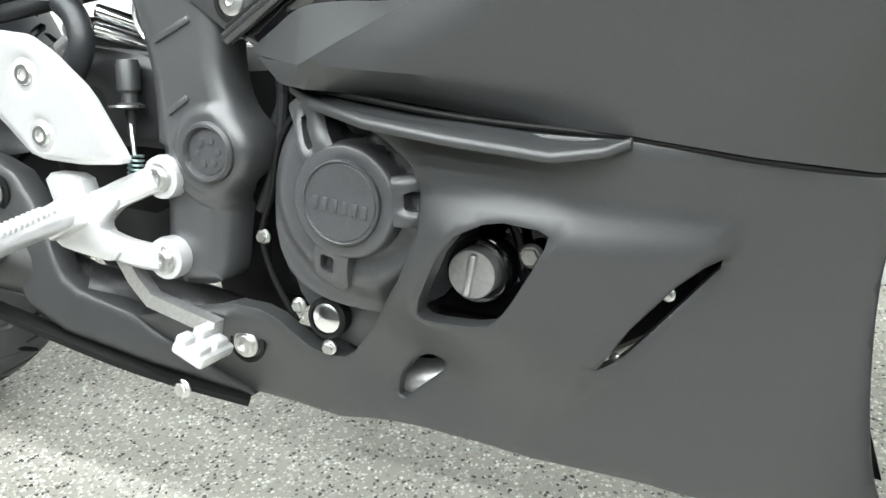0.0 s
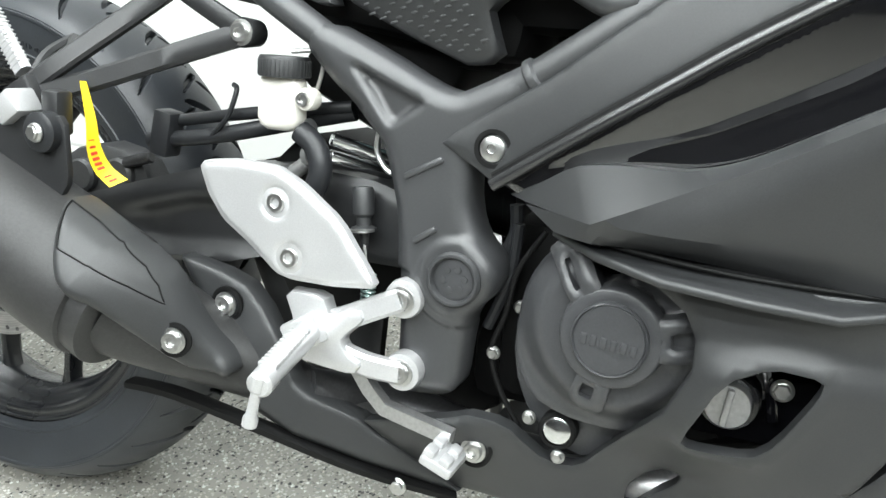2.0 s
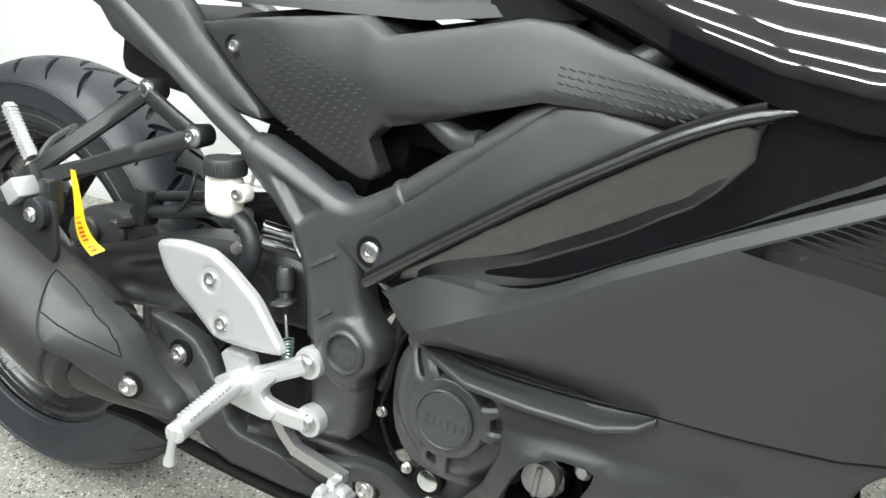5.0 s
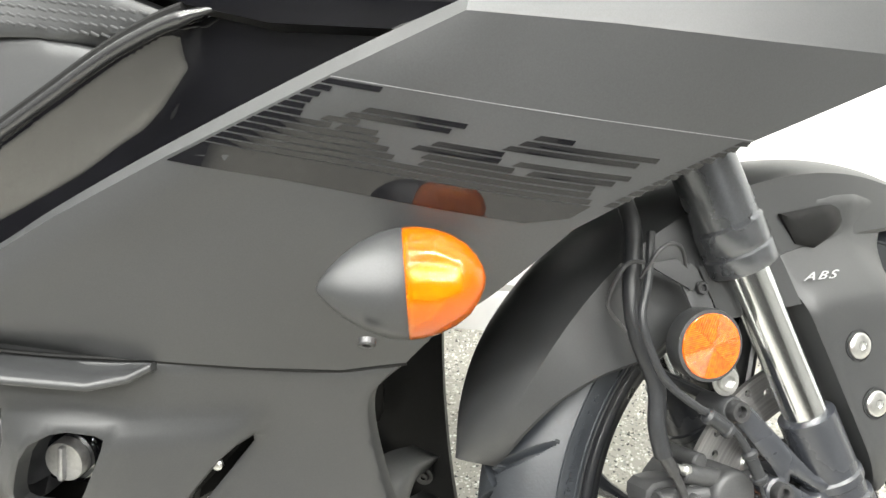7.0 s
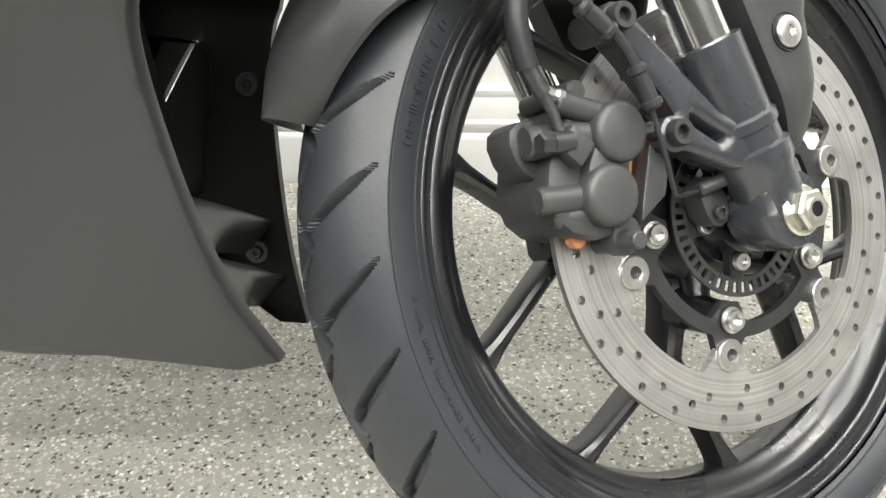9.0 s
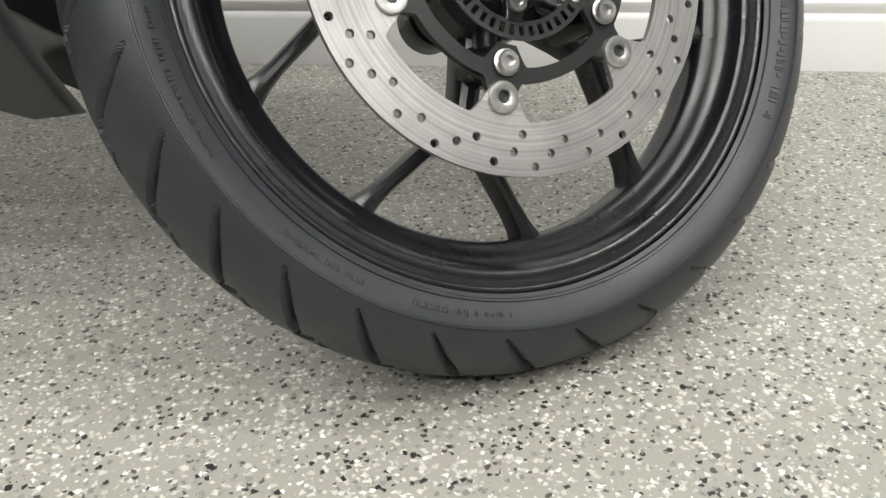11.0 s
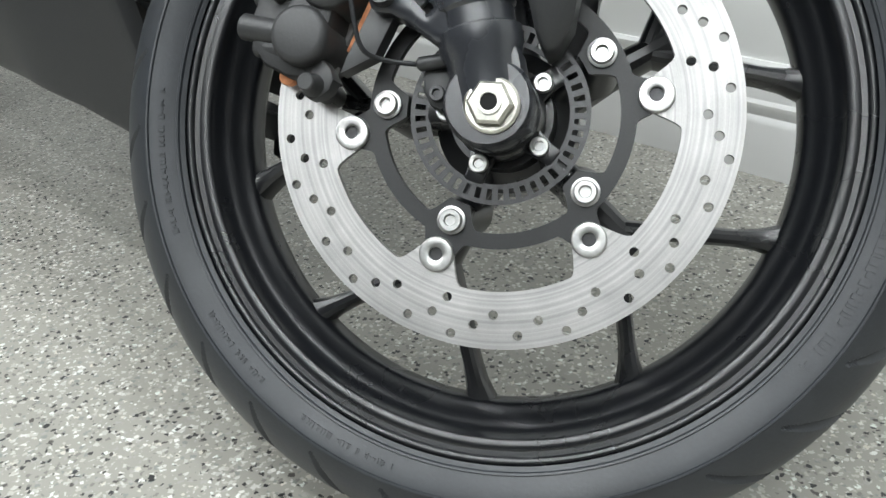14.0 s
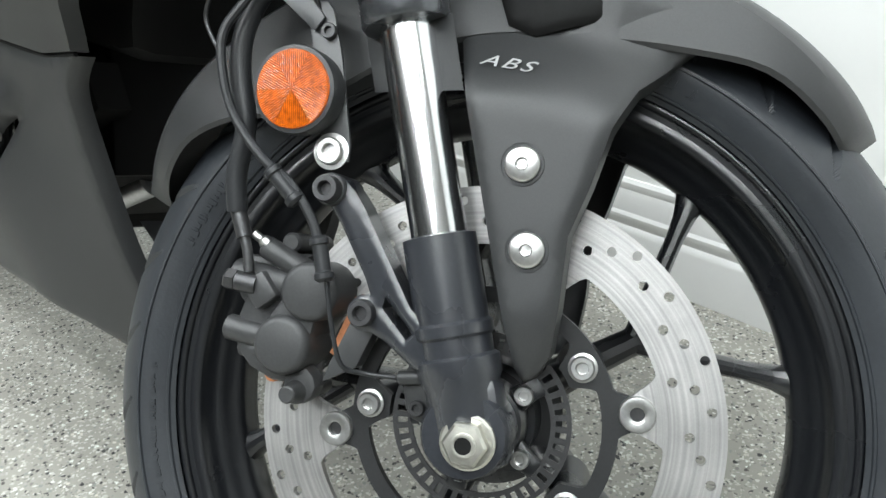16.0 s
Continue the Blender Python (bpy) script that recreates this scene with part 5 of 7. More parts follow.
for cx, cz, r in ((-0.0875, 0.097, 0.0190), (-0.111, 0.067, 0.0190)):
    part("piston_housing", Geo().lathe([(r, -0.06), (r, -0.006), (r - 0.0008, -0.003), (r - 0.0025, -0.0009), (r - 0.005, 0.0)], (cx, -0.104, cz), (0, -1, 0), 40), CALIPER, brake_caliper)
part("caliper_web", Geo().plate(rounded([(-0.075, 0.104), (-0.090, 0.112), (-0.124, 0.082), (-0.127, 0.062), (-0.112, 0.052), (-0.096, 0.060)], 1), -0.0985, -0.045, 0.004), CALIPER, brake_caliper)
part("caliper_back", Geo().plate(rounded([(-0.10, 0.112), (-0.132, 0.130), (-0.146, 0.126), (-0.148, 0.104), (-0.140, 0.092), (-0.12, 0.08)], 1), -0.078, -0.05, 0.003), CALIPER, brake_caliper)
for p, q, r in (((-0.090, -0.088, 0.098), (-0.142, -0.086, 0.117), 0.0105), ((-0.112, -0.090, 0.068), (-0.152, -0.088, 0.084), 0.0085), ((-0.118, -0.090, 0.060), (-0.146, -0.084, 0.070), 0.0065), ((-0.090, -0.092, 0.110), (-0.116, -0.092, 0.131), 0.0075)):
    part("fluid_channel", Geo().rod(p, q, r), CALIPER, brake_caliper)
part("hose_port", Geo().box((-0.120, -0.093, 0.103), (0.018, 0.02, 0.020), 0.003, Matrix.Rotation(radians(-25), 4, "Y")), CALIPER, brake_caliper)
part("guide_pin", Geo().lathe([(0.0065, -0.05), (0.0065, 0.006), (0.005, 0.008)], (-0.098, -0.085, 0.130), (0, -1, 0), 20), CALIPER, brake_caliper)
part("guide_pin", Geo().lathe([(0.0075, -0.05), (0.0075, -0.004), (0.0055, 0.0), (0.0055, 0.008), (0.0045, 0.009)], (-0.110, -0.097, 0.036), (0, -1, 0), 20), CALIPER, brake_caliper)
lug = Geo().plate(rounded([(-0.104, 0.056), (-0.118, 0.046), (-0.118, 0.028), (-0.102, 0.028), (-0.094, 0.040)], 1), -0.092, -0.078, 0.002)
part("caliper_lug", lug, CALIPER, brake_caliper)
banjo = Geo().lathe([(0.0065, -0.010), (0.0065, 0.004)], (-0.131, -0.1, 0.110), (-0.93, -0.05, 0.36), 20)
banjo.lathe([(0.0072, 0.0045), (0.0072, 0.0105), (0.006, 0.012)], (-0.131, -0.1, 0.110), (-0.93, -0.05, 0.36), 6)
part("banjo_bolt", banjo, DARK_METAL, brake_caliper, "dull steel banjo bolt")
part("bleed_nipple", Geo().lathe([(0.0045, 0), (0.0045, 0.004), (0.003, 0.006), (0.003, 0.012)], (-0.112, -0.095, 0.131), (-0.7, -0.1, 0.7), 12), ZINC, brake_caliper)
for outline in ([(-0.066, 0.090), (-0.063, 0.085), (-0.085, 0.053), (-0.089, 0.057)], circle(-0.131, 0.049, 0.0058, 16)):
    part("brake_pad", Geo().plate(outline, -0.078, -0.071, 0.001), COPPER, brake_caliper, "copper-coloured brake pad edge")
spring_clip = Geo().plate([(-0.060, 0.084), (-0.050, 0.070), (-0.068, 0.046), (-0.092, 0.040), (-0.086, 0.050)], -0.090, -0.075, 0.001)
part("pad_holder", spring_clip, FRAME, brake_caliper)

# wheel speed sensor and wires
sensor = Geo().plate(rounded([(-0.022, 0.040), (-0.040, 0.036), (-0.042, 0.012), (-0.030, 0.004), (-0.020, 0.016)], 1), -0.086, -0.068, 0.002)
speed_sensor = part("speed_sensor", sensor, PLASTIC, bike, "black wheel speed sensor", STEER)
part("sensor_plug", Geo().rod((-0.022, -0.092, 0.034), (-0.042, -0.088, 0.036), 0.0045), PLASTIC, speed_sensor)
bolt(BOLT_DARK_SMALL, (-0.033, -0.087, 0.016), speed_sensor)
wire = Geo().tube([(-0.042, -0.088, 0.036), (-0.062, -0.094, 0.042), (-0.072, -0.104, 0.050), (-0.072, -0.110, 0.075), (-0.070, -0.113, 0.105), (-0.070, -0.115, 0.118)], 0.0016, 8)
part("sensor_wire", wire, HOSE, speed_sensor)
conduit = Geo().tube([(-0.070, -0.115, 0.112), (-0.072, -0.116, 0.138), (-0.082, -0.118, 0.163), (-0.097, -0.12, 0.182), (-0.111, -0.12, 0.210), (-0.114, -0.122, 0.235), (-0.110, -0.122, 0.262), (-0.092, -0.118, 0.282), (-0.07, -0.11, 0.31)], 0.0031, 10)
part("sensor_wire", conduit, HOSE, speed_sensor, "thin black sensor cable")
for a, b in (((-0.070, -0.115, 0.103), (-0.070, -0.115, 0.130)), ((-0.080, -0.118, 0.152), (-0.094, -0.12, 0.176))):
    part("grommet", Geo().lathe([(0.004, -0.002), (0.0062, 0.0), (0.0062, 0.003), (0.0048, 0.004), (0.0048, 0.02), (0.0062, 0.021), (0.0062, 0.024), (0.004, 0.026)], a, Vector(b) - Vector(a), 16), HOSE, speed_sensor)
hose = Geo().tube([(-0.126, -0.1, 0.116), (-0.125, -0.1, 0.130), (-0.127, -0.1, 0.148)], 0.0034, 12)
hose.tube([(-0.1255, -0.1, 0.138), (-0.128, -0.1, 0.160)], 0.0052, 12)
brake_hose = part("brake_hose", hose, DARK_METAL, bike, "crimped metal hose end", STEER)
part("hose", Geo().tube([(-0.128, -0.1, 0.155), (-0.124, -0.102, 0.178), (-0.112, -0.104, 0.207), (-0.110, -0.104, 0.245), (-0.100, -0.102, 0.275), (-0.07, -0.09, 0.32), (-0.06, -0.07, 0.38)], 0.0068, 14), HOSE, brake_hose, "thick black rubber brake hose")
ring_clip = Geo().tube([(-0.095, -0.115, 0.285), (-0.075, -0.125, 0.30), (-0.055, -0.115, 0.29), (-0.052, -0.1, 0.262)], 0.0015, 8)
ring_clip.tube([(-0.12, -0.11, 0.255), (-0.125, -0.112, 0.28), (-0.105, -0.12, 0.30), (-0.09, -0.12, 0.296)], 0.0015, 8)
part("hose_clip", ring_clip, DARK_METAL, brake_hose, "bent wire hose guide")

# round amber side reflector on its sheet-metal bracket
bracket = Geo().plate(rounded([(-0.060, 0.276), (-0.043, 0.272), (-0.042, 0.235), (-0.046, 0.172), (-0.060, 0.170), (-0.064, 0.186), (-0.060, 0.24)], 1, 0.15), -0.104, -0.1015, 0.0005)
bracket.plate([(-0.082, 0.290), (-0.058, 0.283), (-0.048, 0.262), (-0.056, 0.255)], -0.108, -0.1055, 0.0005)
reflector = part("side_reflector", bracket, FRAME, bike, "thin dark sheet-metal reflector bracket", STEER)
cup = Geo().lathe([(0.0265, -0.014), (0.0272, 0.0), (0.0265, 0.003), (0.0240, 0.0035)], (-0.069, -0.120, 0.218), (-0.06, -1, -0.05), 40)
part("reflector_cup", cup, PLASTIC, reflector)
lens = part("reflector_lens", Geo().lathe([(0.0242, 0.002), (0.0240, 0.0042), (0.0236, 0.0046), (0.0, 0.0046)], (-0.069, -0.120, 0.218), (-0.06, -1, -0.05), 40, caps=False), AMBER_LENS, reflector, "round amber prismatic reflector lens")
sector = Geo()
ring_pts = [(0.0234 * math.cos(radians(a)), 0.0234 * math.sin(radians(a)), 0.0003) for a in range(-29, 30, 6)] + [(0.0234 * math.cos(radians(29.6)), 0.0234 * math.sin(radians(29.6)), 0.0003)]
sector.add([(0, 0, 0.0016)] + ring_pts + [(x, y, -0.001) for x, y, z in ring_pts], [(0, k + 1, k + 2) for k in range(len(ring_pts) - 1)] + [(k + 1, k + 1 + len(ring_pts), k + 2 + len(ring_pts), k + 2) for k in range(len(ring_pts) - 1)])
sector_mesh = mesh_from("prism_sector", sector, AMBER_LENS)
for k in range(6):
    part("prism_sector", sector_mesh, None, lens, m=at_point((-0.0693, -0.1247, 0.2178), (-0.06, -1, -0.05), radians(60 * k + 20)))
bolt(BOLT, (-0.058, -0.1035, 0.180), reflector)
bolt(BOLT_DARK_SMALL, (-0.047, -0.105, 0.253), reflector)

# ---- front mudguard ----
FENDER_R = 0.316


def arch(angle, w, r=FENDER_R, side_drop=0.0):
    """A cross-section of the mudguard at an angle round the wheel: w half-width, side_drop how far the cheeks reach inwards."""
    out = []
    for k in range(-10, 11):
        t = k / 10
        y = w * math.sin(t * radians(78)) / math.sin(radians(78))
        rr = r - 0.034 * (1 - math.cos(t * radians(78)))
        if abs(t) > 0.8:
            rr -= side_drop * (abs(t) - 0.8) / 0.2
        out.append((rr * math.cos(angle), y, rr * math.sin(angle)))
    return out


sections = []
for deg, w, r, drop in ((27, 0.020, 0.303, 0.0), (29, 0.040, 0.306, 0.002), (34, 0.056, 0.311, 0.006), (42, 0.066, 0.315, 0.012), (52, 0.074, 0.317, 0.03), (64, 0.082, 0.318, 0.045), (78, 0.086, 0.318, 0.05), (92, 0.084, 0.319, 0.055), (104, 0.080, 0.320, 0.06),
                        (114, 0.078, 0.321, 0.055), (122, 0.074, 0.322, 0.032), (129, 0.064, 0.322, 0.014), (135, 0.047, 0.321, 0.005), (139, 0.030, 0.319, 0.001), (141.5, 0.012, 0.318, 0.0)):
    sections.append(Vector((deg, w, r, drop)))
sections = [arch(radians(deg), w, r, drop) for deg, w, r, drop in smooth_path(sections, 4)]
guard = Geo().rings(sections, closed=False, caps=False)
inner = [[(x * 0.988, y * 0.97, z * 0.988) for x, y, z in row] for row in sections]
guard.rings([r[::-1] for r in inner], closed=False, caps=False)
guard.strip([r[0] for r in sections], [r[0] for r in inner])
guard.strip([r[-1] for r in inner], [r[-1] for r in sections])
guard.strip(sections[0], inner[0])
guard.strip(sections[-1], inner[-1])
mudguard = part("front_mudguard", guard, MATTE, bike, "matt dark grey front mudguard", STEER, angle=24)
stay_outline = [(0.030, 0.252), (0.060, 0.268), (0.100, 0.262), (0.140, 0.246), (0.172, 0.228), (0.182, 0.214), (0.148, 0.1935), (0.129, 0.182), (0.111, 0.160), (0.094, 0.130), (0.077, 0.104), (0.065, 0.064), (0.055, 0.038), (0.044, 0.026), (0.036, 0.024), (0.033, 0.034), (0.032, 0.060), (0.0315, 0.141), (0.031, 0.202)]


def stay_y(x, z):
    y = -0.112 + 0.018 * ease((0.07 - z) / 0.07)
    # towards the rim the stay runs into the cheek of the mudguard
    k = ease((math.hypot(x, z) - 0.190) / 0.066)
    turn = math.degrees(math.atan2(z, x))
    return y * (1 - k) - (0.062 + 0.0011 * min(17.0, max(0.0, turn - 45))) * k


for sgn in (1, -1):
    g = Geo().skin(stay_outline, [], stay_y, 0.028, 0.007)
    part("mudguard_stay", g if sgn > 0 else mirrored(g), MATTE, mudguard, "tapering matt grey mudguard stay", angle=50)
for p in ((0.0585, 0.149), (0.053, 0.100)):
    part("bolt_cup", Geo().lathe([(0.009, 0.0), (0.0125, 0.0002), (0.0125, 0.0012)], (p[0], stay_y(*p) + 0.0002, p[1]), (0, -1, 0), 28, caps=False), SEAM_SHADE, mudguard)
    bolt(BOLT_DOME, (p[0], stay_y(*p) - 0.0008, p[1]), mudguard)
bridge = Geo().strip([(0.030, -0.102, 0.248), (0.030, -0.105, 0.20)], [(-0.03, -0.086, 0.262), (-0.03, -0.086, 0.215)])
part("stay_bridge", bridge, MATTE, mudguard)
letters = bpy.data.curves.new("lettering", "FONT")
letters.space_character = 1.25
letters.body, letters.size, letters.extrude, letters.shear = "ABS", 0.0092, 0.0003, 0.5
lettering = new("lettering", letters)
depsgraph = bpy.context.evaluated_depsgraph_get()
letter_mesh = bpy.data.meshes.new_from_object(lettering.evaluated_get(depsgraph))
bpy.data.objects.remove(lettering)
letter_mesh.materials.clear()
letter_mesh.materials.append(WHITE_INK)
part("lettering", letter_mesh, None, mudguard, "small light grey letters", Matrix.Translation((0.041, stay_y(0.05, 0.21) - 0.0014, 0.2145)) @ Matrix.Rotation(radians(90), 4, "X") @ Matrix.Rotation(radians(-22), 4, "Z") @ Matrix.Diagonal((1.75, 1, 1, 1)))

# near-black skin on the cheek of the mudguard: the scoop's shaded recess put in colour
scoop = Geo().skin([(0.057, 0.266), (0.10, 0.254), (0.132, 0.241), (0.140, 0.232), (0.103, 0.2285), (0.075, 0.227), (0.060, 0.238)], [], lambda x, z: -0.0895 + 0.02 * ease((x - 0.09) / 0.06), 0.003, 0.008)
part("scoop_shade", scoop, SEAM_SHADE, mudguard, "near-black skin standing for the shaded scoop in the mudguard cheek")


# ---- rear wheel, swingarm, exhaust ----
CROWN = 0.8
REAR = Matrix.Translation((-0.032, 0, 0.317))
rear_field = groove_field(28, -0.055, ((1, -0.16, 0.13, 0.0), (-1, -0.16, 0.13, 0.5), (1, 0.12, 0.50, 0.35), (-1, 0.12, 0.50, 0.85)), 0.0024)
rear_wheel = wheel("rear_wheel", REAR, 0.318, 0.070, 0.055, [17 + 72 * k for k in range(5)], 20.5, rear_field, "satin black cast rear wheel", 0.055, 0.06)
raised_marks(rear_wheel, 0.250, (0.318, 0.070, 0.228, 0.055), ((150, 200, 0.004), (226, 250, 0.004), (70, 100, 0.006)), 8)
rear_drill = []
for k in range(10):
    for da, r in ((0, 0.104), (9, 0.097), (18, 0.090), (27, 0.101)):
        a = radians(36 * k + da)
        rear_drill.append(circle(r * math.cos(a), r * math.sin(a), 0.003, 10))
part("brake_disc", ring_plate(lambda a: 0.110, lambda a: 0.078 + 0.004 * math.cos(5 * a), -0.068, -0.063, rear_drill, 180), STEEL, rear_wheel, "drilled steel rear disc")
part("disc_carrier", ring_plate(lambda a: 0.080 + 0.004 * math.cos(5 * a), lambda a: 0.05, -0.065, -0.060, (), 120), RIM, rear_wheel)
arm_outline = [(-0.105, 0.345), (-0.05, 0.350), (0.06, 0.385), (0.17, 0.418), (0.252, 0.444), (0.324, 0.466), (0.424, 0.478), (0.52, 0.472), (0.57, 0.44), (0.57, 0.39), (0.523, 0.400), (0.402, 0.388), (0.335, 0.370), (0.259, 0.362), (0.15, 0.345), (0.0, 0.285), (-0.105, 0.29)]


def arm_y(x, z):
    y = -0.128 + 0.02 * ease((0.15 - x) / 0.2)
    # the long hollow pressed into the arm
    top = 0.350 + 0.30 * (x - 0.0) + 0.0 if x < 0.30 else 0.44 + 0.10 * (x - 0.30)
    low = 0.385 + 0.06 * (x - 0.3)
    k = ease((x - 0.20) / 0.05) * ease((0.48 - x) / 0.05) * ease((top - z) / 0.022) * ease((z - low + 0.016) / 0.022)
    return y + 0.018 * k


swing = part("swingarm", Geo().skin(rounded(arm_outline, 1, 0.2), [], arm_y, 0.05, 0.007, lip=0.006), ARM_BLACK, bike, "satin black box-section swingarm", angle=50)
part("far_arm", mirrored(Geo().skin(arm_outline, [], lambda x, z: arm_y(x, z) - 0.0, 0.03, 0.03)), ARM_BLACK, swing)
adjuster = Geo().box((-0.08, -0.125, 0.322), (0.05, 0.02, 0.045), 0.003)
part("chain_adjuster", adjuster, ARM_BLACK, swing)
part("axle_end", Geo().lathe([(0.017, 0), (0.017, 0.003), (0.0135, 0.004), (0.0135, 0.012), (0.009, 0.014), (0.009, 0.022), (0.0, 0.022)], (-0.034, -0.128, 0.316), (0, -1, 0), 6), ZINC, swing, "zinc axle nut")
part("adjuster_bolt", Geo().rod((-0.108, -0.14, 0.313), (-0.08, -0.14, 0.313), 0.006), COPPER, swing, "coppery adjuster bolt end")
part("crossbar", Geo().box((0.42, 0, 0.44), (0.08, 0.24, 0.06), 0.01), ARM_BLACK, swing)
part("axle", Geo().rod((-0.032, -0.125, 0.317), (-0.032, 0.125, 0.317), 0.009), DARK_METAL, swing)

# rear brake caliper above the disc
rear_caliper = part("rear_caliper", Geo().plate(rounded([(0.085, 0.430), (0.150, 0.470), (0.215, 0.462), (0.235, 0.430), (0.200, 0.400), (0.120, 0.385)], 1), -0.100, -0.045, 0.006), CALIPER, bike, "black rear brake caliper")
for cx, cz in ((0.145, 0.432), (0.195, 0.438)):
    part("piston_housing", Geo().lathe([(0.018, -0.01), (0.018, 0.006), (0.015, 0.009)], (cx, -0.1, cz), (0, -1, 0), 28), CALIPER, rear_caliper)
part("caliper_pin", Geo().rod((0.205, -0.106, 0.452), (0.240, -0.106, 0.462), 0.006), DARK_METAL, rear_caliper)

# silencer
ax0, ax1 = Vector((0.040, -0.235, 0.475)), Vector((0.330, -0.235, 0.3525))
d = (ax1 - ax0).normalized()
up = Vector((0, -1, 0)).cross(d).normalized()
if up.z < 0:
    up = -up


def oval(t, ry, rz, slant, n=44):
    c = ax0 + d * L * t - up * 0.005
    rz *= 0.92
    out = []
    for k in range(n):
        a = 2 * math.pi * k / n
        p = c + Vector((0, -1, 0)) * ry * math.cos(a) + up * rz * math.sin(a)
        out.append(p + d * (slant * rz * math.sin(a)))
    return out


L = (ax1 - ax0).length
body = [oval(0.145, 0.064, 0.0635, 0.26), oval(0.15, 0.0655, 0.065, 0.26), oval(0.5, 0.067, 0.066, 0.12), oval(0.78, 0.067, 0.066, 0.0), oval(0.915, 0.066, 0.0655, 0.0), oval(0.925, 0.0645, 0.064, 0.0), oval(0.93, 0.0605, 0.060, 0.0), oval(0.955, 0.0605, 0.060, 0.0), oval(0.96, 0.0605, 0.0615, 0.0), oval(0.985, 0.0600, 0.0615, 0.0), oval(0.99, 0.057, 0.059, 0.0)]
silencer = part("silencer", Geo().rings(body), MUFFLER, bike, "matt black oval silencer with a brushed steel end cap", angle=40)
cap = [oval(0.12, 0.026, 0.026, 0.0), oval(0.02, 0.030, 0.030, 0.0), oval(0.0, 0.034, 0.034, -0.05), oval(-0.006, 0.048, 0.051, -0.2), oval(-0.014, 0.052, 0.055, -0.2), oval(-0.012, 0.055, 0.0575, -0.2), oval(0.0, 0.0565, 0.059, -0.17), oval(0.075, 0.063, 0.064, 0.05), oval(0.146, 0.0675, 0.0672, 0.26), oval(0.152, 0.067, 0.0665, 0.26), oval(0.154, 0.063, 0.063, 0.26)]
part("end_cap", Geo().rings(cap), ENDCAP, silencer, "brushed steel silencer end cap", angle=40)
for a in (0.85, -0.62):
    n_ = Vector((0, -math.cos(a), 0)) + up * math.sin(a)
    p = ax0 + d * L * 0.115 + Vector((0, -1, 0)) * 0.0655 * math.cos(a) + up * (0.0605 * math.sin(a) - 0.005) + d * 0.2 * 0.06 * math.sin(a)
    bolt(RIVET, p, silencer, n_)
# heat shield over the front of the silencer
SHIELD = [(0.2793, 0.4424), (0.2801, 0.4454), (0.3107, 0.432), (0.3469, 0.415), (0.3708, 0.3921), (0.3856, 0.3646), (0.3993, 0.3383), (0.4172, 0.3153), (0.4213, 0.3058), (0.4158, 0.2989), (0.3847, 0.3047), (0.3725, 0.3199), (0.3547, 0.3468), (0.3378, 0.3675), (0.3204, 0.3761), (0.3076, 0.3858), (0.3007, 0.3984), (0.2936, 0.4153), (0.2871, 0.4296)]
inlay = [(0.282, 0.4437), (0.3129, 0.4303), (0.3405, 0.4169), (0.3601, 0.3984), (0.3708, 0.383), (0.377, 0.3679), (0.3566, 0.3847), (0.3329, 0.4009), (0.3009, 0.4123), (0.2906, 0.43)]
INLAY_EDGE = resample(inlay, 0.003)


def shield_y(x, z):
    # a jacket round the silencer that narrows towards the engine; the inlay panel lies a little sunk
    vx, vz = x - ax0.x + 0.0019, z - ax0.z + 0.0046
    t, p = (vx * d.x + vz * d.z) / L, vx * up.x + vz * up.z
    u = min(1.0, max(0.0, (t - 0.94) / 0.34))
    k = 0.5 * u + 0.5 * ease(u)
    r, centre = 0.0735 - 0.0285 * k, -0.237 + 0.055 * k
    e = edge_distance(x, z, inlay)
    sunk = ease(0.5 + (e if inside((x, z), inlay) else -e) / 0.004)
    bevel = max(0.0, 0.0075 - edge_distance(x, z, SHIELD))
    return centre - math.sqrt(max(r * r - p * p, 0.0001)) + 0.0016 * sunk + 0.55 * bevel


shield = part("heat_shield", Geo().skin(rounded(SHIELD, 1, 0.2), [], shield_y, 0.02, 0.003, lip=0.0025), MATTE, bike, "matt black moulded exhaust heat shield", angle=50)
part("inlay_edge", Geo().tube([(x, shield_y(x, z) - 0.0002, z) for x, z in INLAY_EDGE + INLAY_EDGE[:1]], 0.0008, 6, 1), SEAM_SHADE, shield, "fine joint line round the inlay")
sb = (0.3845, 0.337)
bolt(BOLT, (sb[0], shield_y(*sb) - 0.003, sb[1]), shield, (0.25, -0.95, 0))
part("bolt_cup", Geo().lathe([(0.010, 0.0), (0.0155, 0.0), (0.0155, 0.0022), (0.012, 0.0024)], (sb[0], shield_y(*sb) - 0.0005, sb[1]), (0.25, -0.95, 0), 24, caps=False), SEAM_SHADE, shield)
pipe = Geo().tube([(0.46, -0.155, 0.272), (0.53, -0.09, 0.25), (0.62, -0.075, 0.225), (0.70, -0.085, 0.228)], 0.024, 24, r_end=0.022)
part("exhaust_header", Geo().tube([(0.69, -0.095, 0.228), (0.75, -0.112, 0.240), (0.80, -0.112, 0.252), (0.88, -0.07, 0.275), (0.95, -0.03, 0.32)], 0.0165, 20), ALU, bike, "bright steel exhaust header pipe")
part("exhaust_pipe", pipe, DARK_METAL, bike, "dark exhaust pipe under the engine")
# connecting cone under the shield
cone = Geo()
rings = []
line = smooth_path([(0.305, -0.230, 0.356), (0.335, -0.212, 0.336), (0.375, -0.184, 0.310), (0.425, -0.160, 0.284), (0.480, -0.136, 0.260), (0.53, -0.115, 0.245)], 4)
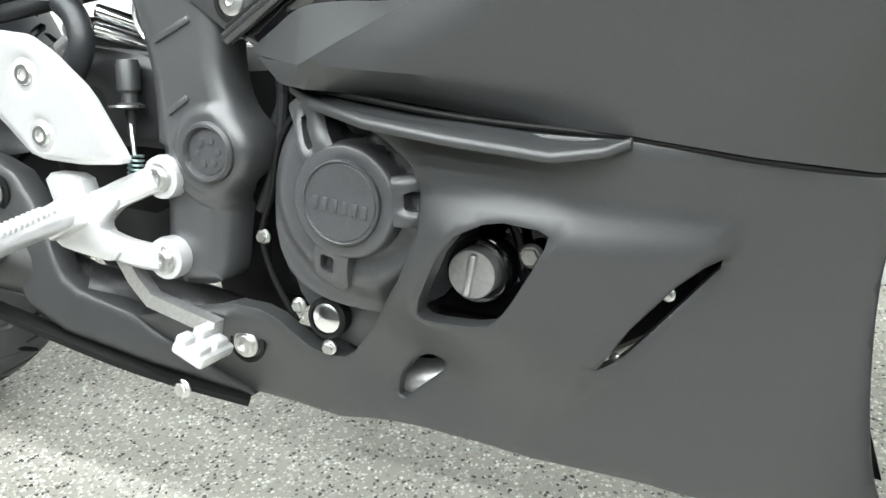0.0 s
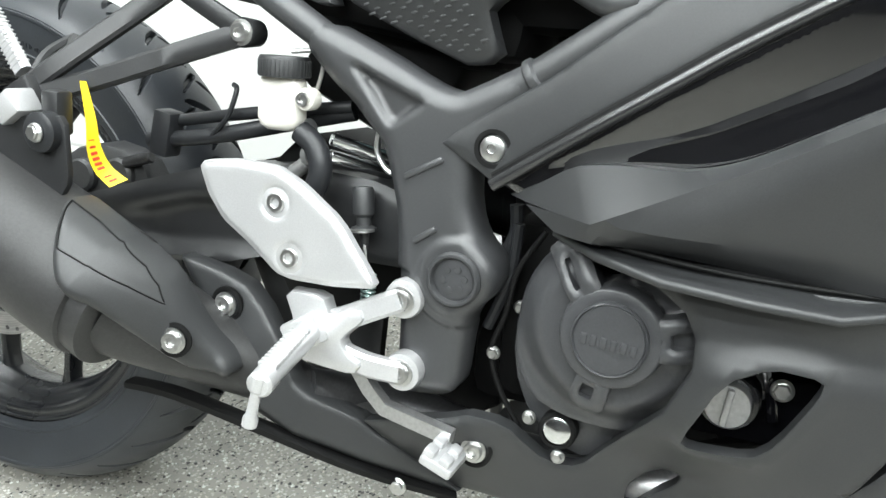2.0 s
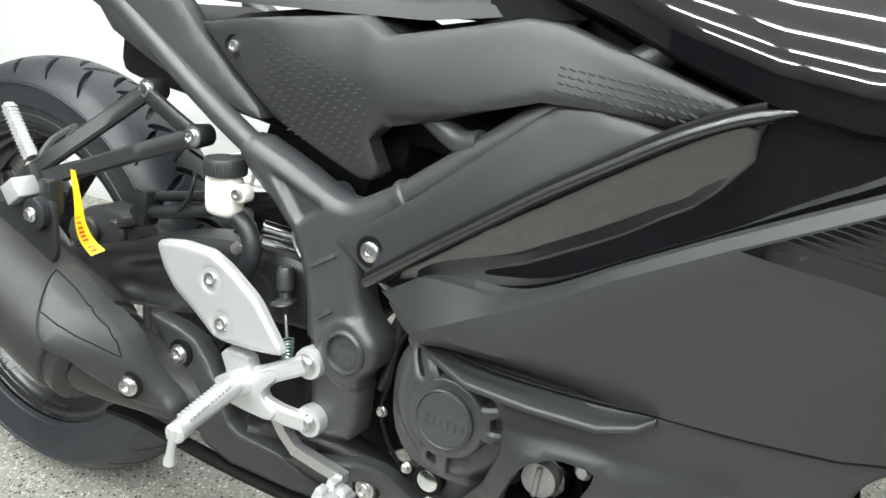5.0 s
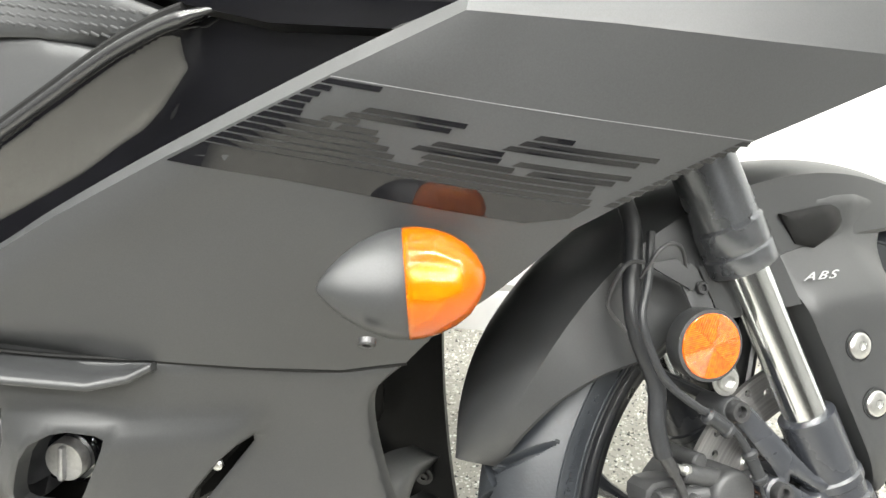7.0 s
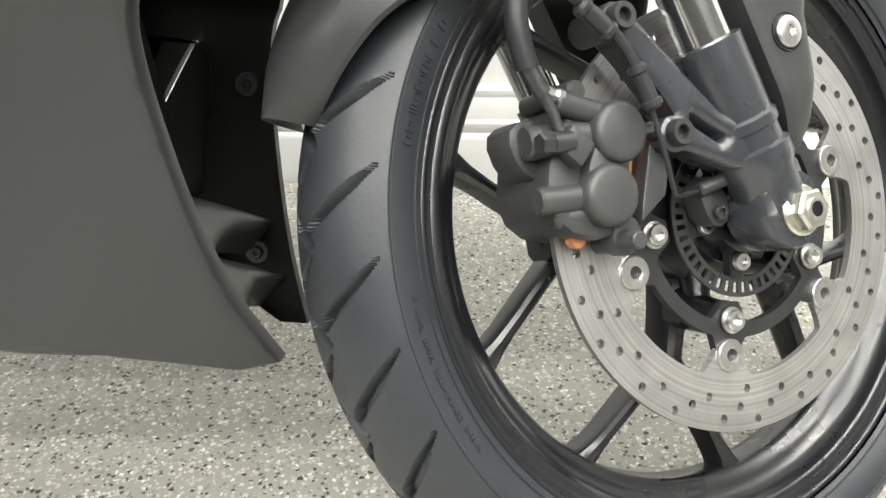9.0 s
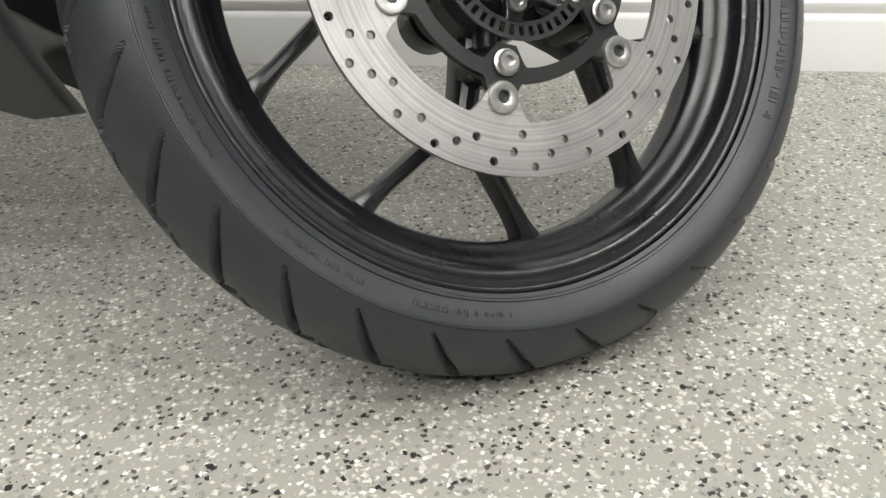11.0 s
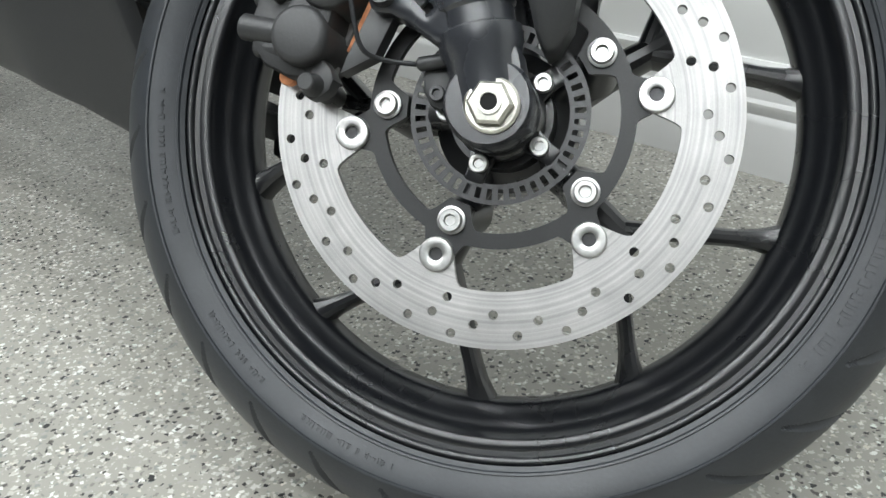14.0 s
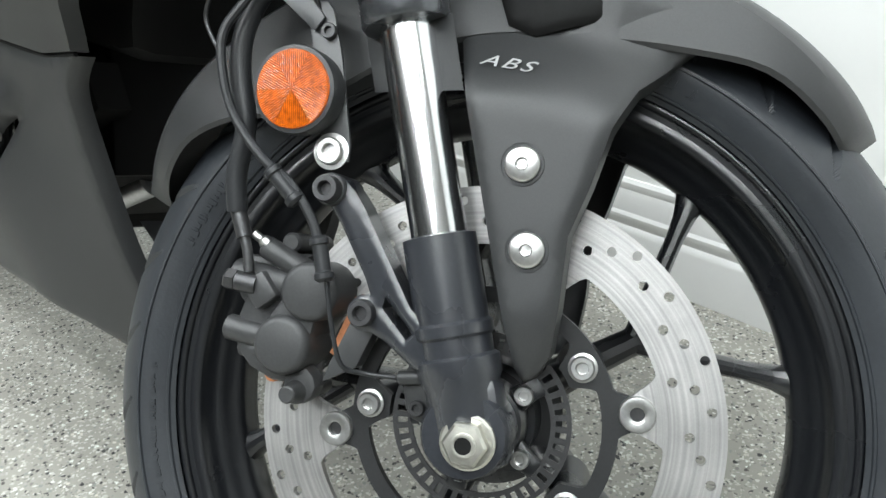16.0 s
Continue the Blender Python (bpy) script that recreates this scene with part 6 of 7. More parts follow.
for k, c in enumerate(line):
    along = (line[min(k + 1, len(line) - 1)] - line[max(k - 1, 0)]).normalized()
    e1 = along.orthogonal().normalized()
    e2 = along.cross(e1)
    r = 0.0540 + (0.017 - 0.0540) * ease(0.14 + 0.86 * k / (len(line) - 1))
    rings.append([c + (e1 * math.cos(a) + e2 * math.sin(a)) * r for a in [2 * math.pi * j / 40 for j in range(40)]])
cone.rings(rings)
part("exhaust_cone", cone, MUFFLER, bike, "matt black exhaust cone")
guard_outline = [(0.327, 0.385), (0.345, 0.3845), (0.376, 0.379), (0.404, 0.370), (0.424, 0.352), (0.444, 0.325), (0.463, 0.289), (0.475, 0.281), (0.517, 0.262), (0.550, 0.236), (0.602, 0.188), (0.597, 0.184), (0.53, 0.211), (0.464, 0.236), (0.430, 0.247), (0.422, 0.250), (0.395, 0.272), (0.371, 0.306), (0.345, 0.347)]
RIDGE = [(0.336, 0.384, -0.176), (0.366, 0.347, -0.180), (0.401, 0.306, -0.186), (0.431, 0.264, -0.190), (0.464, 0.246, -0.184), (0.53, 0.222, -0.156), (0.602, 0.187, -0.108)]


def guard_y(x, z):
    # two faces that fall away on both sides of a ridge
    best = (9.0, 0.0, 0.0)
    for (ax, az, ay), (bx, bz, by) in zip(RIDGE, RIDGE[1:]):
        dx, dz = bx - ax, bz - az
        t = min(1.0, max(0.0, ((x - ax) * dx + (z - az) * dz) / (dx * dx + dz * dz)))
        e = math.hypot(x - ax - t * dx, z - az - t * dz)
        if e < best[0]:
            best = (e, ay + (by - ay) * t, dx * (z - az) - dz * (x - ax))
    e, y, side = best
    return y + (0.16 * (e - 0.004 * (1 - math.exp(-e / 0.004))) if side > 0 else 0.9 * e)


lower_guard = part("exhaust_guard", Geo().skin(guard_outline, [], guard_y, 0.02, 0.006, lip=0.002), MATTE, bike, "matt black guard along the exhaust", angle=50)
bolt(BOLT, (0.388, guard_y(0.388, 0.352) - 0.003, 0.352), lower_guard)
# Added plate: the shade behind the guard as black colour, hiding the floor.
part("guard_gap_filler", Geo().skin([(0.335, 0.375), (0.40, 0.392), (0.475, 0.385), (0.500, 0.33), (0.505, 0.27), (0.45, 0.262), (0.39, 0.30)], [], lambda x, z: -0.085 + 0.3 * (z - 0.33), 0.012, 0.012), INNER_BLACK, lower_guard, "added black plate standing for the shade behind the guard")
part("bolt_cup", Geo().lathe([(0.0115, 0.0), (0.0165, 0.0), (0.0165, 0.0025), (0.013, 0.0025)], (0.388, guard_y(0.388, 0.352) + 0.0005, 0.352), (0, -1, 0), 24, caps=False), SEAM_SHADE, lower_guard)
tip = Geo().bar([(0.285, -0.19, 0.256), (0.343, -0.19, 0.257), (0.433, -0.185, 0.243), (0.52, -0.152, 0.211), (0.597, -0.107, 0.183)], 0.008, 0.018)
for k in range(3):
    tip.box((0.470 + 0.022 * k, -0.150, 0.276 - 0.011 * k), (0.012, 0.012, 0.010), 0.002, Matrix.Rotation(radians(26), 4, "Y"))
part("guard_edge", tip, SEAM_SHADE, lower_guard)
bolt(BOLT_HEX, (0.553, -0.142, 0.196), lower_guard)

# silencer hanger and passenger peg
hang = Geo().plate(rounded([(0.150, 0.492), (0.225, 0.510), (0.262, 0.512), (0.266, 0.455), (0.250, 0.432), (0.205, 0.455), (0.175, 0.475)], 1, 0.12), -0.242, -0.236, 0.001)
hanger = part("silencer_hanger", hang, ARM_BLACK, bike, "black sheet-metal silencer hanger")
part("hanger_grommet", Geo().lathe([(0.006, -0.012), (0.0175, -0.01), (0.0175, 0.004), (0.014, 0.006)], (0.243, -0.247, 0.497), (0, -1, 0), 28), HOSE, hanger, "black rubber bush")
bolt(BOLT_HEX, (0.243, -0.254, 0.497), hanger)
arm = Geo()
arm.bar([(0.308, -0.148, 0.634), (0.27, -0.165, 0.602), (0.222, -0.20, 0.556), (0.190, -0.212, 0.530)], 0.020, 0.011, w_end=0.019)
arm.bar([(0.386, -0.150, 0.594), (0.32, -0.165, 0.570), (0.25, -0.190, 0.542), (0.200, -0.212, 0.524)], 0.020, 0.011, w_end=0.019)
arm.tube([(0.205, -0.205, 0.532), (0.205, -0.178, 0.560), (0.185, -0.150, 0.575)], 0.0055, 8)
arm.tube([(0.185, -0.205, 0.535), (0.180, -0.178, 0.560), (0.185, -0.150, 0.575)], 0.0055, 8)
arm.box((0.192, -0.215, 0.522), (0.035, 0.02, 0.03), 0.004, Matrix.Rotation(radians(-30), 4, "Y"))
arm.box((0.238, -0.225, 0.512), (0.02, 0.02, 0.04), 0.004)
arm.bar([(0.305, -0.150, 0.631), (0.345, -0.152, 0.611), (0.381, -0.152, 0.594)], 0.018, 0.010)
peg_bracket = part("passenger_peg_bracket", arm, ARM_BLACK, bike, "satin black cast passenger footrest bracket", angle=40)
for p in ((0.305, -0.147, 0.633), (0.381, -0.153, 0.593)):
    part("bolt_boss", Geo().lathe([(0.012, -0.02), (0.0135, 0.0), (0.0125, 0.003)], p, (0, -1, 0), 24), ARM_BLACK, peg_bracket)
    bolt(BOLT, (p[0], p[1] - 0.003, p[2]), peg_bracket)
peg = Geo().box((0.205, -0.238, 0.515), (0.026, 0.03, 0.024), 0.003, Matrix.Rotation(radians(-35), 4, "Y"))
peg.bar([(0.133, -0.200, 0.598), (0.150, -0.202, 0.578), (0.178, -0.205, 0.543)], 0.011, 0.012, w_end=0.016)
part("passenger_peg", peg, SILVER, peg_bracket, "folded-up ribbed aluminium passenger footrest")
rib = mesh_from("peg_rib", Geo().box((0, 0, 0), (0.0022, 0.0125, 0.0145), 0.0006), SILVER)
for k in range(13):
    t = k / 12
    part("peg_rib", rib, None, peg_bracket, m=Matrix.Translation((0.137 + 0.036 * t, -0.2006 - 0.0042 * t, 0.5935 - 0.044 * t)) @ Matrix.Rotation(radians(51), 4, "Y"))

# number plate holder behind the wheel
holder = Geo().plate([(-0.49, 0.74), (-0.20, 0.74), (-0.271, 0.656), (-0.432, 0.49), (-0.466, 0.486), (-0.482, 0.643)], 0.0, 0.014, 0.004)
holder.box((-0.24, 0.02, 0.735), (0.34, 0.04, 0.03), 0.006)
part("number_plate_holder", holder, PLASTIC, bike, "black plastic number plate holder", m=None)

# ---- frame ----
plate_outline = [(0.549, 0.360), (0.549, 0.306), (0.552, 0.298), (0.562, 0.2955), (0.590, 0.299), (0.602, 0.304), (0.607, 0.313), (0.609, 0.345), (0.612, 0.370), (0.619, 0.384), (0.630, 0.394), (0.637, 0.408), (0.637, 0.420), (0.631, 0.431), (0.620, 0.441), (0.612, 0.455), (0.607, 0.475),
                 (0.606, 0.492), (0.606, 0.515), (0.622, 0.535), (0.660, 0.563), (0.645, 0.588), (0.625, 0.577), (0.606, 0.567), (0.590, 0.5595), (0.578, 0.560), (0.560, 0.566), (0.517, 0.587), (0.455, 0.611), (0.443, 0.590), (0.476, 0.558), (0.494, 0.545), (0.511, 0.527), (0.524, 0.515), (0.531, 0.497), (0.536, 0.480), (0.543, 0.454), (0.546, 0.40)]
gusset = rounded([(0.490, 0.577), (0.500, 0.577), (0.562, 0.552), (0.564, 0.546), (0.535, 0.525), (0.527, 0.526)], 1, 0.15)
PIVOT = (0.6015, 0.4093)


def plate_y(x, z):
    y = -0.158
    d = math.hypot(x - PIVOT[0], z - PIVOT[1])
    # the boss and the leg above it stand proud of the lower leg
    y -= 0.006 * (ease((0.047 - d) / 0.006) if z < PIVOT[1] else 1.0)
    y -= 0.004 * ease((0.036 - d) / 0.006)
    # a sunk triangle in the gusset
    if inside((x, z), gusset):
        y += 0.009 * ease(edge_distance(x, z, gusset) / 0.009)
    return y


frame_plate = part("frame", Geo().skin(rounded(plate_outline, 1, 0.25), [], plate_y, 0.03, 0.0032, lip=0.0075), FRAME, bike, "satin black cast frame plate and tubes", angle=60)
part("frame_tube", Geo().tube([(0.20, -0.118, 0.742), (0.274, -0.130, 0.703), (0.386, -0.143, 0.636), (0.45, -0.148, 0.600), (0.50, -0.148, 0.572)], 0.0135, 20, 8), FRAME, frame_plate)
part("frame_tube", Geo().tube([(0.62, -0.148, 0.558), (0.652, -0.15, 0.5765), (0.735, -0.154, 0.634), (0.80, -0.154, 0.680), (0.90, -0.145, 0.748)], 0.0145, 20, 8), FRAME, frame_plate)
part("tube_collar", Geo().lathe([(0.0145, -0.004), (0.0172, -0.002), (0.0176, 0.001), (0.0172, 0.004), (0.0145, 0.006)], (0.649, -0.150, 0.5745), (0.83, -0.03, 0.56), 28), FRAME, frame_plate)
part("frame_brace", Geo().tube([(0.66, -0.14, 0.655), (0.70, -0.15, 0.635), (0.725, -0.155, 0.637)], 0.012, 14), FRAME, frame_plate)
part("far_frame_tube", Geo().tube([(0.20, 0.128, 0.735), (0.45, 0.15, 0.597), (0.585, 0.155, 0.55), (0.735, 0.162, 0.642), (0.90, 0.15, 0.75)], 0.0145, 14), FRAME, frame_plate)
part("far_frame_plate", mirrored(Geo().skin(plate_outline, [], lambda x, z: -0.15, 0.02, 0.03)), FRAME, frame_plate)
pivot = Geo().lathe([(0.0235, -0.006), (0.0235, 0.003), (0.0215, 0.006), (0.0195, 0.006), (0.0180, 0.003), (0.0180, -0.002), (0.0, -0.002)], (PIVOT[0], -0.167, PIVOT[1]), (0, -1, 0), 44, caps=False)
part("pivot_cap", pivot, FRAME, frame_plate, "round black swingarm pivot cap", angle=30)
face = Geo().lathe([(0.0165, -0.002), (0.0165, 0.0015), (0.0145, 0.002), (0.0, 0.002)], (PIVOT[0], -0.167, PIVOT[1]), (0, -1, 0), 36, caps=False)
part("pivot_insert", face, CASE, frame_plate)
for k in range(6):
    a = radians(60 * k + 10)
    part("pivot_mark", Geo().lathe([(0.003, 0), (0.003, 0.0008), (0.002, 0.001)], (PIVOT[0] + 0.0095 * math.cos(a), -0.169, PIVOT[1] + 0.0095 * math.sin(a)), (0, -1, 0), 12), FRAME, frame_plate)
for x, z, tilt, long_ in ((0.571, 0.4415, 36, 0.024), (0.566, 0.497, 29, 0.038)):
    part("cast_rib", Geo().box((x, plate_y(x, z) - 0.0002, z), (long_, 0.0045, 0.0055), 0.002, Matrix.Rotation(radians(-tilt), 4, "Y")), FRAME, frame_plate)

# ---- rider footrest, brake pedal ----
HEEL_A, HEEL_B = (0.558, -0.166, 0.385), (0.561, -0.166, 0.320)
foot = Geo()
foot.bar([(0.478, -0.176, 0.352), (0.502, -0.176, 0.358), (0.530, -0.175, 0.372), (0.558, -0.172, 0.3855)], 0.022, 0.014, w_end=0.020)
foot.bar([(0.478, -0.176, 0.338), (0.505, -0.176, 0.328), (0.532, -0.175, 0.322), (0.561, -0.172, 0.3205)], 0.022, 0.014, w_end=0.020)
foot.plate(rounded([(0.450, 0.378), (0.490, 0.380), (0.497, 0.362), (0.525, 0.374), (0.530, 0.364), (0.515, 0.350), (0.508, 0.342), (0.515, 0.332), (0.530, 0.325), (0.522, 0.313), (0.487, 0.315), (0.462, 0.318), (0.455, 0.335), (0.462, 0.350)], 1, 0.2), -0.186, -0.170, 0.003)
foot.box((0.476, -0.190, 0.345), (0.036, 0.018, 0.028), 0.004, Matrix.Rotation(radians(-30), 4, "Y"))
footrest = part("rider_footrest", foot, SILVER, bike, "silver cast aluminium rider footrest bracket", angle=40)
for p in (HEEL_A, HEEL_B):
    part("bolt_boss", Geo().lathe([(0.0165, -0.014), (0.0175, 0.0), (0.0165, 0.005), (0.012, 0.006)], (p[0], -0.166, p[2]), (0, -1, 0), 32), SILVER, footrest)
    bolt(BOLT, (p[0], -0.1725, p[2]), footrest)
heel_outline = rounded([(0.365, 0.477), (0.370, 0.483), (0.402, 0.4875), (0.443, 0.486), (0.468, 0.474), (0.505, 0.448), (0.541, 0.400), (0.538, 0.395), (0.500, 0.3905), (0.461, 0.390), (0.446, 0.393), (0.418, 0.415), (0.390, 0.433), (0.374, 0.454)], 1, 0.12)


def heel_y(x, z):
    y = 0.0
    for bx, bz in ((0.444, 0.4553), (0.459, 0.409)):
        y += 0.0055 * ease(1.6 - math.hypot(x - bx, z - bz) / 0.0105)
    return y


heel = Geo().skin(inset(ccw(heel_outline), 0.002), [], lambda x, z: -0.193 + heel_y(x, z), 0.004, 0.004, lip=0.002)
heel.plate(heel_outline, -0.1915, -0.182, 0.0015)
heel_plate = part("heel_plate", heel, SILVER, footrest, "silver painted heel guard plate", angle=45)
for bx, bz in ((0.444, 0.4553), (0.459, 0.409)):
    bolt(BOLT, (bx, -0.188, bz), footrest)
peg = Geo()
peg.lathe([(0.009, 0), (0.011, 0.004), (0.0115, 0.02), (0.0095, 0.085), (0.0105, 0.088), (0.0105, 0.104), (0.008, 0.107)], (0.484, -0.196, 0.350), (0.020, -0.108, -0.010), 16)
for k in range(12):
    t = 0.2 + 0.6 * k / 11
    peg.box((0.484 + 0.020 * t, -0.196 - 0.108 * t, 0.350 - 0.010 * t + 0.0085), (0.017, 0.0035, 0.0045), 0.0008)
part("foot_peg", peg, SILVER, footrest, "ribbed silver foot peg")
part("feeler", Geo().lathe([(0.0062, 0), (0.0062, 0.012), (0.0042, 0.014), (0.0045, 0.034), (0.0062, 0.038), (0.006, 0.044)], (0.503, -0.298, 0.348), (-0.009, 0.002, -0.040), 14), SILVER, footrest, "thin silver peg feeler pin")
pedal = Geo()
pedal.rings([[(x + w * nx, y, z + w * nz) for y, w in ((-0.176, -0.006), (-0.164, -0.006), (-0.164, 0.006), (-0.176, 0.006))] for x, z, nx, nz in ((0.518, 0.318, 0.8, 0.5), (0.533, 0.298, 0.9, 0.5), (0.548, 0.284, 0.4, 0.9), (0.585, 0.277, 0.1, 1.0), (0.612, 0.272, 0.15, 1.0))])
brake_pedal = part("brake_pedal", pedal, ALU, bike, "bare aluminium brake pedal lever", angle=40)
tread = Geo().box((0.613, -0.190, 0.262), (0.030, 0.040, 0.010), 0.003, Matrix.Rotation(radians(20), 4, "Y"))
for i in (-1, 1):
    for j in (-1, 1):
        tread.box((0.613 + 0.007 * i, -0.192 + 0.010 * j, 0.268 - 0.0028 * i), (0.010, 0.014, 0.010), 0.002, Matrix.Rotation(radians(20), 4, "Y"))
part("pedal_pad", tread, SILVER, brake_pedal, "cross-cut pedal pad")

# ---- clutch cover ----
CLUTCH = (0.7395, 0.3965)


def cover_outline(r_add=0.0):
    base_pts = [(0.698, 0.463), (0.678, 0.446), (0.663, 0.420), (0.657, 0.390), (0.659, 0.350), (0.674, 0.322), (0.700, 0.311), (0.728, 0.308), (0.765, 0.310), (0.805, 0.335), (0.822, 0.39), (0.805, 0.44), (0.775, 0.455), (0.752, 0.452), (0.745, 0.440), (0.730, 0.432), (0.716, 0.436), (0.709, 0.448), (0.706, 0.460)]
    return rounded(base_pts, 1)


# arms of the cover: direction, half width, length, and the slot sunk into each (from, to along it; from, to across it)
ARMS = ((7, 0.0175, 0.088, (0.043, 0.082), (-0.0065, 0.0065)), (126, 0.0140, 0.080, (0.042, 0.066), (0.001, 0.0062)), (256, 0.0140, 0.066, (0.0415, 0.054), (-0.0075, 0.003)))


def clutch_face(x, z):
    dx, dz = x - CLUTCH[0], z - CLUTCH[1]
    d = math.hypot(dx, dz)
    a = math.degrees(math.atan2(dz, dx)) % 360
    y = -0.164 - 0.026 * ease((0.084 - d) / 0.030)
    # deeper field beside the notch, with a low step
    y += 0.009 * ease((min(a - 14, 108 - a)) / 16) * ease((d - 0.034) / 0.005)
    y += 0.004 * ease((min(a - 276, 350 - a)) / 16) * ease((d - 0.036) / 0.005)
    return y


def arm_face(x, z):
    return -0.2045 + 0.017 * ease((math.hypot(x - CLUTCH[0], z - CLUTCH[1]) - 0.042) / 0.036)


clutch = part("clutch_cover", Geo().skin(cover_outline(), [], clutch_face, 0.03, 0.0038), CASE, bike, "round black cast clutch cover with three ribs", angle=40)
part("cover_boss", Geo().lathe([(0.0400, -0.014), (0.0388, -0.004), (0.0376, -0.0008), (0.0360, 0.0), (0.0280, 0.0)], (CLUTCH[0], -0.2047, CLUTCH[1]), (0, -1, 0), 56, caps=False), CASE, clutch, angle=50)
for c, half, far, (r0, r1), (o0, o1) in ARMS:
    cr, sr = math.cos(radians(c)), math.sin(radians(c))
    turn_to = lambda r, o: (CLUTCH[0] + r * cr - o * sr, CLUTCH[1] + r * sr + o * cr)
    lug_outline = rounded([turn_to(r, o) for r, o in ((0.030, -half * 0.9), (0.05, -half), (far - 0.004, -half), (far, -half * 0.8), (far, half * 0.8), (far - 0.004, half), (0.05, half), (0.030, half * 0.9))], 1, 0.15)
    lug_slot = rounded([turn_to(r, o) for r, o in ((r0, o0), (r1, o0), (r1, o1), (r0, o1))], 1, 0.12)
    part("cover_lug", Geo().skin(lug_outline, [lug_slot], arm_face, 0.016, 0.004), CASE, clutch, angle=50)
cap_ring = Geo().lathe([(0.0285, -0.004), (0.0285, 0.001), (0.0272, 0.0025), (0.0262, 0.001), (0.0255, 0.0016), (0.0, 0.0020)], (CLUTCH[0], -0.2075, CLUTCH[1]), (0, -1, 0), 48, caps=False)
part("clutch_cap", cap_ring, CASE, clutch, "round badge plate with a raised mark", angle=30)
badge = Geo()
for k in range(6):
    badge.box((CLUTCH[0] - 0.0185 + 0.0074 * k, -0.2097, CLUTCH[1] - 0.001 - 0.0006 * k), (0.0046, 0.0010, 0.0085), 0.0004, Matrix.Rotation(radians(6), 4, "Y"))
tagged(part("raised_mark", badge, CASE, clutch), kind="stuff")
low_case = Geo().plate(rounded([(0.655, 0.41), (0.645, 0.36), (0.655, 0.31), (0.685, 0.272), (0.725, 0.262), (0.78, 0.30), (0.76, 0.36)], 1), -0.135, -0.09, 0.006)
part("crankcase", low_case, CASE, clutch)
part("cast_mark", Geo().box((0.688, -0.1375, 0.312), (0.018, 0.002, 0.003), 0.0005, Matrix.Rotation(radians(8), 4, "Y")), CASE, clutch)
for p in ((0.632, -0.138, 0.343), (0.671, -0.146, 0.2955), (0.650, -0.13, 0.385), (0.699, -0.146, 0.2665)):
    bolt(BOLT_HEX_SMALL, p, clutch)
sump = Geo().lathe([(0.0165, -0.008), (0.0165, 0.002), (0.0145, 0.004), (0.0125, 0.004)], (0.6964, -0.146, 0.290), (0, -1, 0), 32, caps=False)
part("plug_ring", sump, SEAM_SHADE, clutch)
part("sight_glass", Geo().lathe([(0.012, 0.0), (0.012, 0.002), (0.010, 0.003), (0.0, 0.0035)], (0.6964, -0.147, 0.290), (0, -1, 0), 32, caps=False), CHROME, clutch, "shiny round oil sight glass")
edge = Geo().tube([(0.668, -0.14, 0.455), (0.648, -0.142, 0.420), (0.640, -0.14, 0.38), (0.630, -0.138, 0.345), (0.640, -0.136, 0.310), (0.662, -0.134, 0.276)], 0.0025, 8)
part("cover_flange", edge, SEAM_SHADE, clutch)

# oil filler cap in the fairing window
filler = Geo().lathe([(0.0168, -0.02), (0.0168, 0.0), (0.016, 0.0015), (0.0, 0.0015)], (0.826, -0.184, 0.357), (0, -1, 0), 40, caps=False)
filler.box((0.826, -0.187, 0.357), (0.005, 0.008, 0.029), 0.0015, Matrix.Rotation(radians(6), 4, "Y"))
oil_cap = part("oil_filler_cap", filler, ALU, bike, "grey metal oil filler cap with a grip bar", angle=30)
part("cap_collar", Geo().lathe([(0.0175, 0), (0.021, 0.0), (0.023, -0.004), (0.023, -0.05)], (0.826, -0.176, 0.357), (0, -1, 0), 40, caps=False), GLOSS, oil_cap)
well = Geo().box((0.842, -0.145, 0.365), (0.11, 0.02, 0.09), 0.004)
well.tube([(0.836, -0.165, 0.405), (0.850, -0.165, 0.380), (0.858, -0.165, 0.345)], 0.004, 8)
part("filler_well", well, GLOSS, oil_cap)
bolt(BOLT_HEX, (0.861, -0.170, 0.372), oil_cap)

# ---- rear brake reservoir, hoses, shock ----
res = Geo().rings([[(0.420 + 0.021 * math.copysign(abs(math.cos(a)) ** 0.6, math.cos(a)) * k, -0.148 + 0.014 * math.copysign(abs(math.sin(a)) ** 0.6, math.sin(a)) * k, z) for a in [2 * math.pi * j / 28 for j in range(28)]] for z, k in ((0.512, 0.6), (0.516, 0.9), (0.522, 1.0), (0.550, 1.0), (0.556, 0.92), (0.558, 0.85))])
reservoir = part("brake_fluid_reservoir", res, FLUID, bike, "milky white rear brake fluid reservoir", angle=45)
lid = Geo().lathe([(0.0225, 0), (0.0225, 0.016), (0.0215, 0.018), (0.0, 0.0185)], (0.421, -0.148, 0.558), (0, 0, 1), 36)
part("lid", lid, PLASTIC, reservoir, "ribbed black screw lid")
lid = Geo()
for k in range(36):
    a = 2 * math.pi * k / 36
    lid.box((0.421 + 0.0225 * math.cos(a), -0.148 + 0.0225 * math.sin(a), 0.566), (0.0018, 0.0018, 0.014), 0.0004, Matrix.Rotation(a, 4, "Z"))
tagged(part("lid_ribs", lid, PLASTIC, reservoir, "fine ribs round the lid"), kind="stuff")
part("reservoir_lug", Geo().lathe([(0.010, -0.006), (0.010, 0.005), (0.009, 0.007)], (0.446, -0.148, 0.541), (0, -1, 0), 24), FLUID, reservoir)
bolt(BOLT_SMALL, (0.446, -0.1555, 0.541), reservoir)
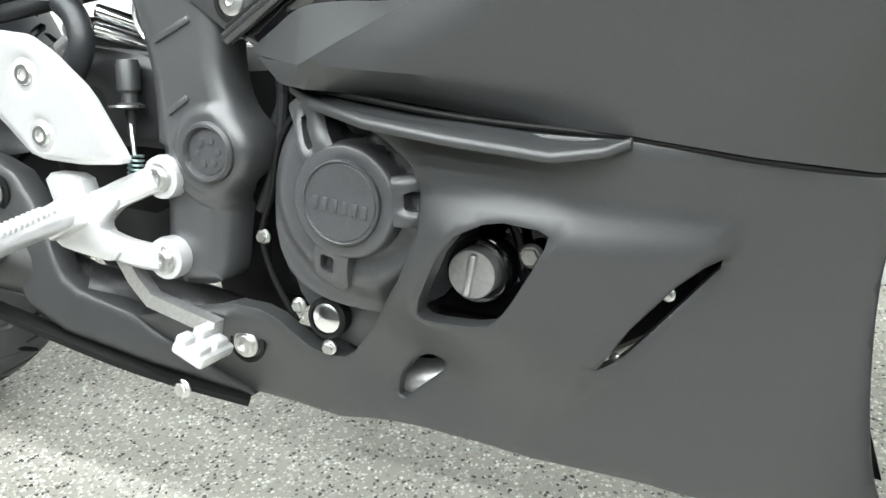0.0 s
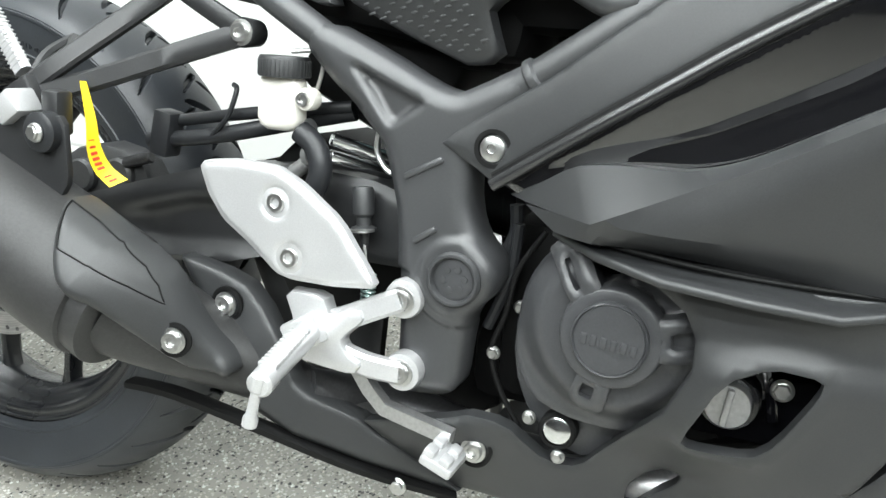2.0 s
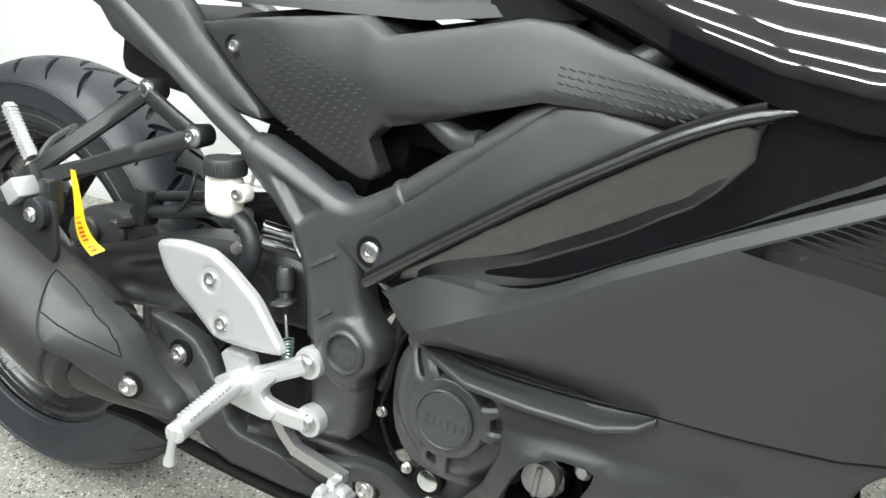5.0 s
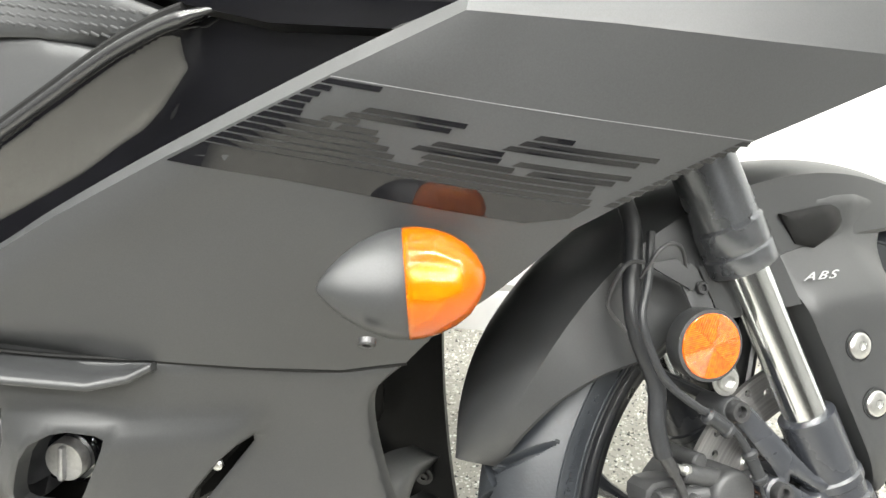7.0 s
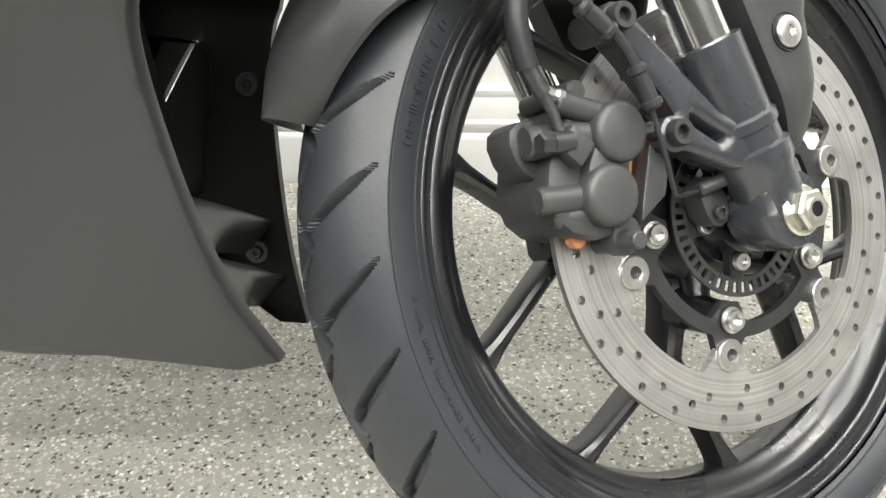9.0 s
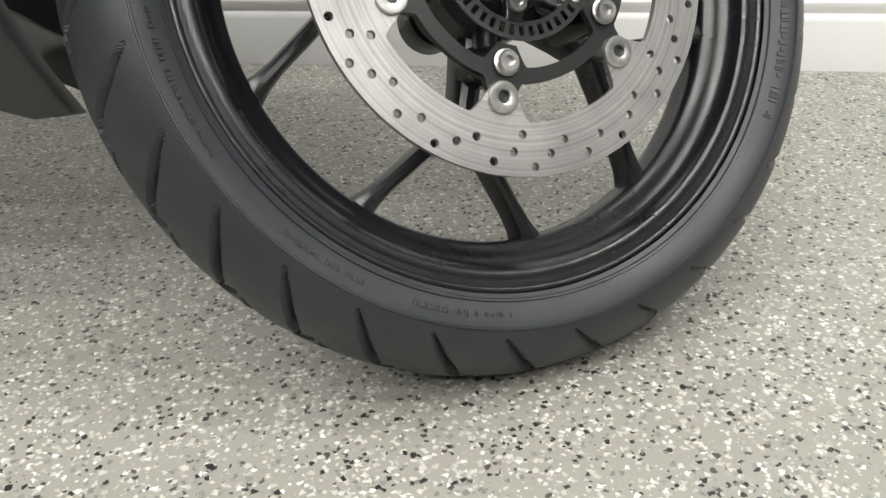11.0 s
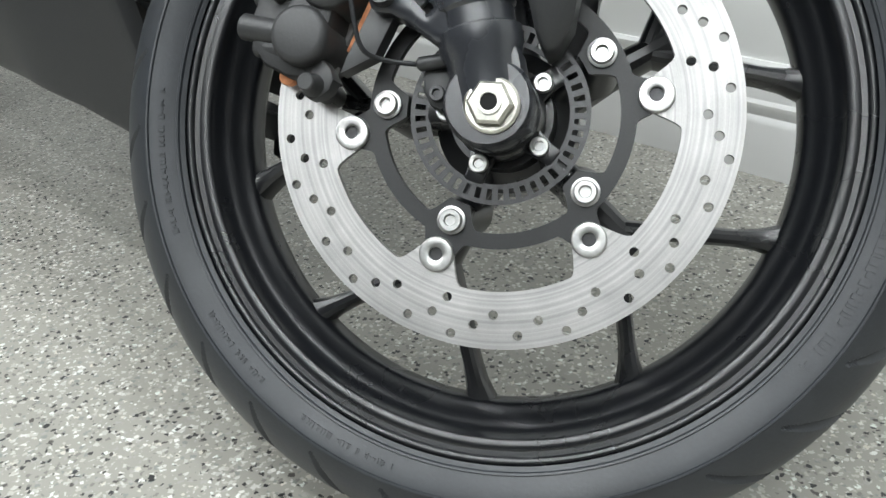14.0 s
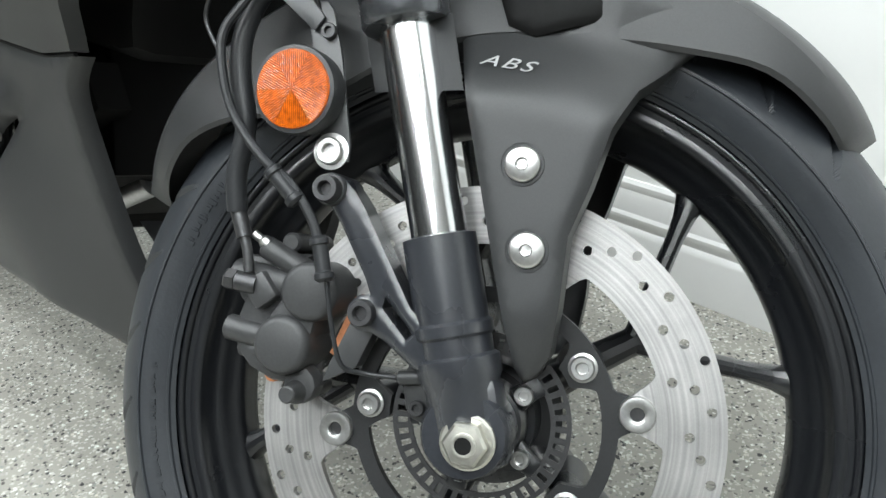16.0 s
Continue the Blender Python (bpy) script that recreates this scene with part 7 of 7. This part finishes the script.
part("reservoir_bracket", Geo().tube([(0.425, -0.145, 0.580), (0.452, -0.14, 0.582), (0.455, -0.14, 0.570), (0.450, -0.14, 0.55)], 0.002, 8), ZINC, reservoir)
part("reservoir_hose", Geo().tube([(0.438, -0.146, 0.512), (0.455, -0.148, 0.500), (0.462, -0.150, 0.478), (0.450, -0.150, 0.450), (0.445, -0.15, 0.43)], 0.0105, 14), HOSE, reservoir, "bent black rubber hose")
spring = []
for k in range(120):
    t = k / 119
    a = t * 2 * math.pi * 9
    spring.append((0.515 + 0.006 * math.cos(a), -0.150 + 0.006 * math.sin(a), 0.395 - 0.035 * t))
part("pedal_spring", Geo().tube(spring, 0.0011, 6, 1), SPRING, brake_pedal, "small greenish zinc coil spring")
switch = Geo().lathe([(0.008, 0), (0.0095, 0.004), (0.0095, 0.024), (0.0065, 0.027), (0.0065, 0.034), (0.0115, 0.036), (0.0115, 0.038), (0.005, 0.04), (0.003, 0.06)], (0.500, -0.140, 0.470), (0.10, -0.06, -1), 18)
part("brake_switch", switch, PLASTIC, bike, "black brake light switch with a spring")
part("switch_washer", Geo().lathe([(0.004, 0), (0.0115, 0.0), (0.0115, 0.0018), (0.004, 0.0022)], (0.5072, -0.1535, 0.433), (-0.10, 0.06, 1), 28), ZINC, bike, "bright zinc washer under the brake switch")
for a, b in (((0.462, -0.134, 0.507), (0.505, -0.098, 0.491)), ((0.464, -0.140, 0.493), (0.505, -0.094, 0.477))):
    part("cooling_pipe", Geo().rod(a, b, 0.0062), CHROME, bike, "polished metal pipe end")
part("pivot_washer", Geo().lathe([(0.015, 0.0), (0.028, 0.0), (0.0285, 0.002), (0.0285, 0.006), (0.015, 0.007)], (0.586, -0.116, 0.409), (0, -1, 0), 44), ZINC, bike, "bright pivot washer behind the frame plate")
part("switch_chain", Geo().tube([(0.506, -0.145, 0.42), (0.512, -0.148, 0.395)], 0.0018, 6), ZINC, brake_pedal)
hoses = Geo().tube([(0.26, -0.12, 0.50), (0.34, -0.12, 0.515), (0.40, -0.12, 0.525), (0.47, -0.11, 0.535)], 0.006, 12)
rear_hose = part("rear_hose", hoses, HOSE, bike, "black hoses above the swingarm")
part("second_hose", Geo().tube([(0.255, -0.125, 0.483), (0.33, -0.125, 0.495), (0.41, -0.115, 0.515), (0.47, -0.105, 0.530)], 0.008, 12), HOSE, rear_hose)
part("wire_loop", Geo().tube([(0.33, -0.13, 0.495), (0.352, -0.135, 0.515), (0.36, -0.132, 0.54), (0.352, -0.125, 0.545)], 0.0025, 8), HOSE, rear_hose)
part("hose_holder", Geo().box((0.275, -0.125, 0.492), (0.022, 0.025, 0.045), 0.004, Matrix.Rotation(radians(10), 4, "Y")), HOSE, rear_hose)
shock = Geo()
coil = []
for k in range(160):
    t = k / 159
    a = t * 2 * math.pi * 6
    coil.append((0.47 + 0.05 * t + 0.03 * math.cos(a), -0.02 + 0.03 * math.sin(a), 0.41 + 0.16 * t))
shock.tube(coil, 0.0055, 8, 1)
shock_absorber = part("shock_absorber", shock, DARK_METAL, bike, "coil spring shock absorber")
part("shock_body", Geo().rod((0.46, -0.02, 0.38), (0.535, -0.02, 0.61), 0.019), DARK_METAL, shock_absorber)
part("teal_canister", Geo().rod((0.49, -0.085, 0.525), (0.535, -0.085, 0.54), 0.022), TEAL, bike, "blue-grey metal canister")
part("bent_pipe", Geo().tube([(0.50, -0.14, 0.545), (0.515, -0.142, 0.535), (0.512, -0.142, 0.505), (0.522, -0.142, 0.488), (0.535, -0.142, 0.485)], 0.0028, 8), ZINC, bike, "thin bent bright pipe")
# Added near-black slab fills the shaded space between swingarm and frame.
gap_slab = Geo().plate([(0.36, 0.46), (0.40, 0.50), (0.53, 0.46), (0.55, 0.40), (0.515, 0.365), (0.47, 0.315), (0.44, 0.29), (0.40, 0.33), (0.37, 0.38)], -0.085, 0.06, 0.004)
part("inner_gap_filler", gap_slab, SEAM_SHADE, bike)
joint = Geo()
for k, (x, z) in enumerate(((0.437, 0.513), (0.442, 0.501), (0.439, 0.489))):
    joint.lathe([(0.004, 0), (0.009, 0.002), (0.009, 0.008), (0.004, 0.010)], (x, -0.138, z), (0.9, -0.2, 0.25), 18)
joint.rod((0.426, -0.138, 0.472), (0.442, -0.138, 0.484), 0.007)
part("hose_joints", joint, ALU, bike, "bright hose joints and clamps")
master = Geo().rod((0.452, -0.160, 0.374), (0.452, -0.160, 0.345), 0.006)
master.box((0.452, -0.160, 0.362), (0.014, 0.012, 0.016), 0.002)
part("brake_cylinder_rod", master, ZINC, bike, "zinc brake push rod with lock nut")
for a, b, r in (((0.635, -0.12, 0.47), (0.625, -0.12, 0.42), 0.006), ((0.64, -0.125, 0.455), (0.62, -0.125, 0.36), 0.005)):
    part("engine_cable", Geo().tube([a, ((a[0] + b[0]) / 2 + 0.006, a[1], (a[2] + b[2]) / 2), b], r, 10), HOSE, bike)

# ---- turn signal ----
TAIL_TIP, JOINT, NOSE_TIP = Vector((1.076, -0.292, 0.549)), Vector((1.120, -0.262, 0.547)), Vector((1.168, -0.268, 0.556))
across = (NOSE_TIP - TAIL_TIP).normalized()
vert = Vector((0.10, 0.55, 0.83))
vert = (vert - across * vert.dot(across)).normalized()
wide = across.cross(vert)


def pod(c, r):
    return [c + wide * 0.031 * r * math.cos(a) + vert * 0.033 * r * math.sin(a) for a in [2 * math.pi * k / 36 for k in range(36)]]


stalk = [pod(TAIL_TIP.lerp(JOINT, t), r) for t, r in ((0.0, 0.03), (0.05, 0.16), (0.15, 0.34), (0.3, 0.55), (0.5, 0.76), (0.75, 0.93), (0.97, 1.0), (1.0, 0.985))]
signal = part("turn_signal", Geo().rings(stalk), MATTE, bike, "matt grey turn signal body", angle=40)
lens_rows = [pod(JOINT.lerp(NOSE_TIP, t), r) for t, r in ((0.0, 0.985), (0.03, 1.0), (0.2, 0.985), (0.4, 0.92), (0.6, 0.80), (0.78, 0.62), (0.9, 0.40), (0.97, 0.2), (1.0, 0.02))]
part("signal_lens", Geo().rings(lens_rows), AMBER_GLASS, signal, "amber plastic turn signal lens", angle=50)
dish = Geo().lathe([(0.031, 0.002), (0.022, 0.005), (0.012, 0.007), (0.0, 0.007)], JOINT, across, 28, caps=False)
part("signal_reflector", dish, REFLECTOR_BACK, signal)
part("signal_bulb", Geo().lathe([(0.007, 0), (0.008, 0.008), (0.007, 0.018), (0.004, 0.023), (0, 0.024)], JOINT + across * 0.006, across, 18), REFLECTOR_BACK, signal)
bolt(BOLT_DARK_SMALL, TAIL_TIP.lerp(JOINT, 0.6) - vert * 0.027 - Vector((0, 0.012, 0)), signal, (0.1, -0.6, -0.8))
part("signal_stem", Geo().rod(TAIL_TIP.lerp(JOINT, 0.75), (1.115, -0.235, 0.552), 0.016, 0.019), SEAM_SHADE, signal)

# ---- side stand ----
stand = Geo().tube([(0.57, 0.12, 0.23), (0.55, 0.16, 0.16), (0.56, 0.195, 0.085), (0.605, 0.205, 0.068), (0.608, 0.235, 0.074)], 0.0085, 12)
side_stand = part("side_stand", stand, FRAME, bike, "black side stand on the far side", angle=40)
part("stand_foot", Geo().box((0.606, 0.215, 0.0625), (0.05, 0.05, 0.006), 0.002, Matrix.Rotation(radians(16), 4, "X")), FRAME, side_stand)
part("stand_tang", Geo().tube([(0.608, 0.24, 0.075), (0.600, 0.285, 0.10), (0.585, 0.315, 0.125)], 0.004, 10), FRAME, side_stand)
part("stand_bracket", Geo().plate([(0.50, 0.28), (0.60, 0.30), (0.60, 0.22), (0.56, 0.19), (0.52, 0.22)], 0.10, 0.13, 0.003), FRAME, side_stand)
part("shift_rod", Geo().rod((0.40, 0.17, 0.17), (0.50, 0.15, 0.21), 0.006), DARK_METAL, side_stand)

# ---- yellow charger-lead tag hanging from the footrest bracket ----
tag = Geo()
TAG_LINE = smooth_path([(0.246, -0.203, 0.540), (0.258, -0.207, 0.508), (0.261, -0.207, 0.482), (0.270, -0.206, 0.464), (0.288, -0.206, 0.453)], 7)
left_edge, right_edge = [], []
for k in range(15):
    t = k / 14
    c = TAG_LINE[min(k * 2, len(TAG_LINE) - 1)]
    w = 0.0035 + 0.0032 * min(1, t * 1.6)
    left_edge.append(c + Vector((-w, -0.004 * t, -0.004 * t)))
    right_edge.append(c + Vector((w, 0.004 * t, 0.004 * t)))
tag.strip(left_edge, right_edge)
tag.strip([p + Vector((0, 0.0008, 0)) for p in right_edge], [p + Vector((0, 0.0008, 0)) for p in left_edge])
hang_tag = tagged(new("hang_tag"), "long narrow yellow vinyl tag with red marks, hanging from the bracket", "tag")
hang_tag.matrix_basis = LEAN
part("strip", tag, YELLOW, hang_tag)
marks = Geo()
for k in range(9):
    t = 0.42 + 0.06 * k
    i = min(13, int(t * 14))
    a, b = left_edge[i], right_edge[i]
    a2, b2 = left_edge[i + 1], right_edge[i + 1]
    f = t * 14 - i
    p, q = a.lerp(a2, f), b.lerp(b2, f)
    f2 = min(1.0, f + 0.45)
    p2, q2 = a.lerp(a2, f2), b.lerp(b2, f2)
    up_ = Vector((0, -0.0006, 0))
    marks.add([p.lerp(q, 0.25) + up_, p.lerp(q, 0.7) + up_, p2.lerp(q2, 0.7) + up_, p2.lerp(q2, 0.25) + up_], [(0, 1, 2, 3)])
tagged(part("printed_marks", marks, RED_INK, hang_tag, "red printed bars"), kind="stuff")
